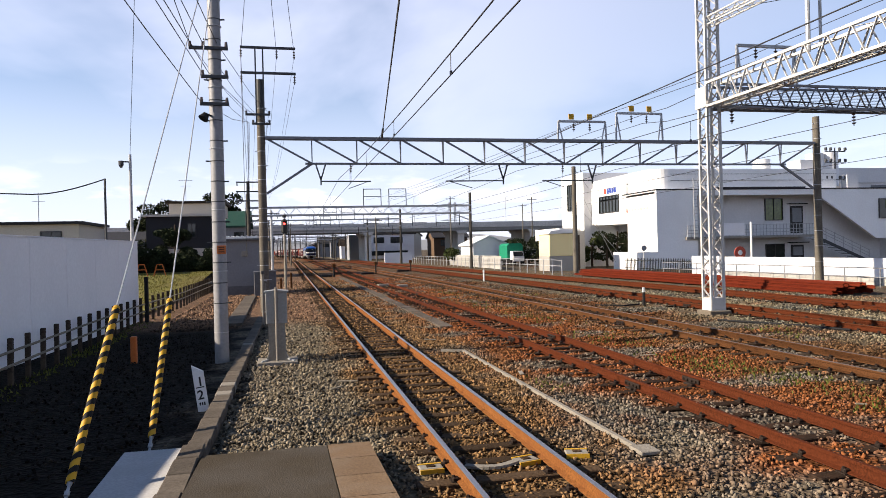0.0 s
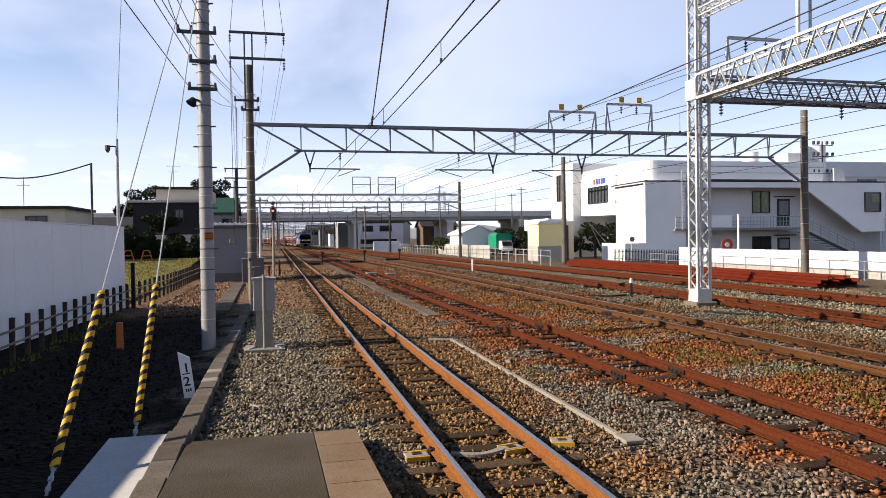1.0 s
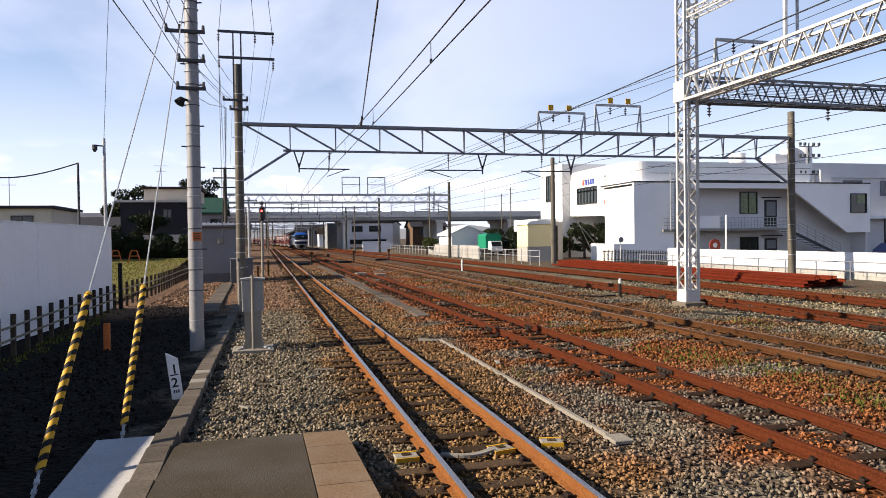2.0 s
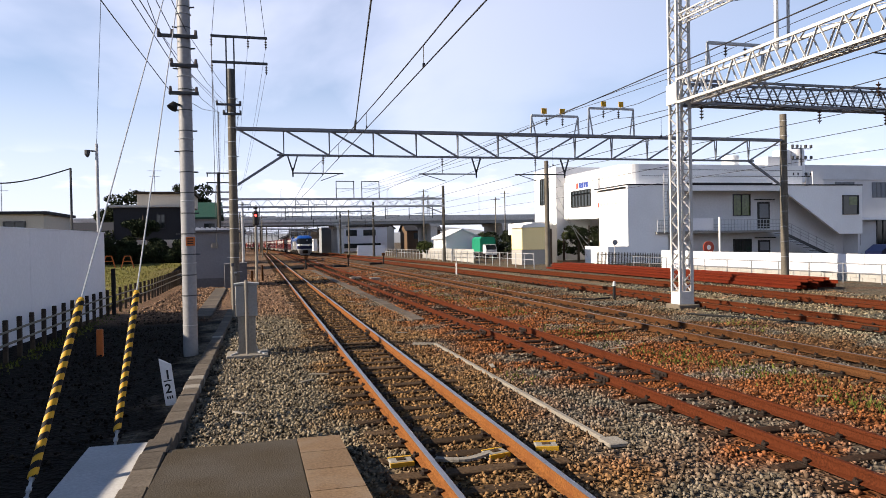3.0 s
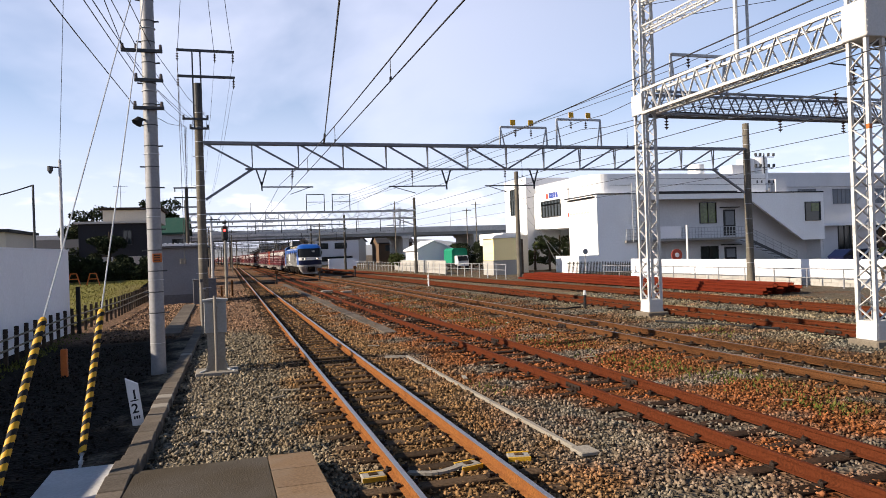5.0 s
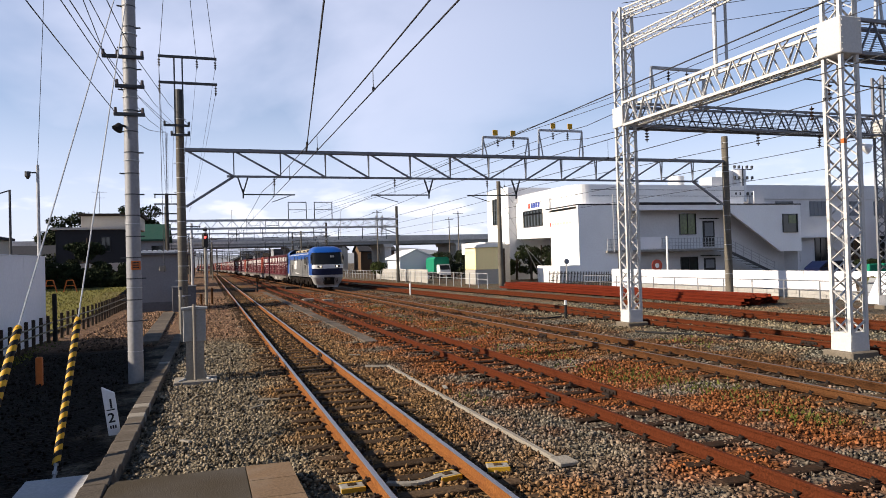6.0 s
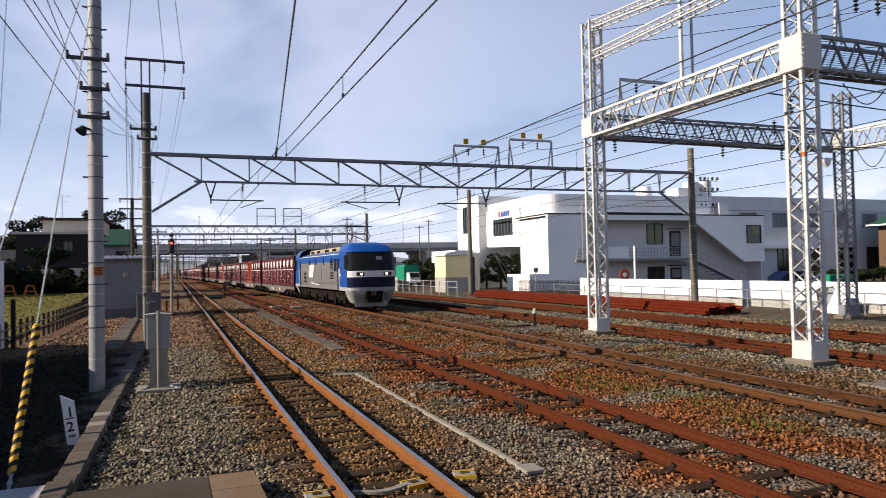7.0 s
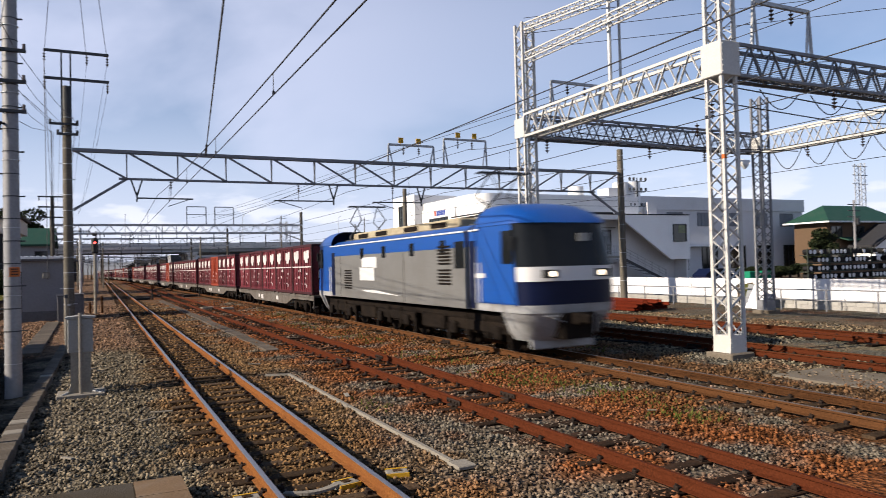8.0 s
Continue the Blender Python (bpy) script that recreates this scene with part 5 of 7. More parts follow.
def yard_clutter():
    b = Build()
    b.span(13.1, 14.9, 5.5, 10.4, -0.3, -0.165, 0.01)
    solid("concrete_pad", b, "concrete_old", "flat worn concrete pad between two tracks", "pad", kind="structure")
    for k, pts in enumerate(([(13.4, 20.0), (13.9, 18.9), (14.5, 17.9), (14.9, 16.2)], [(12.4, 27), (13.3, 26.2), (14.2, 26.6)])):
        b = Build()
        b.chain([(x, y, -0.15 + 0.03 * math.sin(3 * i)) for i, (x, y) in enumerate(pts)], 0.035, 7)
        solid("ground_cable", b, "black", "black cable lying loose on the ballast", "cable")
    rnd = random.Random(31)
    for k in range(26):
        x, y = rnd.uniform(-0.5, 13.5), rnd.uniform(8, 34)
        if any(abs(x - c) < 0.8 for c in (2.34, 6.39, 10.71)) or (x < 1.2 and y < 10):
            continue
        b = Build()
        b.box(0, 0, 0, rnd.uniform(0.12, 0.4), rnd.uniform(0.03, 0.08), 0.025, 0.005)
        solid("scrap_board", b, rnd.choice(("concrete_pale", "sleeper", "fence_rail")), "small weathered offcut lying on the ballast", "scrap",
              m=pose(x, y, GROUND_Z + 0.05, rnd.uniform(-6, 6), rnd.uniform(-6, 6), rnd.uniform(0, 180)))


yard_clutter()


# ---- rail stack, walls and fences east of the yard ----
def rail_stack():
    t = thing("rail_stack", "long stack of spare rails in bright red rust on timbers", "rail stack")
    n = len(RAIL)
    rnd = random.Random(11)
    for layer, count, z in ((0, 11, 0.03), (1, 10, 0.19), (2, 7, 0.35)):
        for k in range(count):
            x = 23.5 + k * 0.27 + 0.1 * layer + rnd.uniform(-0.02, 0.02)
            y0, y1 = 26.0 + rnd.uniform(0, 0.9) + 0.055 * k, 54.5 + rnd.uniform(-1.2, 0.6)
            b = Build()
            b.v = [(x + px, y, z + pz) for y in (y0, y1) for px, pz in RAIL]
            b.f = [(i, (i + 1) % n, n + (i + 1) % n, n + i) for i in range(n)] + [tuple(range(n)), tuple(range(n, 2 * n))[::-1]]
            b.s = [0] * len(b.f)
            part("rail", b, "stack_rust", t)
    for y in (28, 33, 38, 43, 48, 53):
        b = Build()
        b.box(24.9, y, -0.17, 3.3, 0.2, 0.1, 0.01)
        part("timber", b, "sleeper", t)


rail_stack()


def boundary_wall():
    t = thing("wall_east", "low concrete block wall with white sheet panels on top", "wall", kind="structure")
    rnd = random.Random(4)
    blk = Build().box(0, 0, 0, 0.16, 0.78, 0.235, 0.008).mesh("block", "block")
    pan = Build().box(0, 0, 0, 0.05, 1.79, 0.99, 0.004).mesh("panel", "wallwhite")
    y = 9.0
    while y < 46:
        for k in range(2):
            p = part("block", blk, None, t)
            p.matrix_basis = pose(30.7, y + 0.4 * k, -0.17 + 0.24 * k + 0.05)
        y += 0.79
    y = 9.0
    while y < 46:
        p = part("panel", pan, None, t)
        p.matrix_basis = pose(30.66 + rnd.uniform(-0.008, 0.008), y, 0.76, 0, rnd.uniform(-0.6, 0.6), 0)
        y += 1.81
    b = Build()
    b.span(30.4, 30.46, 45.0, 48.5, -0.2, 1.3)
    part("end_panel", b, "wallwhite", t)
    f = thing("pipe_fence", "slim grey pipe fence along the boundary wall", "fence")
    y = 9.0
    while y < 52:
        b = Build()
        b.tube((0, 0, -0.3), (0, 0, 0.80), 0.035, n=8)
        p = part("post", b, "grey_steel", f)
        p.location = (29.6, y, 0)
        y += 2.35
    for z in (0.78, 0.30):
        b = Build()
        b.tube((29.6, 9, z), (29.6, 51.5, z), 0.028, n=8)
        part("fence_rail", b, "grey_steel", f)
    g = thing("iron_fence", "dark wrought iron fence in front of the white office", "fence")
    for k in range(46):
        b = Build()
        b.tube((0, 0, -0.2), (0, 0, 0.95), 0.035, n=6)
        b.tube((0, 0, 0.95), (0, 0, 1.08), 0.035, 0.0, n=6)
        p = part("bar", b, "ink", g)
        p.location = (31.4, 49 + 0.27 * k, 0)
    b = Build()
    for z in (0.1, 0.8):
        b.bar((31.4, 48.8, z), (31.4, 61.4, z), 0.05)
    part("fence_rail", b, "ink", g)
    # pile of dumped boards
    for k in range(4):
        b = Build()
        b.box(0, 0, 0.45, 0.9, 0.05, 1.3, 0.01)
        solid("leaning_board", b, ("wallwhite", "house_grey", "tuft", "fence_wood")[k], "old board leaning against the boundary wall", "board",
              m=pose(29.2 + 0.3 * k, 24.4 + 0.35 * k, -0.1, 20 - 4 * k, 8 * (k - 1.5), 80 + 9 * k))


boundary_wall()


# ---- buildings ----
def window(parent, x0, x1, z0, z1, y, face="y", glass="glass", mull=1, depth=0.12, frame_mat="frame_dark"):
    """A framed window on a wall; y is the wall's plane, seen from its negative side."""
    def sp(b, u0, u1, w0, w1, d0, d1):
        return b.span(u0, u1, y - d1, y - d0, w0, w1) if face == "y" else b.span(y - d1, y - d0, u0, u1, w0, w1)
    fr = Build()
    t = 0.07
    sp(fr, x0 - t, x1 + t, z1, z1 + t, -0.02, depth)
    sp(fr, x0 - t, x1 + t, z0 - t, z0, -0.02, depth)
    sp(fr, x0 - t, x0, z0, z1, -0.02, depth)
    sp(fr, x1, x1 + t, z0, z1, -0.02, depth)
    for k in range(1, mull + 1):
        c = x0 + (x1 - x0) * k / (mull + 1)
        sp(fr, c - 0.03, c + 0.03, z0, z1, 0.0, depth * 0.8)
    w = part("window", fr, frame_mat, parent)
    g = Build()
    sp(g, x0, x1, z0, z1, -0.01, 0.02)
    part("pane", g, glass, w)
    return w


def office():
    t = thing("office_building", "white two-storey office with recessed balcony and outdoor stair", "building", kind="structure")
    Y, X = 62.0, 35.2
    b = Build()
    b.prism([(X, -0.3), (39.6, -0.3), (39.6, 6.95), (53.4, 6.95), (60.5, 2.3), (63.5, 2.3), (63.5, 7.5), (X, 7.5)], Y, Y + 0.3)
    part("wall_front", b, "render_white", t)
    # recess and return walls: their shade is put into a darker grey
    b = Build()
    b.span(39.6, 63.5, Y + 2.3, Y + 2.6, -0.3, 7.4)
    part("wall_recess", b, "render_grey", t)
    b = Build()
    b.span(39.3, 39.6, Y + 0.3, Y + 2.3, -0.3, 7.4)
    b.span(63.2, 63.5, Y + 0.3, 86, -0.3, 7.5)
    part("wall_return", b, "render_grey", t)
    # west wall: solid near the corner, then raised over an open undercroft
    b = Build()
    b.span(X, X + 0.3, Y + 0.3, 68.2, -0.3, 7.5)
    b.prism([(68.2, 4.45), (76.8, 4.65), (76.8, 8.85), (68.2, 8.85)], X + 0.02, X + 0.3, "x")
    part("wall_west", b, "render_white", t)
    # the same grey paints the shade below the raised wall
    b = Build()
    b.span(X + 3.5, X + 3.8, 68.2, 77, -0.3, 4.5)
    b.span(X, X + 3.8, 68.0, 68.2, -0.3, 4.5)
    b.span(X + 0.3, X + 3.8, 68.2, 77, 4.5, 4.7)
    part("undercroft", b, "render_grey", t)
    b = Build()
    b.span(X, 63.4, Y + 0.3, 86, 7.2, 7.4)
    part("roof", b, "render_grey", t)
    b = Build()
    b.span(X - 0.05, 63.55, Y - 0.06, Y + 0.3, 7.5, 7.62)
    b.span(X - 0.06, X + 0.3, Y, 69.0, 7.5, 7.62)
    part("roof_edge", b, "roof_dark", t)
    # dark bar added as the shadow line below the upper storey
    b = Build()
    b.span(42.5, 52.8, Y + 0.9, Y + 1.0, 7.62, 7.85)
    part("roof_shadow_gap", b, "roof_dark", t)
    # upper storey with a rounded corner
    pts = [(57.0, 63.4), (57.0, 82), (35.5, 82), (35.5, 65.2)]
    for k in range(1, 9):
        a = math.pi + k / 8 * math.pi / 2
        pts.append((37.3 + 1.8 * math.cos(a), 65.2 + 1.8 * math.sin(a)))
    b = Build()
    b.prism(pts, 7.62, 9.75, "z")
    part("upper_storey", b, "render_white", t)
    b = Build()
    for z in (8.55, 9.2):
        b.span(37.6, 57.02, 63.36, 63.44, z, z + 0.03)
    part("cladding_joint", b, "roof_dark", t)
    # tower: grey body paints the shaded side, a white sheet the sunlit west side
    b = Build()
    b.span(34.3, 40, 76.9, 83.5, -0.3, 10.85)
    tower = part("stair_tower", b, "render_grey", t)
    b = Build()
    b.span(34.24, 34.3, 76.9, 83.5, -0.3, 10.9)
    part("tower_face", b, "render_white", tower)
    window(tower, 79.6, 81.5, 6.6, 9.7, 34.24, "x", mull=2)
    b = Build()
    b.span(31.5, 34.3, 78, 86, 3.0, 4.4)
    part("annexe", b, "render_white", t)
    window(t, 69.9, 74.6, 5.95, 7.7, X + 0.02, "x", mull=5)
    window(t, 49.0, 51.0, 4.5, 6.65, Y + 2.3, glass="glass_green", mull=1)
    window(t, 49.0, 51.1, 0.2, 1.9, Y + 2.3)
    window(t, 60.95, 62.9, 4.45, 6.4, Y, mull=0)
    b = Build()
    b.span(61.75, 62.8, Y - 0.05, Y - 0.022, 5.4, 6.3)
    part("blind", b, "glass_green", t)
    for z0, z1 in ((3.05, 5.9), (-0.2, 1.8)):
        b = Build()
        b.span(52.0, 53.5, Y + 2.2, Y + 2.3, z0, z1)
        d = part("door", b, "frame_dark", t)
        b = Build()
        b.span(52.2, 53.3, Y + 2.17, Y + 2.2, z0 + 0.3 + (z1 - z0) * 0.3, z1 - 0.2)
        part("pane", b, "house_grey", d)
    b = Build()
    b.span(51.6, 53.9, Y + 1.8, Y + 2.3, 2.0, 2.1)
    b.span(51.6, 53.9, Y + 1.9, Y + 2.3, 6.1, 6.18)
    part("canopy", b, "roof_dark", t)
    # balcony, rail and stair
    b = Build()
    b.span(38.2, 53.4, Y - 0.35, Y + 2.3, 2.62, 2.85)
    bal = part("balcony", b, "concrete", t)
    b = Build()
    for k in range(40):
        x = 38.3 + k * 0.385
        b.tube((x, Y - 0.3, 2.85), (x, Y - 0.3, 4.0), 0.03, n=5)
    for z in (3.95, 3.5, 3.2):
        b.bar((38.3, Y - 0.3, z), (53.4, Y - 0.3, z), 0.05)
    part("railing", b, "steel", bal)
    b = Build()
    b.span(41.8, 44.6, Y - 0.36, Y - 0.30, 2.95, 4.15)
    part("screen", b, "wallwhite", bal)
    b = Build()
    n = 17
    for k in range(n):
        x = 53.4 + k * 0.40
        z = 2.85 - (k + 1) * 0.175
        b.span(x, x + 0.42, Y + 0.35, Y + 1.9, z - 0.05, z)
    b.bar((53.4, Y + 0.33, 2.6), (60.2, Y + 0.33, -0.25), 0.06, 0.3)
    st = part("stair", b, "steel_dark", t)
    b = Build()
    for k in range(7):
        x = 53.6 + k * 1.05
        z = 2.85 - (k * 1.05 / 0.40) * 0.175
        b.tube((x, Y + 0.33, z - 0.2), (x, Y + 0.33, z + 1.1), 0.035, n=5)
    for o in (1.05, 0.7, 0.4):
        b.bar((53.5, Y + 0.33, 2.85 + o), (60.0, Y + 0.33, 0.0 + o), 0.05)
    part("stair_rail", b, "steel", st)
    # ladder cage on the west end of the balcony
    b = Build()
    for x in (38.9, 40.2):
        b.tube((x, Y - 0.55, 2.7), (x, Y - 0.55, 8.6), 0.045, n=6)
        b.tube((x + 0.5, Y - 0.55, 2.7), (x + 0.5, Y - 0.55, 8.6), 0.045, n=6)
        for k in range(16):
            b.bar((x, Y - 0.55, 3.1 + 0.34 * k), (x + 0.5, Y - 0.55, 3.1 + 0.34 * k), 0.03)
    part("ladder", b, "steel", t)
    b = Build()
    b.tube((44.7, Y - 1.2, -0.2), (44.7, Y - 1.2, 4.2), 0.10, n=8)
    part("flue", b, "signwhite", t)
    # rooftop plant
    for x, y, w, h in ((50.0, 66, 1.6, 1.2), (57.5, 67, 1.7, 2.0), (59.2, 67, 1.9, 2.1)):
        b = Build()
        b.tube((x, y, 9.6 if x < 57 else 8.2), (x, y, 9.8 + h), w * 0.55, n=14)
        part("roof_tank", b, "signwhite", t, smooth=True)
    b = Build()
    b.span(54.0, 56.5, 65, 67, 9.7, 10.9)
    b.span(58.2, 59.6, 63.2, 64.0, 7.6, 9.1)
    part("roof_unit", b, "render_grey", t)
    b = Build()
    b.tube((57.0, 63.5, 7.6), (57.0, 63.5, 12.0), 0.07, n=6)
    for z in (8.6, 10.4, 11.6):
        b.bar((55.8, 63.5, z), (58.4, 63.6, z), 0.08)
        for x in (55.9, 56.5, 57.6, 58.3):
            b.box(x, 63.5, z + 0.25, 0.25, 0.25, 0.35, 0.05)
    part("roof_mast", b, "steel_dark", t)
    # lettering, too small to read
    b = Build()
    for k in range(4):
        b.span(X - 0.02, X + 0.015, 70.5 + 0.58 * k, 70.95 + 0.58 * k, 8.0, 8.6)
    part("sign_bars", b, "logo_blue", t)
    b = Build()
    b.span(X - 0.02, X + 0.015, 72.9, 73.4, 8.0, 8.6)
    part("sign_bars", b, "logo_red", t)
    b = Build()
    for k in range(7):
        b.span(X - 0.03, X - 0.005, 63.5 + 0.62 * k, 63.95 + 0.62 * k, 5.75, 5.98)
    part("sign_bars", b, "house_cream", t)
    b = Build()
    b.span(X - 0.03, X - 0.005, 67.9, 68.15, 5.6, 6.1)
    part("sign_bars", b, "logo_red", t)
    # low white wall at the foot, gate
    b = Build()
    b.span(33.0, 35.2, 62.0, 62.25, -0.3, 1.5)
    b.span(33.0, 33.2, 62.25, 67.0, -0.3, 1.5)
    part("garden_wall", b, "render_white", t)
    # rear wing further east
    t2 = thing("office_wing", "long grey rear wing with white framed windows", "building", kind="structure")
    b = Build()
    b.span(63.5, 94.5, 70, 88, -0.3, 8.9)
    part("wall", b, "render_grey", t2)
    b = Build()
    b.span(60.5, 94.7, 69.8, 88.2, 8.85, 10.6)
    part("roof_band", b, "render_grey", t2)
    for k in range(5):
        x = 67.8 + 5.45 * k
        window(t2, x, x + 2.6, 6.75, 8.5, 70, glass="house_grey", mull=3, frame_mat="house_grey")
        window(t2, x + 0.6, x + 3.4, 0.9, 3.9, 70, mull=2)
    b = Build()
    b.span(63.6, 66.0, 68.6, 70, 4.5, 5.8)
    b.span(64, 80, 68.8, 70, 3.9, 4.1)
    part("porch", b, "render_white", t2)


office()


def gable_house(name, label, x0, x1, y0, y1, eave, ridge, wall, roof, along="x", over=0.5, wins=()):
    t = thing(name, label, "house", kind="structure")
    b = Build()
    b.span(x0, x1, y0, y1, -0.3, eave)
    part("wall", b, wall, t)
    r = Build()
    if along == "x":
        m = (y0 + y1) / 2
        b2 = Build()
        b2.prism([(y0, eave), (y1, eave), (m, ridge - 0.15)], x0, x1, "x")
        part("gable", b2, wall, t)
        for s, e in ((y0 - over, -1), (y1 + over, 1)):
            r.prism([(s, eave - 0.15), (s, eave + 0.1), (m, ridge + 0.1), (m, ridge - 0.15)], x0 - over, x1 + over, "x")
    else:
        m = (x0 + x1) / 2
        b2 = Build()
        b2.prism([(x0, eave), (x1, eave), (m, ridge - 0.15)], y0, y1)
        part("gable", b2, wall, t)
        for s in (x0 - over, x1 + over):
            r.prism([(s, eave - 0.15), (s, eave + 0.1), (m, ridge + 0.1), (m, ridge - 0.15)], y0 - over, y1 + over)
    rf = part("roof", r, roof, t)
    n = int((x1 - x0 + 2 * over) / 0.9)
    for wx0, wx1, wz0, wz1 in wins:
        window(t, wx0, wx1, wz0, wz1, y0)
    return t


def box_house(name, label, x0, x1, y0, y1, top, wall, wins=(), cap="roof_dark"):
    t = thing(name, label, "house", kind="structure")
    b = Build()
    b.span(x0, x1, y0, y1, -0.3, top)
    part("wall", b, wall, t)
    b = Build()
    b.span(x0 - 0.35, x1 + 0.35, y0 - 0.35, y1 + 0.35, top, top + 0.22)
    part("roof", b, cap, t)
    for wx0, wx1, wz0, wz1 in wins:
        window(t, wx0, wx1, wz0, wz1, y0)
    return t


# west side houses
h = box_house("house", "low flat-roofed house with pale panels behind the wall", -26, -15.9, 60, 68, 5.0, "house_cream", ((-23.5, -22.3, 2.5, 4.4), (-18.6, -17.2, 2.5, 4.4)))
gable_house("house", "house with a dark tiled roof behind the wall", -21, -14.5, 80, 88, 3.6, 5.0, "house_grey", "tile_dark")
h = box_house("house", "charcoal clad house with a pale upper storey", -13.7, -7.4, 75, 84, 6.25, "house_dark", ((-9.7, -9.0, 4.2, 5.5),), "house_cream")
b = Build()
b.span(-11.8, -6.5, 77, 84, 6.4, 7.7)
part("upper_storey", b, "house_cream", h)
b = Build()
b.span(-12.1, -6.2, 76.7, 84.3, 7.7, 7.95)
part("upper_roof", b, "fence_wood", h)
b = Build()
b.span(-13.6, -7.0, 74.6, 75, 2.2, 3.0)
part("porch_wall", b, "house_cream", h)
gable_house("house", "house with a green tiled roof beyond the hut", -9.0, -5.2, 98, 106, 6.0, 8.2, "house_grey", "tile_green", wins=((-6.8, -5.6, 3.6, 5.2),))
for x, y, z in ((-10.5, 80, 7.9), (-25.0, 64, 5.2), (-20.0, 64, 5.2)):
    t = thing("roof_aerial", "thin rooftop television aerial", "aerial", pose(x, y, z))
    b = Build()
    b.tube((0, 0, 0), (0, 0, 2.6), 0.03, n=5)
    b.bar((-0.7, 0, 2.5), (0.7, 0, 2.5), 0.03)
    b.bar((-0.5, 0, 1.9), (0.5, 0, 1.9), 0.03)
    for k in range(6):
        b.bar((-0.6 + 0.24 * k, -0.3, 2.5), (-0.6 + 0.24 * k, 0.3, 2.5), 0.02)
    part("aerial", b, "steel", t)

# beyond the yard
gable_house("house", "small white gabled house beside the yard fence", 25.5, 30.3, 95, 102, 2.75, 3.95, "wallwhite", "render_grey", "y", 0.3)
gable_house("house", "white two-storey house seen under the overpass", 22, 37, 205, 214, 7.0, 9.2, "wallwhite", "tile_dark", wins=((25, 28, 4.4, 6.0), (30, 33.5, 4.4, 6.0), (24, 35, 0.8, 2.0)))
b = Build()
b.span(16.5, 21.5, 190, 198, -0.3, 6.6)
solid("shed", b, "house_grey", "grey windowless shed under the overpass", "shed", kind="structure")
gable_house("house", "brown house beyond the overpass", 42, 52, 200, 210, 5.5, 8.0, "house_brown", "tile_dark", wins=((44, 46, 3.2, 4.8), (48, 50, 3.2, 4.8)))
gable_house("house", "cream house beyond the overpass", 37.5, 42, 220, 228, 6.5, 9.0, "house_cream", "tile_dark", "y")
b = Build()
b.span(17.8, 23.0, 130, 130.3, -0.3, 1.8)
solid("white_wall", b, "wallwhite", "short white wall beside the far tracks", "wall", kind="structure")
t = thing("panel_fence", "fence of pale weathered panels beside the yard", "fence")
for k in range(14):
    b = Build()
    b.box(0, 0, 0.62, 0.06, 1.96, 1.5, 0.01)
    p = part("panel", b, "block", t)
    p.location = (23.2 + 0.05 * k, 75.5 + 2.0 * k, 0)
t = thing("steel_fence", "slim steel post and rail fence along the yard", "fence")
for k in range(34):
    b = Build()
    b.tube((0, 0, -0.2), (0, 0, 1.15), 0.04, n=6)
    p = part("post", b, "steel", t)
    p.location = (22.8, 56 + 2.2 * k, 0)
for z in (0.6, 1.1):
    b = Build()
    b.bar((22.8, 56, z), (22.8, 129, z), 0.045)
    part("rail", b, "steel", t)


def yard_shed():
    t = thing("yard_shed", "cream-yellow yard shed with a curved roof edge", "shed", kind="structure")
    b = Build()
    b.span(25.6, 28.2, 66, 69, 1.3, 3.55, 0.05)
    part("wall", b, "shed_yellow", t)
    b = Build()
    b.prism([(25.45, 3.52), (28.5, 3.60), (28.3, 3.86), (27.0, 3.98), (25.7, 3.80)], 65.8, 69.2)
    part("roof", b, "signwhite", t)
    b = Build()
    b.span(25.6, 28.2, 66.05, 69, -0.3, 1.3)
    part("base", b, "block", t)
    b = Build()
    b.span(28.2, 29.0, 66.3, 69, -0.3, 3.4)
    part("lean_to", b, "fence_wood", t)
    b = Build()
    b.span(28.6, 31.2, 70, 74, -0.3, 3.9)
    part("side_wall", b, "house_cream", t)


yard_shed()


def truck():
    t = thing("truck", "small truck with a green canvas cover and white cab", "truck", pose(30.0, 90, -0.2))
    b = Build()
    b.prism([(-1.1, 1.0), (1.1, 1.0), (1.1, 2.7), (0.8, 3.0), (-0.8, 3.0), (-1.1, 2.7)], 0, 3.6)
    part("canvas_cover", b, "truck_green", t)
    b = Build()
    b.prism([(-0.1, 0.6), (-1.5, 0.6), (-1.5, 1.2), (-1.1, 1.95), (-0.1, 1.95)], -0.75, 0.75, "x")
    cab = part("cab", b, "signwhite", t)
    b = Build()
    b.prism([(-1.46, 1.28), (-1.12, 1.88), (-1.14, 1.90), (-1.5, 1.28)], -0.68, 0.68, "x")
    part("windscreen", b, "windscreen", cab)
    b = Build()
    b.span(-1.0, 1.0, -1.2, 3.5, 0.55, 0.8)
    part("chassis", b, "black", t)
    for x in (-0.75, 0.75):
        for y in (-0.8, 2.6):
            b = Build()
            b.tube((x - 0.12, y, 0.38), (x + 0.12, y, 0.38), 0.38, n=16)
            part("wheel", b, "black", t)


truck()


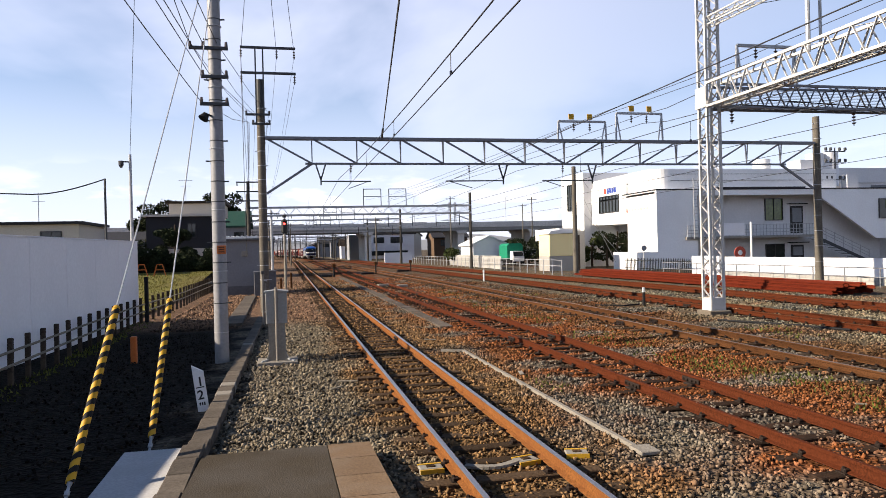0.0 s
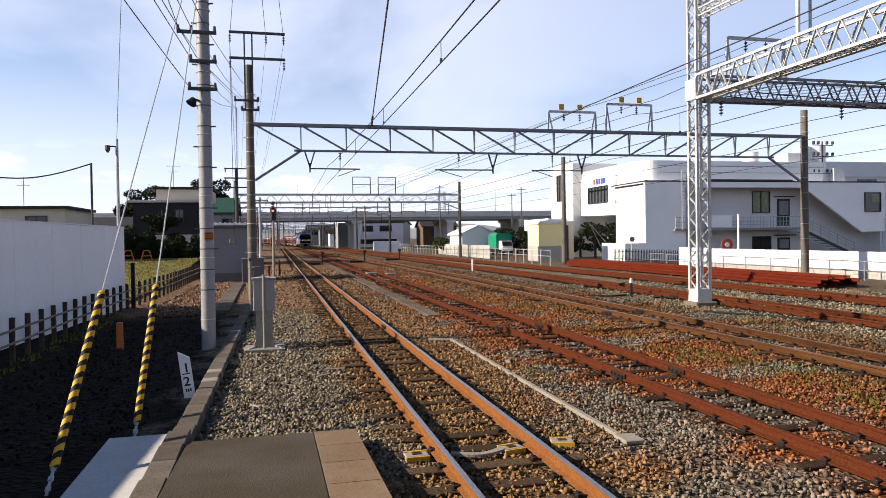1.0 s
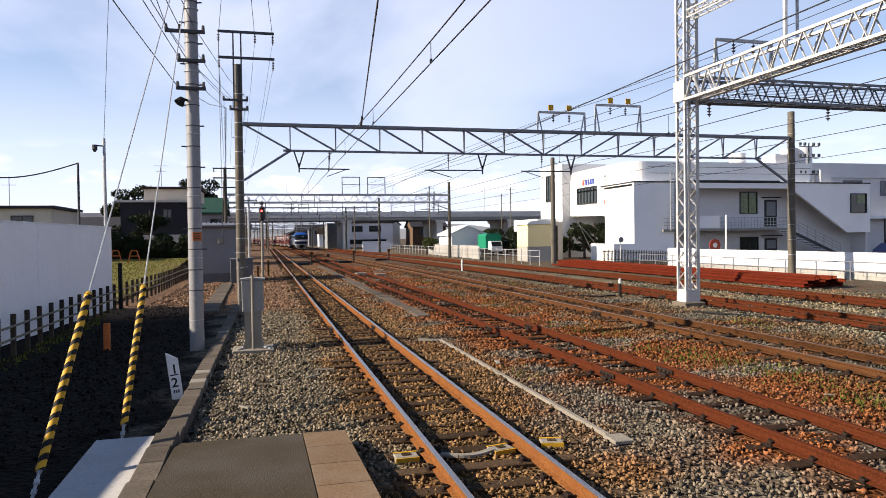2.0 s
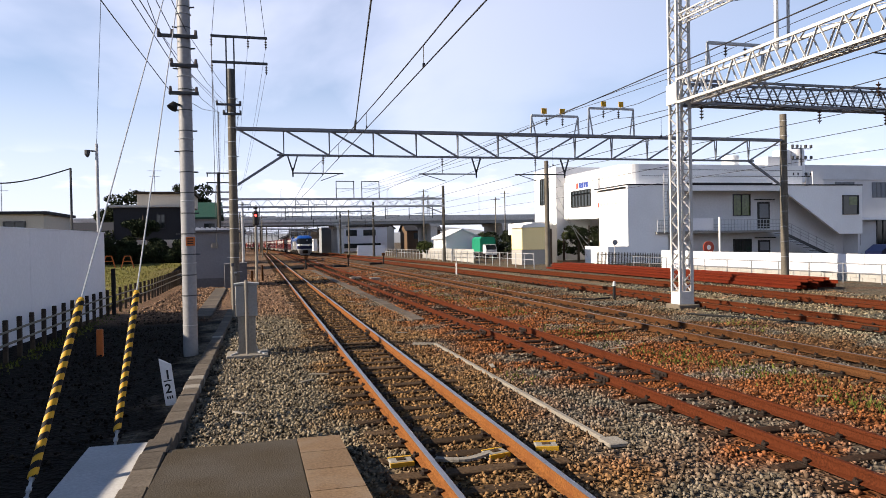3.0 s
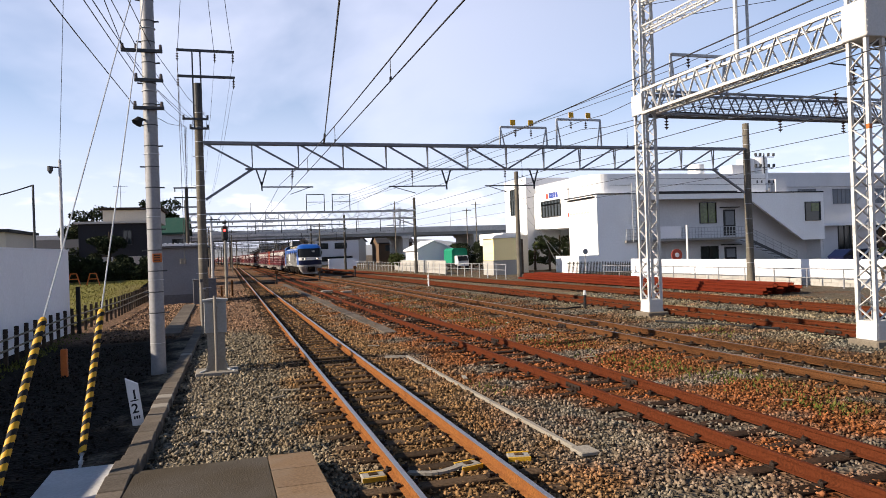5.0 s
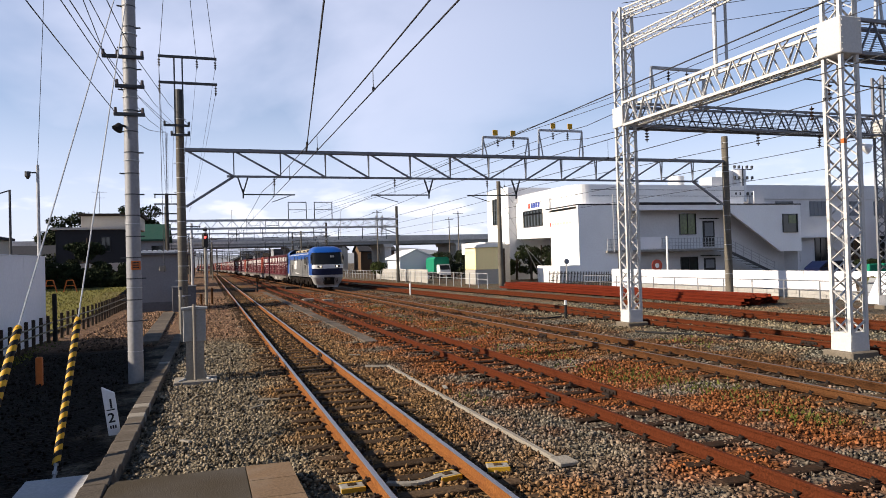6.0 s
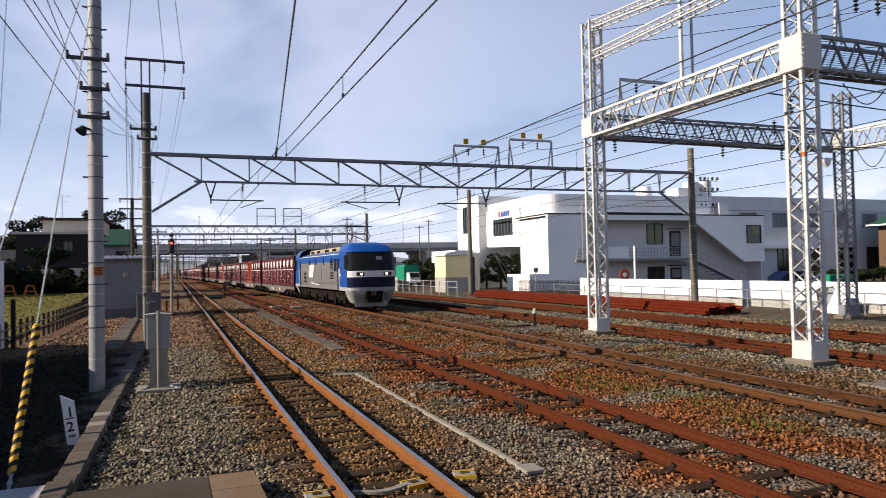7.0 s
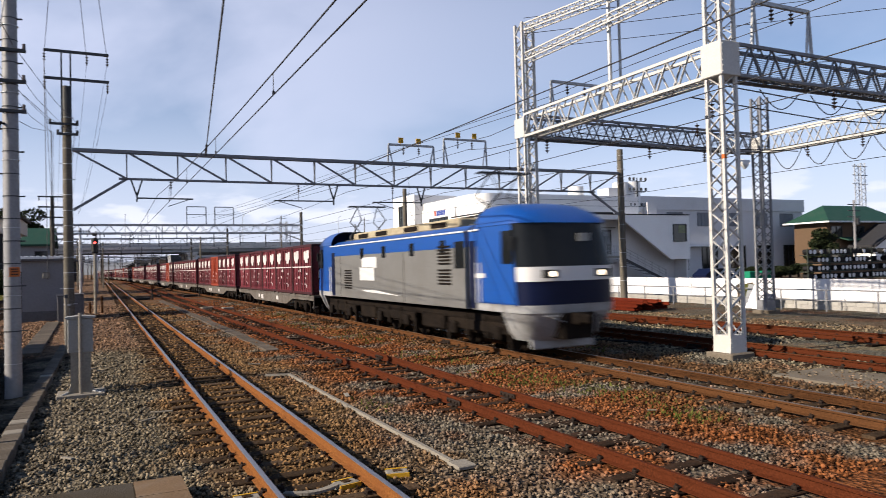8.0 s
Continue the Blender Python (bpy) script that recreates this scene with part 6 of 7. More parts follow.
def overpass():
    t = thing("road_overpass", "grey concrete road overpass on piers crossing behind the yard", "bridge", kind="structure")
    Y = 179
    b = Build()
    b.span(-120, 150, Y - 8.5, Y + 8.5, 7.55, 8.1)
    part("deck", b, "overpass", t)
    for y in (Y - 8.0, Y - 2.7, Y + 2.7, Y + 8.0):
        b = Build()
        b.span(-120, 150, y - 0.3, y + 0.3, 6.75, 7.55)
        part("girder", b, "overpass_steel", t)
    b = Build()
    b.span(-120, 150, Y - 8.75, Y - 8.5, 7.5, 8.85)
    b.span(-120, 150, Y + 8.5, Y + 8.75, 7.5, 8.85)
    part("parapet", b, "overpass", t)
    for x in (-48, -18, 19.5, 43, 62, 84, 110):
        b = Build()
        b.span(x - 0.8, x + 0.8, Y - 7.6, Y + 7.6, -0.3, 6.0)
        b.prism([(x - 1.0, 6.0), (x + 1.0, 6.0), (x + 1.4, 6.75), (x - 1.4, 6.75)], Y - 8.3, Y + 8.3)
        part("pier", b, "overpass", t)
    for x in (-30, 6, 34, 60):
        s = thing("street_lamp", "tall slim street lamp on the overpass", "street lamp", pose(x, Y + 8.2, 8.1))
        b = Build()
        b.tube((0, 0, 0), (0, 0, 8.0), 0.09, 0.06, n=8)
        b.bar((0, 0, 8.0), (0, -1.6, 8.3), 0.08)
        part("pole", b, "steel", s)
        b = Build()
        b.box(0, -1.9, 8.28, 0.3, 0.7, 0.14, 0.04)
        part("head", b, "steel", s)


overpass()
far_portal(118, -7, 19, 6.4, 7.6)
far_portal(150, -9, 17, 6.4, 7.6)
for x, y, top in ((33, 140, 13), (47, 130, 12), (52, 150, 12), (60, 120, 12), (13.8, 110, 7.5), (-3.0, 128, 8), (0.8, 140, 8)):
    t = thing("utility_pole", "distant slim utility pole", "utility pole", pose(x, y, 0))
    b = Build()
    b.tube((0, 0, -0.3), (0, 0, top), 0.14, 0.10, n=8)
    part("shaft", b, "pole_brown", t)
    b = Build()
    b.box(0, 0, top - 0.5, 2.0, 0.1, 0.1)
    part("crossarm", b, "steel_dark", t)


def pylon(x, y, top):
    t = thing("pylon", "distant lattice transmission tower", "pylon", pose(x, y, 0))
    b = Build()
    lattice(b, (0, 0, 0), (0, 0, top), 2.2, 2.2, 2.4, 0.22, 0.14)
    part("tower", b, "steel", t)
    b = Build()
    for z in (top - 1, top - 4, top - 7):
        b.bar((-4, 0, z), (4, 0, z), 0.25)
    part("arm", b, "steel", t)


pylon(232, 150, 33)
pylon(62, 260, 20)


# ---- the town beyond the overpass ----
def far_town():
    rnd = random.Random(17)
    walls = ("house_cream", "house_grey", "house_brown", "hut", "house_dark", "wallwhite")
    for k in range(30):
        y = rnd.uniform(235, 430)
        mid = line_3(y)
        x = mid + rnd.choice((-1, 1)) * rnd.uniform(9, 15) if k < 16 else rnd.uniform(-90, 130)
        if abs(x - mid) < 9 or (20 < x < 55 and y < 240):
            continue
        w, d, e = rnd.uniform(7, 13), rnd.uniform(7, 11), rnd.uniform(3.2, 6.6)
        if x < mid:
            x0, x1 = min(x, mid - 8) - w, min(x, mid - 8)
        else:
            x0, x1 = max(x, mid + 10), max(x, mid + 10) + w
        gable_house("house", "distant tiled house beside the line", x0, x1, y, y + d, e, e + rnd.uniform(1.6, 2.4), rnd.choice(walls), rnd.choice(("tile_dark", "tile_dark", "house_grey", "fence_wood")),
                    rnd.choice(("x", "y")), wins=((x0 + w * 0.2, x0 + w * 0.45, e - 1.8, e - 0.6), (x0 + w * 0.6, x0 + w * 0.85, e - 1.8, e - 0.6)))
    for k in range(16):
        y = rnd.uniform(200, 380)
        x = line_3(y) + rnd.choice((-6.5, -4.5, 9.5, 6.0))
        t = thing("utility_pole", "distant slim utility pole", "utility pole", pose(x, y, 0))
        b = Build()
        b.tube((0, 0, -0.3), (0, 0, 8.5), 0.18, 0.14, n=7)
        part("shaft", b, "pole_dark", t)
        b = Build()
        b.box(0, 0, 7.6, 2.6, 0.14, 0.14)
        part("crossarm", b, "steel_dark", t)
    # a ridge of low hills closes the distance; haze put into its blue-grey colour
    b = Build()
    n = 60
    top = [(-1500 + 50 * i, 2300, 30 + 42 * abs(noise.noise((i * 0.13, 3.1, 0))) + (40 if i < 32 else 0) * max(0, math.sin(i / 32 * math.pi))) for i in range(n + 1)]
    b.add([(x, y - 250, -1) for x, y, z in top] + top + [(x, y + 250, -1) for x, y, z in top],
          [(r * (n + 1) + i, r * (n + 1) + i + 1, (r + 1) * (n + 1) + i + 1, (r + 1) * (n + 1) + i) for r in range(2) for i in range(n)])
    solid("distant_hills", b, "house_grey", "hazy blue-grey hills on the horizon", "hills", kind="structure", smooth=True)
    for y in (200, 240, 290, 350):
        far_portal(y, line_3(y) - 11, line_3(y) + 9, 6.4, 7.6)


far_town()


# ---- east end: racks and houses beyond the wall ----
def pot_rack():
    t = thing("storage_rack", "steel rack with tiers of black drums showing pale ends", "storage rack")
    for k in range(4):
        b = Build()
        b.box(0, 0, 0, 13.2, 0.9, 0.08)
        p = part("shelf", b, "rack", t)
        p.location = (67.9, 45.4, -0.05 + 0.80 * k)
    for x in (61.4, 64.6, 67.9, 71.2, 74.4):
        b = Build()
        b.bar((x, 45, -0.3), (x, 45, 3.0), 0.1)
        part("upright", b, "rack", t)
    drum = Build()
    drum.tube((0, 0, 0.29), (0, 0.7, 0.29), 0.27, n=10)
    drum = drum.mesh("drum", "black")
    face = Build()
    face.tube((0, -0.01, 0.29), (0, -0.03, 0.29), 0.215, n=10)
    face = face.mesh("drum_end", "signwhite")
    rnd = random.Random(8)
    for tier in range(4):
        x = 61.8
        while x < 74.2:
            if rnd.random() < 0.86:
                d = part("drum", drum, None, t)
                d.location = (x, 45.0, -0.01 + 0.80 * tier)
                if rnd.random() < (0.72 if tier else 0.9):
                    part("drum_end", face, None, d)
            x += 0.6 if rnd.random() < 0.9 else 1.0


pot_rack()
h = thing("house", "two-storey tan house with a hipped green tiled roof", "house", kind="structure")
b = Build()
b.span(88.6, 104, 62, 67, -0.3, 7.0)
part("wall", b, "house_brown", h)
b = Build()
b.add([(87.6, 61.0, 6.85), (105, 61.0, 6.85), (105, 68, 6.85), (87.6, 68, 6.85), (91.4, 64.5, 9.3), (101.2, 64.5, 9.3)],
      [(0, 1, 5, 4), (1, 2, 5), (2, 3, 4, 5), (3, 0, 4), (3, 2, 1, 0)])
part("roof", b, "tile_green", h)
b = Build()
b.span(87.55, 105.05, 60.95, 61.05, 6.70, 6.92)
b.span(87.55, 87.65, 61.05, 68, 6.70, 6.92)
part("eave_board", b, "signwhite", h)
for u0, u1, w0, w1 in ((89.4, 91.6, 4.6, 6.2), (94.0, 96.4, 4.6, 6.2), (89.4, 92.4, 1.2, 3.2)):
    window(h, u0, u1, w0, w1, 62)
b = Build()
b.prism([(60.6, 4.35), (62, 4.75), (62, 4.6), (60.6, 4.2)], 91, 97.5, "x")
part("lower_roof", b, "tile_green", h)
gable_house("house", "cream gabled house with a dark roof", 92.5, 104, 58, 61, 3.4, 6.4, "render_white", "tile_dark", "y", wins=((94, 95.6, 1.4, 3.0), (97, 98.6, 1.4, 3.0), (100, 101.5, 1.4, 3.0)))
b = Build()
b.span(76, 100, 54, 54.3, -0.3, 1.5)
solid("brick_wall", b, "house_brown", "low tan brick garden wall", "wall", kind="structure")
t = thing("utility_pole", "grey utility pole with crossarms before the tan house", "utility pole", pose(88.4, 58, 0))
b = Build()
b.tube((0, 0, -0.3), (0, 0, 9.4), 0.17, 0.13, n=10)
part("shaft", b, "pole", t)
b = Build()
for z in (8.8, 8.0, 7.2):
    b.box(0, 0, z, 2.4, 0.12, 0.12)
b.box(0.5, 0, 6.6, 0.6, 0.6, 0.9, 0.1)
part("crossarm", b, "steel_dark", t)
for x, y, mat, label in ((61.9, 52, "truck_green", "dark green plastic bin"), (63.7, 52, "truck_green", "dark green plastic bin")):
    b = Build()
    b.box(0, 0, 0.28, 1.5, 0.9, 1.1, 0.06)
    solid("bin", b, mat, label + " behind the boundary wall", "bin", m=pose(x, y, 0))
t = thing("car", "dark parked car behind the boundary wall", "car", pose(50.2, 46, -0.2))
b = Build()
b.prism([(-2.1, 0.35), (2.1, 0.35), (2.15, 0.95), (1.3, 1.05), (0.7, 1.6), (-1.2, 1.6), (-2.05, 1.05)], -0.8, 0.8)
part("body", b, "navy", t)
b = Build()
b.prism([(1.15, 1.1), (0.66, 1.52), (-1.1, 1.52), (-1.7, 1.1)], -0.812, 0.812)
part("window_band", b, "windscreen", t)
for x in (-1.3, 1.3):
    for y in (-0.72, 0.72):
        b = Build()
        b.tube((x, y - 0.1, 0.32), (x, y + 0.1, 0.32), 0.32, n=14)
        part("wheel", b, "black", t)
t = thing("hose_reel", "red and white wall-mounted hose reel sign", "sign", pose(43.9, 61.55, 1.2))
b = Build()
b.tube((0, 0, 0), (0, -0.1, 0), 0.62, n=20)
part("disc", b, "logo_red", t)
b = Build()
b.tube((0, -0.1, 0), (0, -0.13, 0), 0.24, n=16)
part("face", b, "signwhite", t)
t = thing("mirror_post", "round traffic mirror on a slim post", "mirror", pose(33.4, 61.4, 0))
b = Build()
b.tube((0, 0, -0.3), (0, 0, 2.0), 0.05, n=8)
part("post", b, "steel", t)
b = Build()
b.tube((0, 0, 1.9), (0, -0.1, 1.9), 0.27, n=18)
part("dish", b, "house_grey", t)


# ---- plants ----
def leaf_cloud(centres, n, size, seed):
    """Many small leaf blades round the given blobs (x, y, z, rx, ry, rz)."""
    rnd = np.random.RandomState(seed)
    b = Build()
    for cx, cy, cz, rx, ry, rz in centres:
        d = rnd.normal(size=(n, 3))
        d /= np.linalg.norm(d, axis=1)[:, None]
        r = rnd.uniform(0.55, 1.08, n) ** 0.6
        p = d * r[:, None] * (rx, ry, rz) + (cx, cy, cz)
        for c in p:
            u = rnd.normal(size=3)
            u /= np.linalg.norm(u)
            w = np.cross(u, rnd.normal(size=3))
            w /= np.linalg.norm(w) + 1e-9
            s = size * rnd.uniform(0.6, 1.4)
            o = len(b.v)
            b.v += [tuple(c - u * s), tuple(c + w * s * 0.5), tuple(c + u * s), tuple(c - w * s * 0.5)]
            b.f.append((o, o + 1, o + 2, o + 3))
            b.s.append(0)
    me = bpy.data.meshes.new("crown")
    me.from_pydata(b.v, [], b.f)
    return me


def tree(name, label, x, y, blobs, trunk_top, n, size, seed, mat="leaf", lean=0.0):
    t = thing(name, label, "tree", pose(x, y, 0))
    b = Build()
    b.tube((0, 0, -0.3), (lean, 0, trunk_top), 0.16, 0.07, n=8)
    for k, bl in enumerate(blobs):
        b.tube((lean * 0.6, 0, trunk_top * 0.6), bl[:3], 0.06, 0.02, n=5)
    part("trunk", b, "bark", t)
    me = leaf_cloud(blobs, n, size, seed)
    me.materials.append(M[mat])
    part("crown", me, None, t)
    return t


def blobs(rnd, n, w, d, z0, z1, r):
    return [(rnd.uniform(-w, w), rnd.uniform(-d, d), rnd.uniform(z0, z1), r * rnd.uniform(0.7, 1.3), r * rnd.uniform(0.7, 1.2), r * rnd.uniform(0.45, 0.8)) for _ in range(n)]


R = random.Random(21)
for k in range(9):
    tree("hedge_shrub", "dark clipped evergreen shrub in a hedge", -13.6 + 1.0 * k, 65.5 + R.uniform(-0.3, 0.3), blobs(R, 7, 0.6, 0.7, 1.1, 2.5 + R.uniform(-0.2, 0.3), 0.6), 2.0, 460, 0.10, 100 + k)
tree("pine_tree", "dark garden pine in front of a charcoal house", -10.1, 69, blobs(R, 9, 1.4, 0.9, 2.2, 5.2, 0.8), 5.2, 480, 0.12, 7)
for k, (x, y, z) in enumerate(((-20.5, 112, 8.2), (-18.2, 110, 9.8), (-16.0, 111, 10.6), (-11.6, 113, 11.2), (-9.6, 112, 10.8), (-33, 105, 6.8), (-29, 106, 6.4), (-37, 100, 6.6), (-47, 95, 7.6))):
    tree("pine_tree", "distant pine tree with a flat layered crown", x, y, blobs(R, 9, 1.7, 1.2, z * 0.5, z, 1.3), z, 330, 0.22, 300 + k)
for k, (x, y, z) in enumerate(((-33.5, 70, 5.4), (-16.2, 78, 3.0), (-14.6, 76, 3.4))):
    tree("shrub", "dark garden shrub behind the boundary wall", x, y, blobs(R, 7, 1.0, 0.9, 1.0, z, 1.0), z * 0.7, 330, 0.15, 420 + k)
for k, (x, y, z) in enumerate(((34.2, 71, 3.6), (33.8, 74, 3.2), (36.5, 73, 3.8), (33.5, 77.5, 2.8), (36.8, 70, 2.6))):
    tree("garden_pine", "trained garden pine beside the office undercroft", x, y, blobs(R, 8, 0.9, 0.8, 0.8, z, 0.65), z, 300, 0.11, 500 + k, "leaf_light" if k % 2 else "leaf")
for k, (x, y) in enumerate(((24.2, 99), (24.0, 104), (33.5, 98), (35.5, 100), (36, 96), (32.5, 101))):
    tree("shrub", "green shrub behind the yard fence", x, y, blobs(R, 7, 1.0, 0.9, 0.6, 1.9 + (1.4 if x > 30 else 0), 0.85), 1.4, 260, 0.14, 600 + k, "leaf_light" if x < 30 else "leaf")
for k in range(8):
    tree("hedge_shrub", "clipped hedge shrub behind the boundary wall", 65.6 + 1.5 * k, 56, blobs(R, 5, 0.8, 0.5, 0.3, 1.1, 0.55), 1.0, 260, 0.12, 700 + k)
for k, (x, y) in enumerate(((82.6, 58.5),)):
    tree("shrub", "dark garden tree beside the tan house", x, y, blobs(R, 10, 1.2, 1.1, 1.0, 5.2, 1.0), 4.4, 380, 0.20, 740 + k)


def lawn_height(y):
    """The lawn climbs gently to the hedge."""
    u = min(1.0, max(0.0, (y - 38) / 25))
    return -0.13 + 1.0 * u * u * (3 - 2 * u)


def lawn():
    b = Build()
    xs = [-40 + 1.0 * i for i in range(35)]
    ys = [30 + 1.0 * i for i in range(36)]
    n = len(xs)
    b.add([(x, y, lawn_height(y) + 0.06 * noise.noise((x * 0.4, y * 0.4, 2))) for y in ys for x in xs],
          [(r * n + c, r * n + c + 1, (r + 1) * n + c + 1, (r + 1) * n + c) for r in range(len(ys) - 1) for c in range(n - 1)])
    solid("lawn", b, "grass", "mown dry lawn with yellowing patches", "lawn", kind="structure", smooth=True)
    rnd = np.random.RandomState(2)
    b = Build()
    def blade(x, y, z, s):
        a, h = rnd.uniform(0, 6.28), s * rnd.uniform(0.5, 1.3)
        dx, dy = math.cos(a) * s * 0.35, math.sin(a) * s * 0.35
        lx, ly = rnd.uniform(-0.5, 0.5, 2) * s
        b.add([(x - dx, y - dy, z), (x + dx, y + dy, z), (x + lx, y + ly, z + h)], [(0, 1, 2)])
    for cx, cy, w, d, n_ in ((8.6, 17.5, 0.9, 1.6, 260), (8.4, 13.2, 0.7, 1.4, 300), (9.0, 11.0, 0.6, 1.2, 300), (8.5, 24, 0.8, 2.4, 320), (8.3, 30, 0.8, 3, 300), (8.9, 38, 0.7, 4, 240),
                             (12.6, 36, 0.5, 3, 120), (8.7, 8.6, 0.5, 0.8, 220), (13.2, 17, 0.5, 1.2, 120), (-5.3, 20, 0.3, 8, 500), (4.6, 12, 0.3, 0.8, 40)):
        for _ in range(n_):
            x, y = rnd.normal(cx, w * 0.6), rnd.normal(cy, d * 0.6)
            blade(x, y, GROUND_Z + relief(x, y), 0.075)
    solid("weed_tufts", b, "tuft", "scattered green weeds between the tracks", "weeds", kind="stuff")
    b = Build()
    for _ in range(9000):
        x, y = rnd.uniform(-16, -5.9), rnd.uniform(30, 62)
        blade(x, y, lawn_height(y) + 0.01, 0.09)
    solid("grass_blades", b, "grass", "short dry grass on the lawn", "grass", kind="stuff")
    for x, y in ((-11.0, 58), (-9.6, 57.5)):
        t = thing("barrier_frame", "small orange A-frame barrier on the lawn", "barrier", pose(x, y, lawn_height(y) + 0.02))
        b = Build()
        for s in (-1, 1):
            b.bar((s * 0.45, 0, 0), (s * 0.2, 0, 0.9), 0.07)
        b.bar((-0.3, 0, 0.5), (0.3, 0, 0.5), 0.07)
        b.bar((-0.2, 0, 0.9), (0.2, 0, 0.9), 0.07)
        part("frame", b, "orange", t)


lawn()


# ---- train ----
SPEED, FRONT_AT_END = 24.6, 14.0


def outline(z, y0, wf, wb, back, yc):
    """Plan of the cab at one height: front edge, chamfered corner, side."""
    half = [(0.0, y0), (wf * 0.6, y0 + 0.03), (wf, y0 + 0.12), ((wf + wb) / 2 + 0.06, y0 + 0.30), (wb, yc), (wb, back)]
    pts = [(-x, y, z) for x, y in reversed(half)] + [(x, y, z) for x, y in half[1:]]
    return pts


def cab_band(levels, part_of, back=2.55):
    """Loft of cab outlines. part_of: 'front', 'side' or 'all'."""
    b = Build()
    rings = [outline(z, y0, wf, wb, back, y0 + 0.55) for z, y0, wf, wb in levels]
    n = len(rings[0])
    b.v = [p for r in rings for p in r]
    for k in range(len(rings) - 1):
        for i in range(n - 1):
            where = "west" if i == 0 else "east" if i == n - 2 else "front"
            if part_of in ("all", where):
                b.f.append((k * n + i, k * n + i + 1, (k + 1) * n + i + 1, (k + 1) * n + i))
                b.s.append(0)
    if part_of == "all":
        b.f.append(tuple(range((len(rings) - 1) * n, len(rings) * n)))
        b.s.append(0)
    return b


def bogie(parent, y, mats, wheelbase=2.5, r=0.54, w=2.2):
    b = Build()
    for s in (-1, 1):
        b.span(s * w / 2 - 0.08, s * w / 2 + 0.08, y - wheelbase / 2 - 0.5, y + wheelbase / 2 + 0.5, 0.50, 0.82, 0.04)
        for o in (-wheelbase / 2, wheelbase / 2):
            b.box(s * (w / 2 + 0.1), y + o, r, 0.22, 0.40, 0.36, 0.04)
            b.tube((s * (w / 2 + 0.02), y + o * 0.45, 0.35), (s * (w / 2 + 0.02), y + o * 0.45, 0.95), 0.10, n=8)
        b.bar((s * w / 2, y - wheelbase / 2 - 0.5, 0.62), (s * w / 2, y - wheelbase / 2 - 0.5, 0.15), 0.12)
        b.bar((s * w / 2, y + wheelbase / 2 + 0.5, 0.62), (s * w / 2, y + wheelbase / 2 + 0.5, 0.15), 0.12)
    b.span(-w / 2, w / 2, y - 0.3, y + 0.3, 0.45, 0.85)
    g = part("bogie", b, mats, parent)
    for o in (-wheelbase / 2, wheelbase / 2):
        for s in (-1, 1):
            b = Build()
            b.tube((s * 0.60, y + o, r + 0.005), (s * 0.50, y + o, r + 0.005), r, n=22)
            b.tube((s * 0.50, y + o, r + 0.005), (s * 0.47, y + o, r + 0.005), r + 0.03, n=22)
            b.tube((s * 0.63, y + o, r + 0.005), (s * 0.60, y + o, r + 0.005), r * 0.35, n=12)
            part("wheel", b, "underframe", g)
    return g


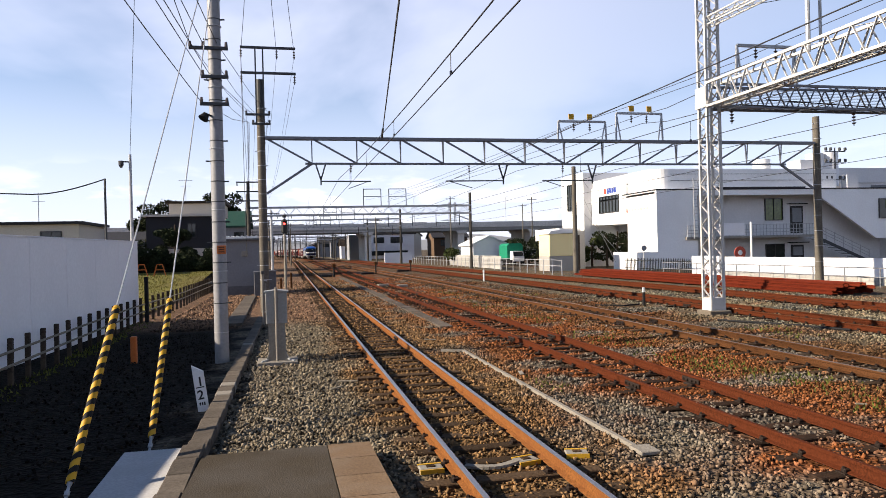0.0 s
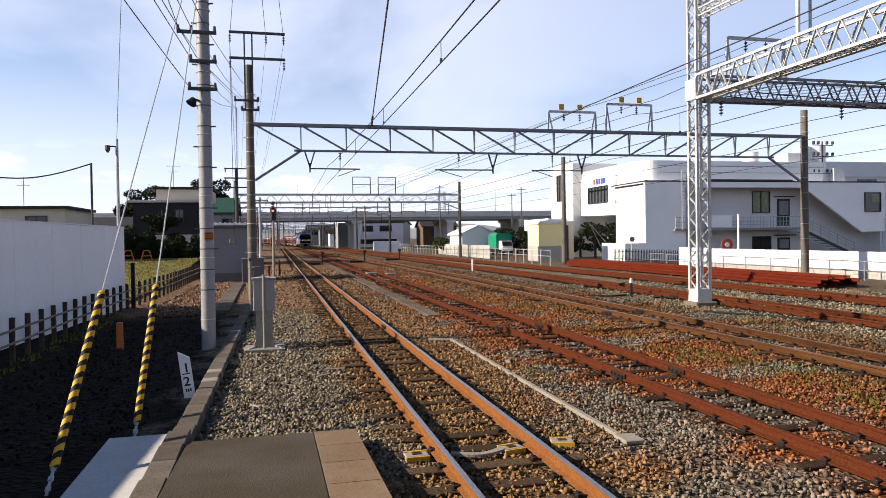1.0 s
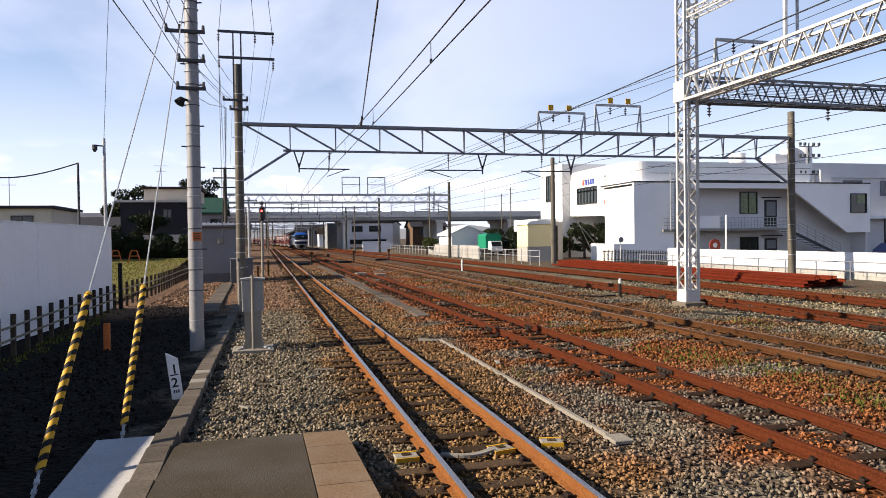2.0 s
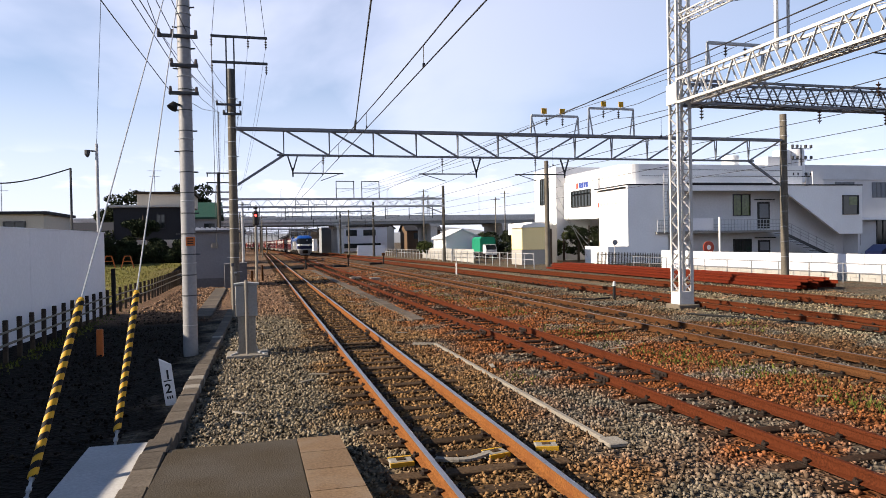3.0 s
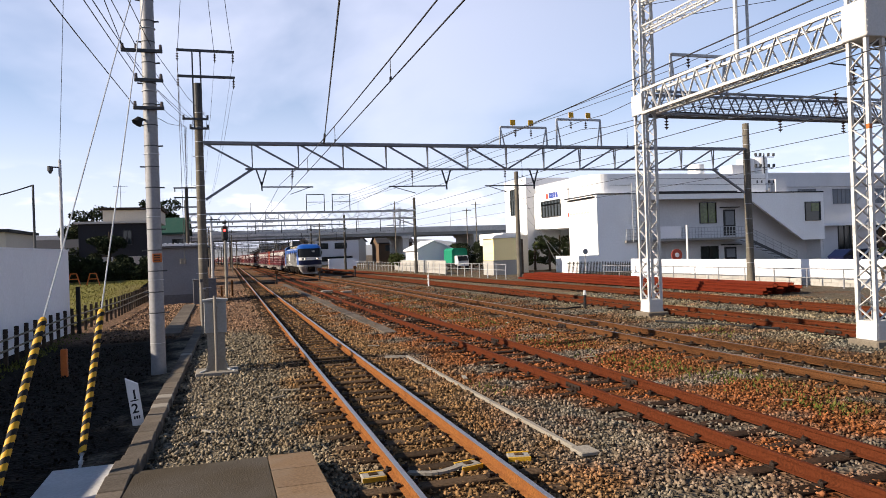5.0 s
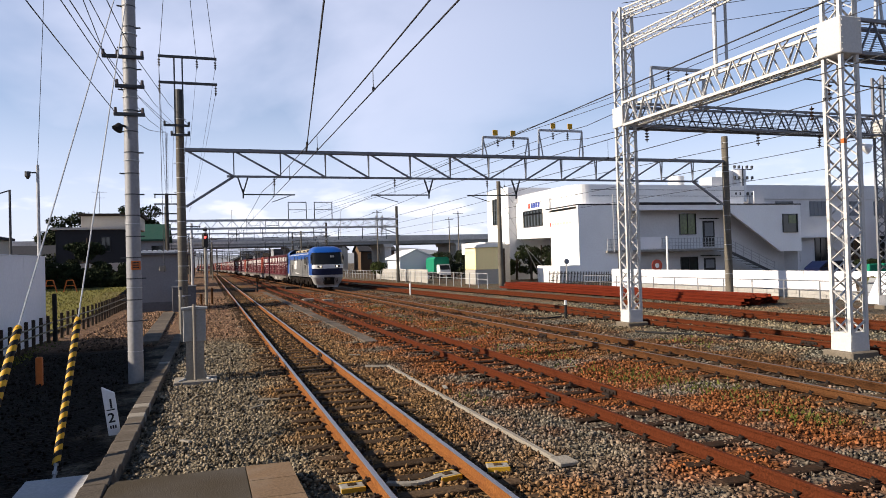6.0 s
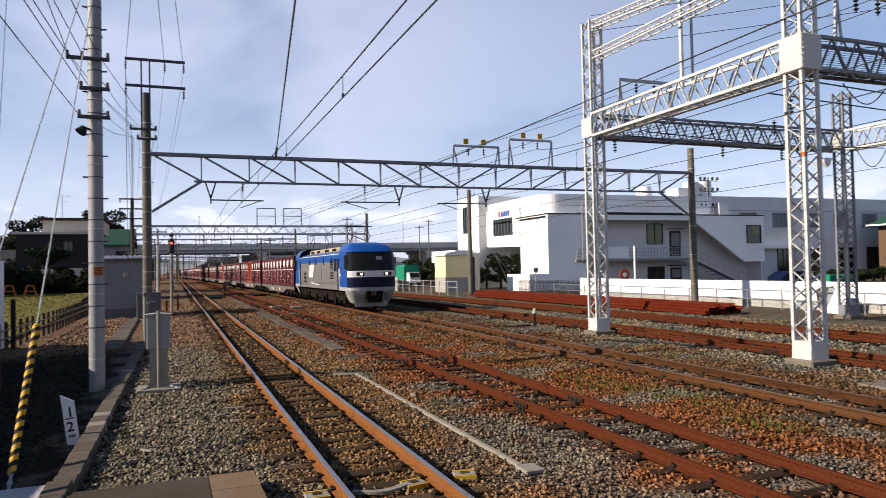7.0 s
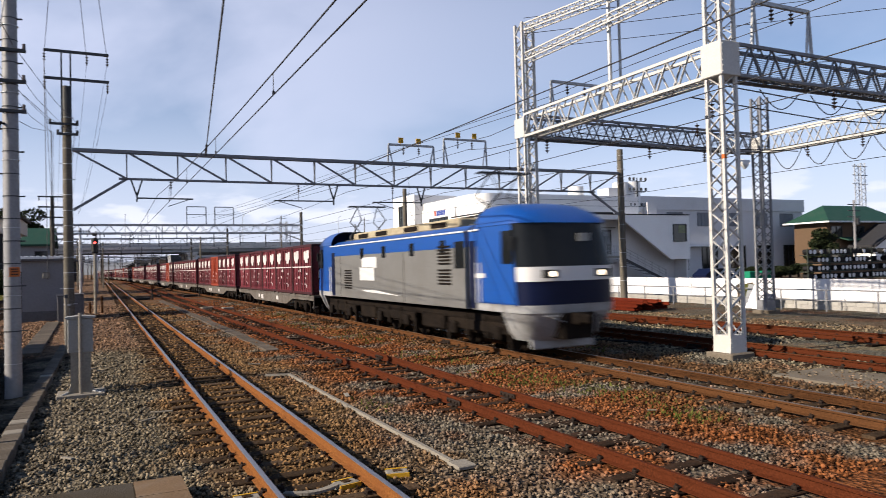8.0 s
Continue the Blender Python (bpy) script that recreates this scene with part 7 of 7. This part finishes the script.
def locomotive():
    t = thing("locomotive", "blue and grey electric freight locomotive with lit headlamps", "locomotive")
    L, W = 18.2, 1.42
    # cabs at both ends
    for end, m in (("front", Matrix.Identity(4)), ("rear", pose(0, L, 0, 0, 0, 180))):
        def put(name, b, mat, label="", smooth=True, under=t):
            ob = part(name, b, mat, under, label, smooth)
            ob.matrix_basis = m
            return ob
        put("skirt", cab_band([(0.30, 0.55, 0.92, 1.05), (0.50, 0.34, 1.00, 1.20), (1.02, 0.05, 1.14, W - 0.02)], "all", 1.3), "loco_pale", "pale grey skirt")
        put("sill_band", cab_band([(1.02, 0.03, 1.15, W), (1.22, 0.0, 1.16, W)], "all"), "loco_pale")
        put("nose", cab_band([(1.22, 0.0, 1.16, W + 0.004), (1.80, 0.0, 1.16, W + 0.004)], "front"), "navy", "navy lower nose")
        for where in ("west", "east"):
            put("cab_side", cab_band([(1.22, 0.0, 1.16, W), (3.26, 0.25, 1.12, W - 0.02)], where), "blue")
        put("stripe", cab_band([(1.80, -0.015, 1.17, W + 0.01), (2.16, -0.01, 1.17, W + 0.01)], "front"), "loco_white", "white lamp band")
        put("windscreen", cab_band([(2.16, 0.0, 1.15, W), (3.28, 0.26, 1.10, W - 0.02)], "front"), "windscreen", "dark wrap-round windscreen")
        put("cab_roof", cab_band([(3.25, 0.22, 1.13, W), (3.36, 0.32, 1.12, W - 0.01), (3.58, 0.62, 0.98, W - 0.12), (3.74, 1.00, 0.82, W - 0.32),
                                  (3.82, 1.4, 0.6, W - 0.55)], "all"), "blue", "raised blue cab roof")
        for s in (-1, 1):
            b = Build()
            b.box(s * 0.80, -0.012, 1.98, 0.46, 0.04, 0.20, 0.01)
            put("lamp_recess", b, "ink", smooth=False)
        for s in (-1, 1):
            b = Build()
            b.tube((s * 0.74, -0.02, 1.98), (s * 0.74, -0.05, 1.98), 0.07, n=14)
            put("headlamp", b, "lamp" if end == "front" else "windscreen", "round lit headlamp" if end == "front" else "")
        b = Build()
        b.box(0, 0.03, 0.86, 0.34, 0.5, 0.30, 0.04)
        b.box(0, -0.30, 0.86, 0.16, 0.34, 0.22, 0.04)
        put("coupler", b, "underframe", smooth=False)
        b = Build()
        b.prism([(-0.42, 0.36), (0.46, 0.36), (0.52, 1.0), (-0.42, 1.0)], 0.0, 0.5)
        put("coupler_pocket", b, "underframe", "black coupler pocket", smooth=False)
        for hx in (-0.55, 0.62, 0.74):
            b = Build()
            b.tube((hx, 0.0, 0.92), (hx + 0.05, 0.1, 0.50), 0.025, n=8)
            put("hose", b, "underframe", smooth=False)
        b = Build()
        b.prism([(-0.95, 0.10), (0.95, 0.10), (0.98, 0.34), (-0.98, 0.34)], 0.62, 0.70)
        b.bar((-0.75, 0.1, 0.92), (-0.35, 0.02, 0.78), 0.035)
        b.bar((-0.95, 0.08, 0.95), (-0.55, 0.02, 0.95), 0.03)
        put("rail_guard", b, "loco_pale", smooth=False)
        for s in (-1, 1):
            b = Build()
            b.span(s * (W + 0.002) - 0.02, s * (W + 0.002) + 0.02, 0.72, 1.22, 2.25, 3.08, 0.01)
            put("cab_side_window", b, "windscreen", smooth=False)
            b = Build()
            b.tube((s * (W + 0.02), 0.62, 2.3), (s * (W + 0.02), 0.62, 2.9), 0.02, n=6)
            b.box(s * (W + 0.05), 0.62, 2.75, 0.10, 0.06, 0.36, 0.02)
            put("mirror", b, "ink", smooth=False)
            b = Build()
            b.tube((s * (W + 0.03), 2.30, 1.2), (s * (W + 0.03), 2.30, 2.3), 0.018, n=6)
            b.tube((s * (W + 0.03), 2.52, 1.2), (s * (W + 0.03), 2.52, 2.3), 0.018, n=6)
            put("handrail", b, "loco_white", smooth=False)
        b = Build()
        b.box(0.35, 0.14, 2.88, 0.34, 0.03, 0.20)
        put("number_board", b, "cabinet", smooth=False)
    # body between the cabs
    b = Build()
    b.span(-W, W, 2.55, L - 2.55, 1.02, 2.74, 0.01)
    body = part("body", b, "loco_grey", t, "plain grey body side")
    b = Build()
    b.prism([(-W, 2.74), (W, 2.74), (W, 3.16), (W - 0.30, 3.36), (-W + 0.30, 3.36), (-W, 3.16)], 2.55, L - 2.55)
    part("cant_rail", b, "blue", body)
    b = Build()
    for s in (-1, 1):
        b.span(s * W - 0.03, s * W + 0.03, 2.4, L - 2.4, 3.155, 3.205, 0.01)
    part("gutter", b, "loco_white", body)
    for s in (-1, 1):
        for y in (4.6, 6.9, 9.4, 11.7):
            b = Build()
            b.box(s * W, y, 2.78, 0.05, 0.34, 0.42, 0.02)
            part("porthole", b, "windscreen", body)
        for y, z, h in ((4.5, 2.56, 0.62), (4.5, 1.93, 0.55), (13.4, 1.80, 0.85)):
            if not h:
                continue
            b = Build()
            for k in range(int(h / 0.10)):
                b.box(s * (W + 0.01), y, z - h / 2 + 0.05 + 0.10 * k, 0.05, 0.85, 0.05, 0.008)
            part("louvre", b, "underframe", body)
        b = Build()
        b.span(s * W - 0.02, s * W + 0.02, 2.58, 2.98, 1.06, 2.9, 0.01)
        part("door_recess", b, "navy", body)
        b = Build()
        b.span(s * W - 0.02, s * W + 0.02, L - 3.0, L - 2.62, 1.06, 2.9, 0.01)
        part("door_recess", b, "navy", body)
        b = Build()
        b.span(s * W - 0.015, s * W + 0.015, 3.2, 3.85, 2.15, 2.92, 0.01)
        part("side_grille", b, "windscreen", body)
        for y in (7.6, 14.4):
            b = Build()
            b.span(s * W - 0.006, s * W + 0.006, y, y + 0.025, 1.06, 2.72)
            part("panel_joint", b, "underframe", body)
        b = Build()
        x = s * (W + 0.014)
        b.span(x - 0.008, x + 0.008, 10.1, 11.7, 2.22, 2.62)
        b.span(x - 0.008, x + 0.008, 10.35, 11.95, 1.74, 2.24)
        part("emblem", b, "loco_white", body, "white block emblem")
        b = Build()
        b.prism([(7.9, 1.24), (11.1, 1.30), (11.8, 1.37), (10.5, 1.40)], x - 0.008, x + 0.008, "x")
        part("streak", b, "loco_white", body, "white swoosh")
        b = Build()
        b.box(s * (W + 0.012), 2.35, 1.95, 0.02, 0.5, 0.12)
        part("lettering", b, "loco_white", body)
    # roof equipment
    b = Build()
    b.span(-0.95, 0.95, 4.4, L - 4.2, 3.36, 3.66, 0.05)
    roof = part("roof_housing", b, "loco_cream", t, "cream roof equipment housing")
    for y in (5.2, 7.4, 10.2, 12.2):
        b = Build()
        b.span(-0.965, 0.965, y, y + 1.2, 3.42, 3.60, 0.02)
        part("roof_grille", b, "underframe", roof)
    for y in (3.35, L - 3.35):
        b = Build()
        b.span(-0.8, 0.8, y - 0.75, y + 0.75, 3.36, 3.44, 0.02)
        for i in (-0.6, 0.6):
            for j in (-0.5, 0.5):
                b.tube((i, y + j, 3.44), (i, y + j, 3.68), 0.06, n=8)
        b.bar((-0.6, y - 0.5, 3.70), (0.6, y - 0.5, 3.70), 0.05)
        b.bar((-0.6, y + 0.5, 3.70), (0.6, y + 0.5, 3.70), 0.05)
        for i in (-0.5, 0.5):
            b.bar((i, y - 0.5, 3.72), (i * 1.1, y + 0.75, 4.25), 0.035)
            b.bar((i * 1.1, y + 0.75, 4.25), (i * 0.9, y, 4.85), 0.03)
            b.bar((i, y + 0.5, 3.72), (i * 1.1, y - 0.75, 4.25), 0.035)
            b.bar((i * 1.1, y - 0.75, 4.25), (i * 0.9, y, 4.85), 0.03)
        for j in (-0.12, 0.12):
            b.bar((-0.85, y + j, 4.88), (0.85, y + j, 4.88), 0.05)
        part("pantograph", b, "steel_dark", t, "folded-arm pantograph")
    # running gear
    b = Build()
    b.span(-1.15, 1.15, 1.2, L - 1.2, 0.82, 1.02)
    for y in (5.9, 11.8):
        b.span(-1.2, 1.2, y - 0.8, y + 0.8, 0.40, 0.9, 0.05)
    part("underframe", b, "underframe", t)
    for y in (3.1, L / 2, L - 3.1):
        bogie(t, y, "underframe")
    for ob in t.children:
        if not ob.name.startswith(("bogie", "underframe")):
            ob.location.z += 0.11
    return t


def make_container_meshes():
    """Meshes of one twelve-foot container, long side outwards, origin at its floor centre."""
    Lc, Wc, Hc = 3.68, 2.45, 2.50
    body = Build()
    hx, hy, rib = Wc / 2 - 0.045, Lc / 2 - 0.045, 0.035

    def ribbed(length, count):
        """Steps along one side: distance from its middle and how far it stands proud."""
        out = [(-length, 0)]
        for k in range(count):
            u = -length + 0.26 + k * (2 * length - 0.52) / (count - 1)
            out += [(u - 0.06, 0), (u - 0.04, rib), (u + 0.04, rib), (u + 0.06, 0)]
        return out

    plan = [(hx + d, u) for u, d in ribbed(hy, 9)] + [(-u, hy + d) for u, d in ribbed(hx, 6)]
    plan += [(-hx - d, -u) for u, d in ribbed(hy, 9)] + [(u, -hy - d) for u, d in ribbed(hx, 6)]
    body.prism(plan, 0.08, Hc - 0.04, "z")
    fr = Build()
    for i in (-1, 1):
        for j in (-1, 1):
            fr.box(i * (Wc / 2 - 0.05), j * (Lc / 2 - 0.05), Hc / 2, 0.10, 0.10, Hc, 0.01)
        for z in (0.07, Hc - 0.05):
            fr.box(i * (Wc / 2 - 0.05), 0, z, 0.10, Lc - 0.2, 0.12, 0.01)
            fr.box(0, i * (Lc / 2 - 0.05), z, Wc - 0.2, 0.10, 0.12, 0.01)
        for y in (-0.02, 0.55, -0.55):
            fr.bar((i * (Wc / 2 + 0.005), y, 0.2), (i * (Wc / 2 + 0.005), y, Hc - 0.2), 0.03)
    fr.span(-Wc / 2 + 0.04, Wc / 2 - 0.04, -Lc / 2 + 0.04, Lc / 2 - 0.04, Hc - 0.03, Hc)
    em = Build()
    x = -(Wc / 2 + 0.012)
    em.prism([(-0.5, 1.82), (-0.28, 1.78), (-0.28, 1.6), (0.2, 1.6), (0.2, 1.74), (0.44, 1.74), (0.44, 2.16), (0.08, 2.2), (0.08, 2.12), (-0.06, 2.12), (-0.06, 2.22), (-0.5, 2.22)],
             x - 0.006, x + 0.006, "x")
    ln = Build()
    for s in (-1,):
        x = s * (Wc / 2 + 0.010)
        ln.span(x - 0.005, x + 0.005, -Lc / 2 + 0.1, Lc / 2 - 0.1, 1.36, 1.42)
    mk = Build()
    r = random.Random(5)
    for s in (-1, 1):
        x = s * (Wc / 2 + 0.010)
        for k in range(10):
            y, z = r.uniform(-1.5, 1.5), r.choice((0.35, 0.5, 0.78, 1.0, 1.15))
            mk.span(x - 0.004, x + 0.004, y, y + r.uniform(0.08, 0.32), z, z + r.choice((0.05, 0.09, 0.14)))
    out = {}
    for mat in ("container", "container_orange"):
        out[mat] = (body.mesh("container", mat), fr.mesh("frame", "container_end" if mat == "container" else mat))
    return out, em.mesh("emblem", "decal"), ln.mesh("line", "decal"), mk.mesh("marking", "decal")


CONT, EMBLEM, LINE, MARKING = make_container_meshes()
WAGON_L = 20.4


def wagon_meshes():
    deck = Build()
    deck.span(-1.2, 1.2, 0.55, WAGON_L - 0.55, 0.92, 1.02)
    for s in (-1, 1):
        deck.prism([(0.55, 1.0), (WAGON_L - 0.55, 1.0), (WAGON_L - 0.55, 0.78), (WAGON_L - 4.6, 0.76), (WAGON_L - 6.0, 0.44), (6.0, 0.44), (4.6, 0.76), (0.55, 0.78)],
                   s * 1.22 - 0.03, s * 1.22 + 0.03, "x")
        for y in (0.7, WAGON_L - 0.7):
            deck.bar((s * 1.2, y, 1.0), (s * 1.2, y, 0.4), 0.05)
            deck.bar((s * 1.2, y + 0.3, 0.45), (s * 0.9, y + 0.3, 0.45), 0.05)
        for k in range(5):
            for o in (-1.4, 1.4):
                deck.box(s * 1.2, 0.9 + 1.85 + k * 3.76 + o, 1.03, 0.16, 0.3, 0.07)
    deck.tube((0, 0.0, 0.86), (0, 0.6, 0.86), 0.14, n=8)
    deck.tube((0, WAGON_L - 0.6, 0.86), (0, WAGON_L, 0.86), 0.14, n=8)
    plates = []
    for s in (-1, 1):
        for y, z, a, c in ((8.0, 0.72, 0.5, 0.22), (12.0, 0.68, 0.6, 0.26), (12.9, 0.72, 0.4, 0.18)):
            plates.append(Build().box(s * 1.254, y, z, 0.012, a, c).mesh("plate", "decal"))
    return deck.mesh("wagon_frame", "wagon"), plates


FRAME, PLATES = wagon_meshes()


def wagon(kinds):
    t = thing("container_wagon", "flat container wagon loaded with wine-red rail containers", "freight wagon", group="container wagons of the train")
    part("wagon_frame", FRAME, None, t)
    for plate in PLATES:
        part("plate", plate, None, t)
    for y in (3.3, WAGON_L - 3.3):
        bogie(t, y, "underframe", 1.9, 0.43, 2.0)
    for k, kind in enumerate(kinds):
        if not kind:
            continue
        body, fr = CONT[kind]
        c = part("container", body, None, t, "bright orange container" if kind == "container_orange" else "")
        c.location = (0, 0.9 + 1.85 + k * 3.76, 1.05)
        part("frame", fr, None, c)
        if kind == "container":
            for y in (-0.95, 0.95):
                e = part("emblem", EMBLEM, None, c)
                e.location = (0, y, 0)
            part("line", LINE, None, c)
        tagged(part("marking", MARKING, None, c), kind="stuff")
    return t


def train():
    loco = locomotive()
    cars = []
    c, o = "container", "container_orange"
    loads = [(c, c, c, c, c), (c, c, o, c, c), (c, c, c, c, c), (c, o, c, c, 0), (c, c, c, c, c), (0, c, c, c, c), (c, c, c, o, c)]
    for k in range(17):
        cars.append(wagon(loads[k % 7] if k != 1 else (c, c, o, c, c)))
    return loco, cars


LOCO, CARS = train()


# ---- what moves ----
def motions():
    times = [0.25 * k for k in range(33)]
    for ob, back, length in [(LOCO, 0.0, 18.2)] + [(w, 18.7 + k * WAGON_L, WAGON_L) for k, w in enumerate(CARS)]:
        rows = []
        for t in times:
            y = FRONT_AT_END + SPEED * (8.0 - t) + back
            a, c = y + 2.5, y + length - 2.5
            turn = math.atan2(line_3(a) - line_3(c), c - a)
            x = line_3(a) + (line_3(a) - line_3(c)) / (c - a) * 2.5
            rows.append((t, pose(x, y, 0, 0, 0, math.degrees(turn))))
        walk(ob, rows)


motions()
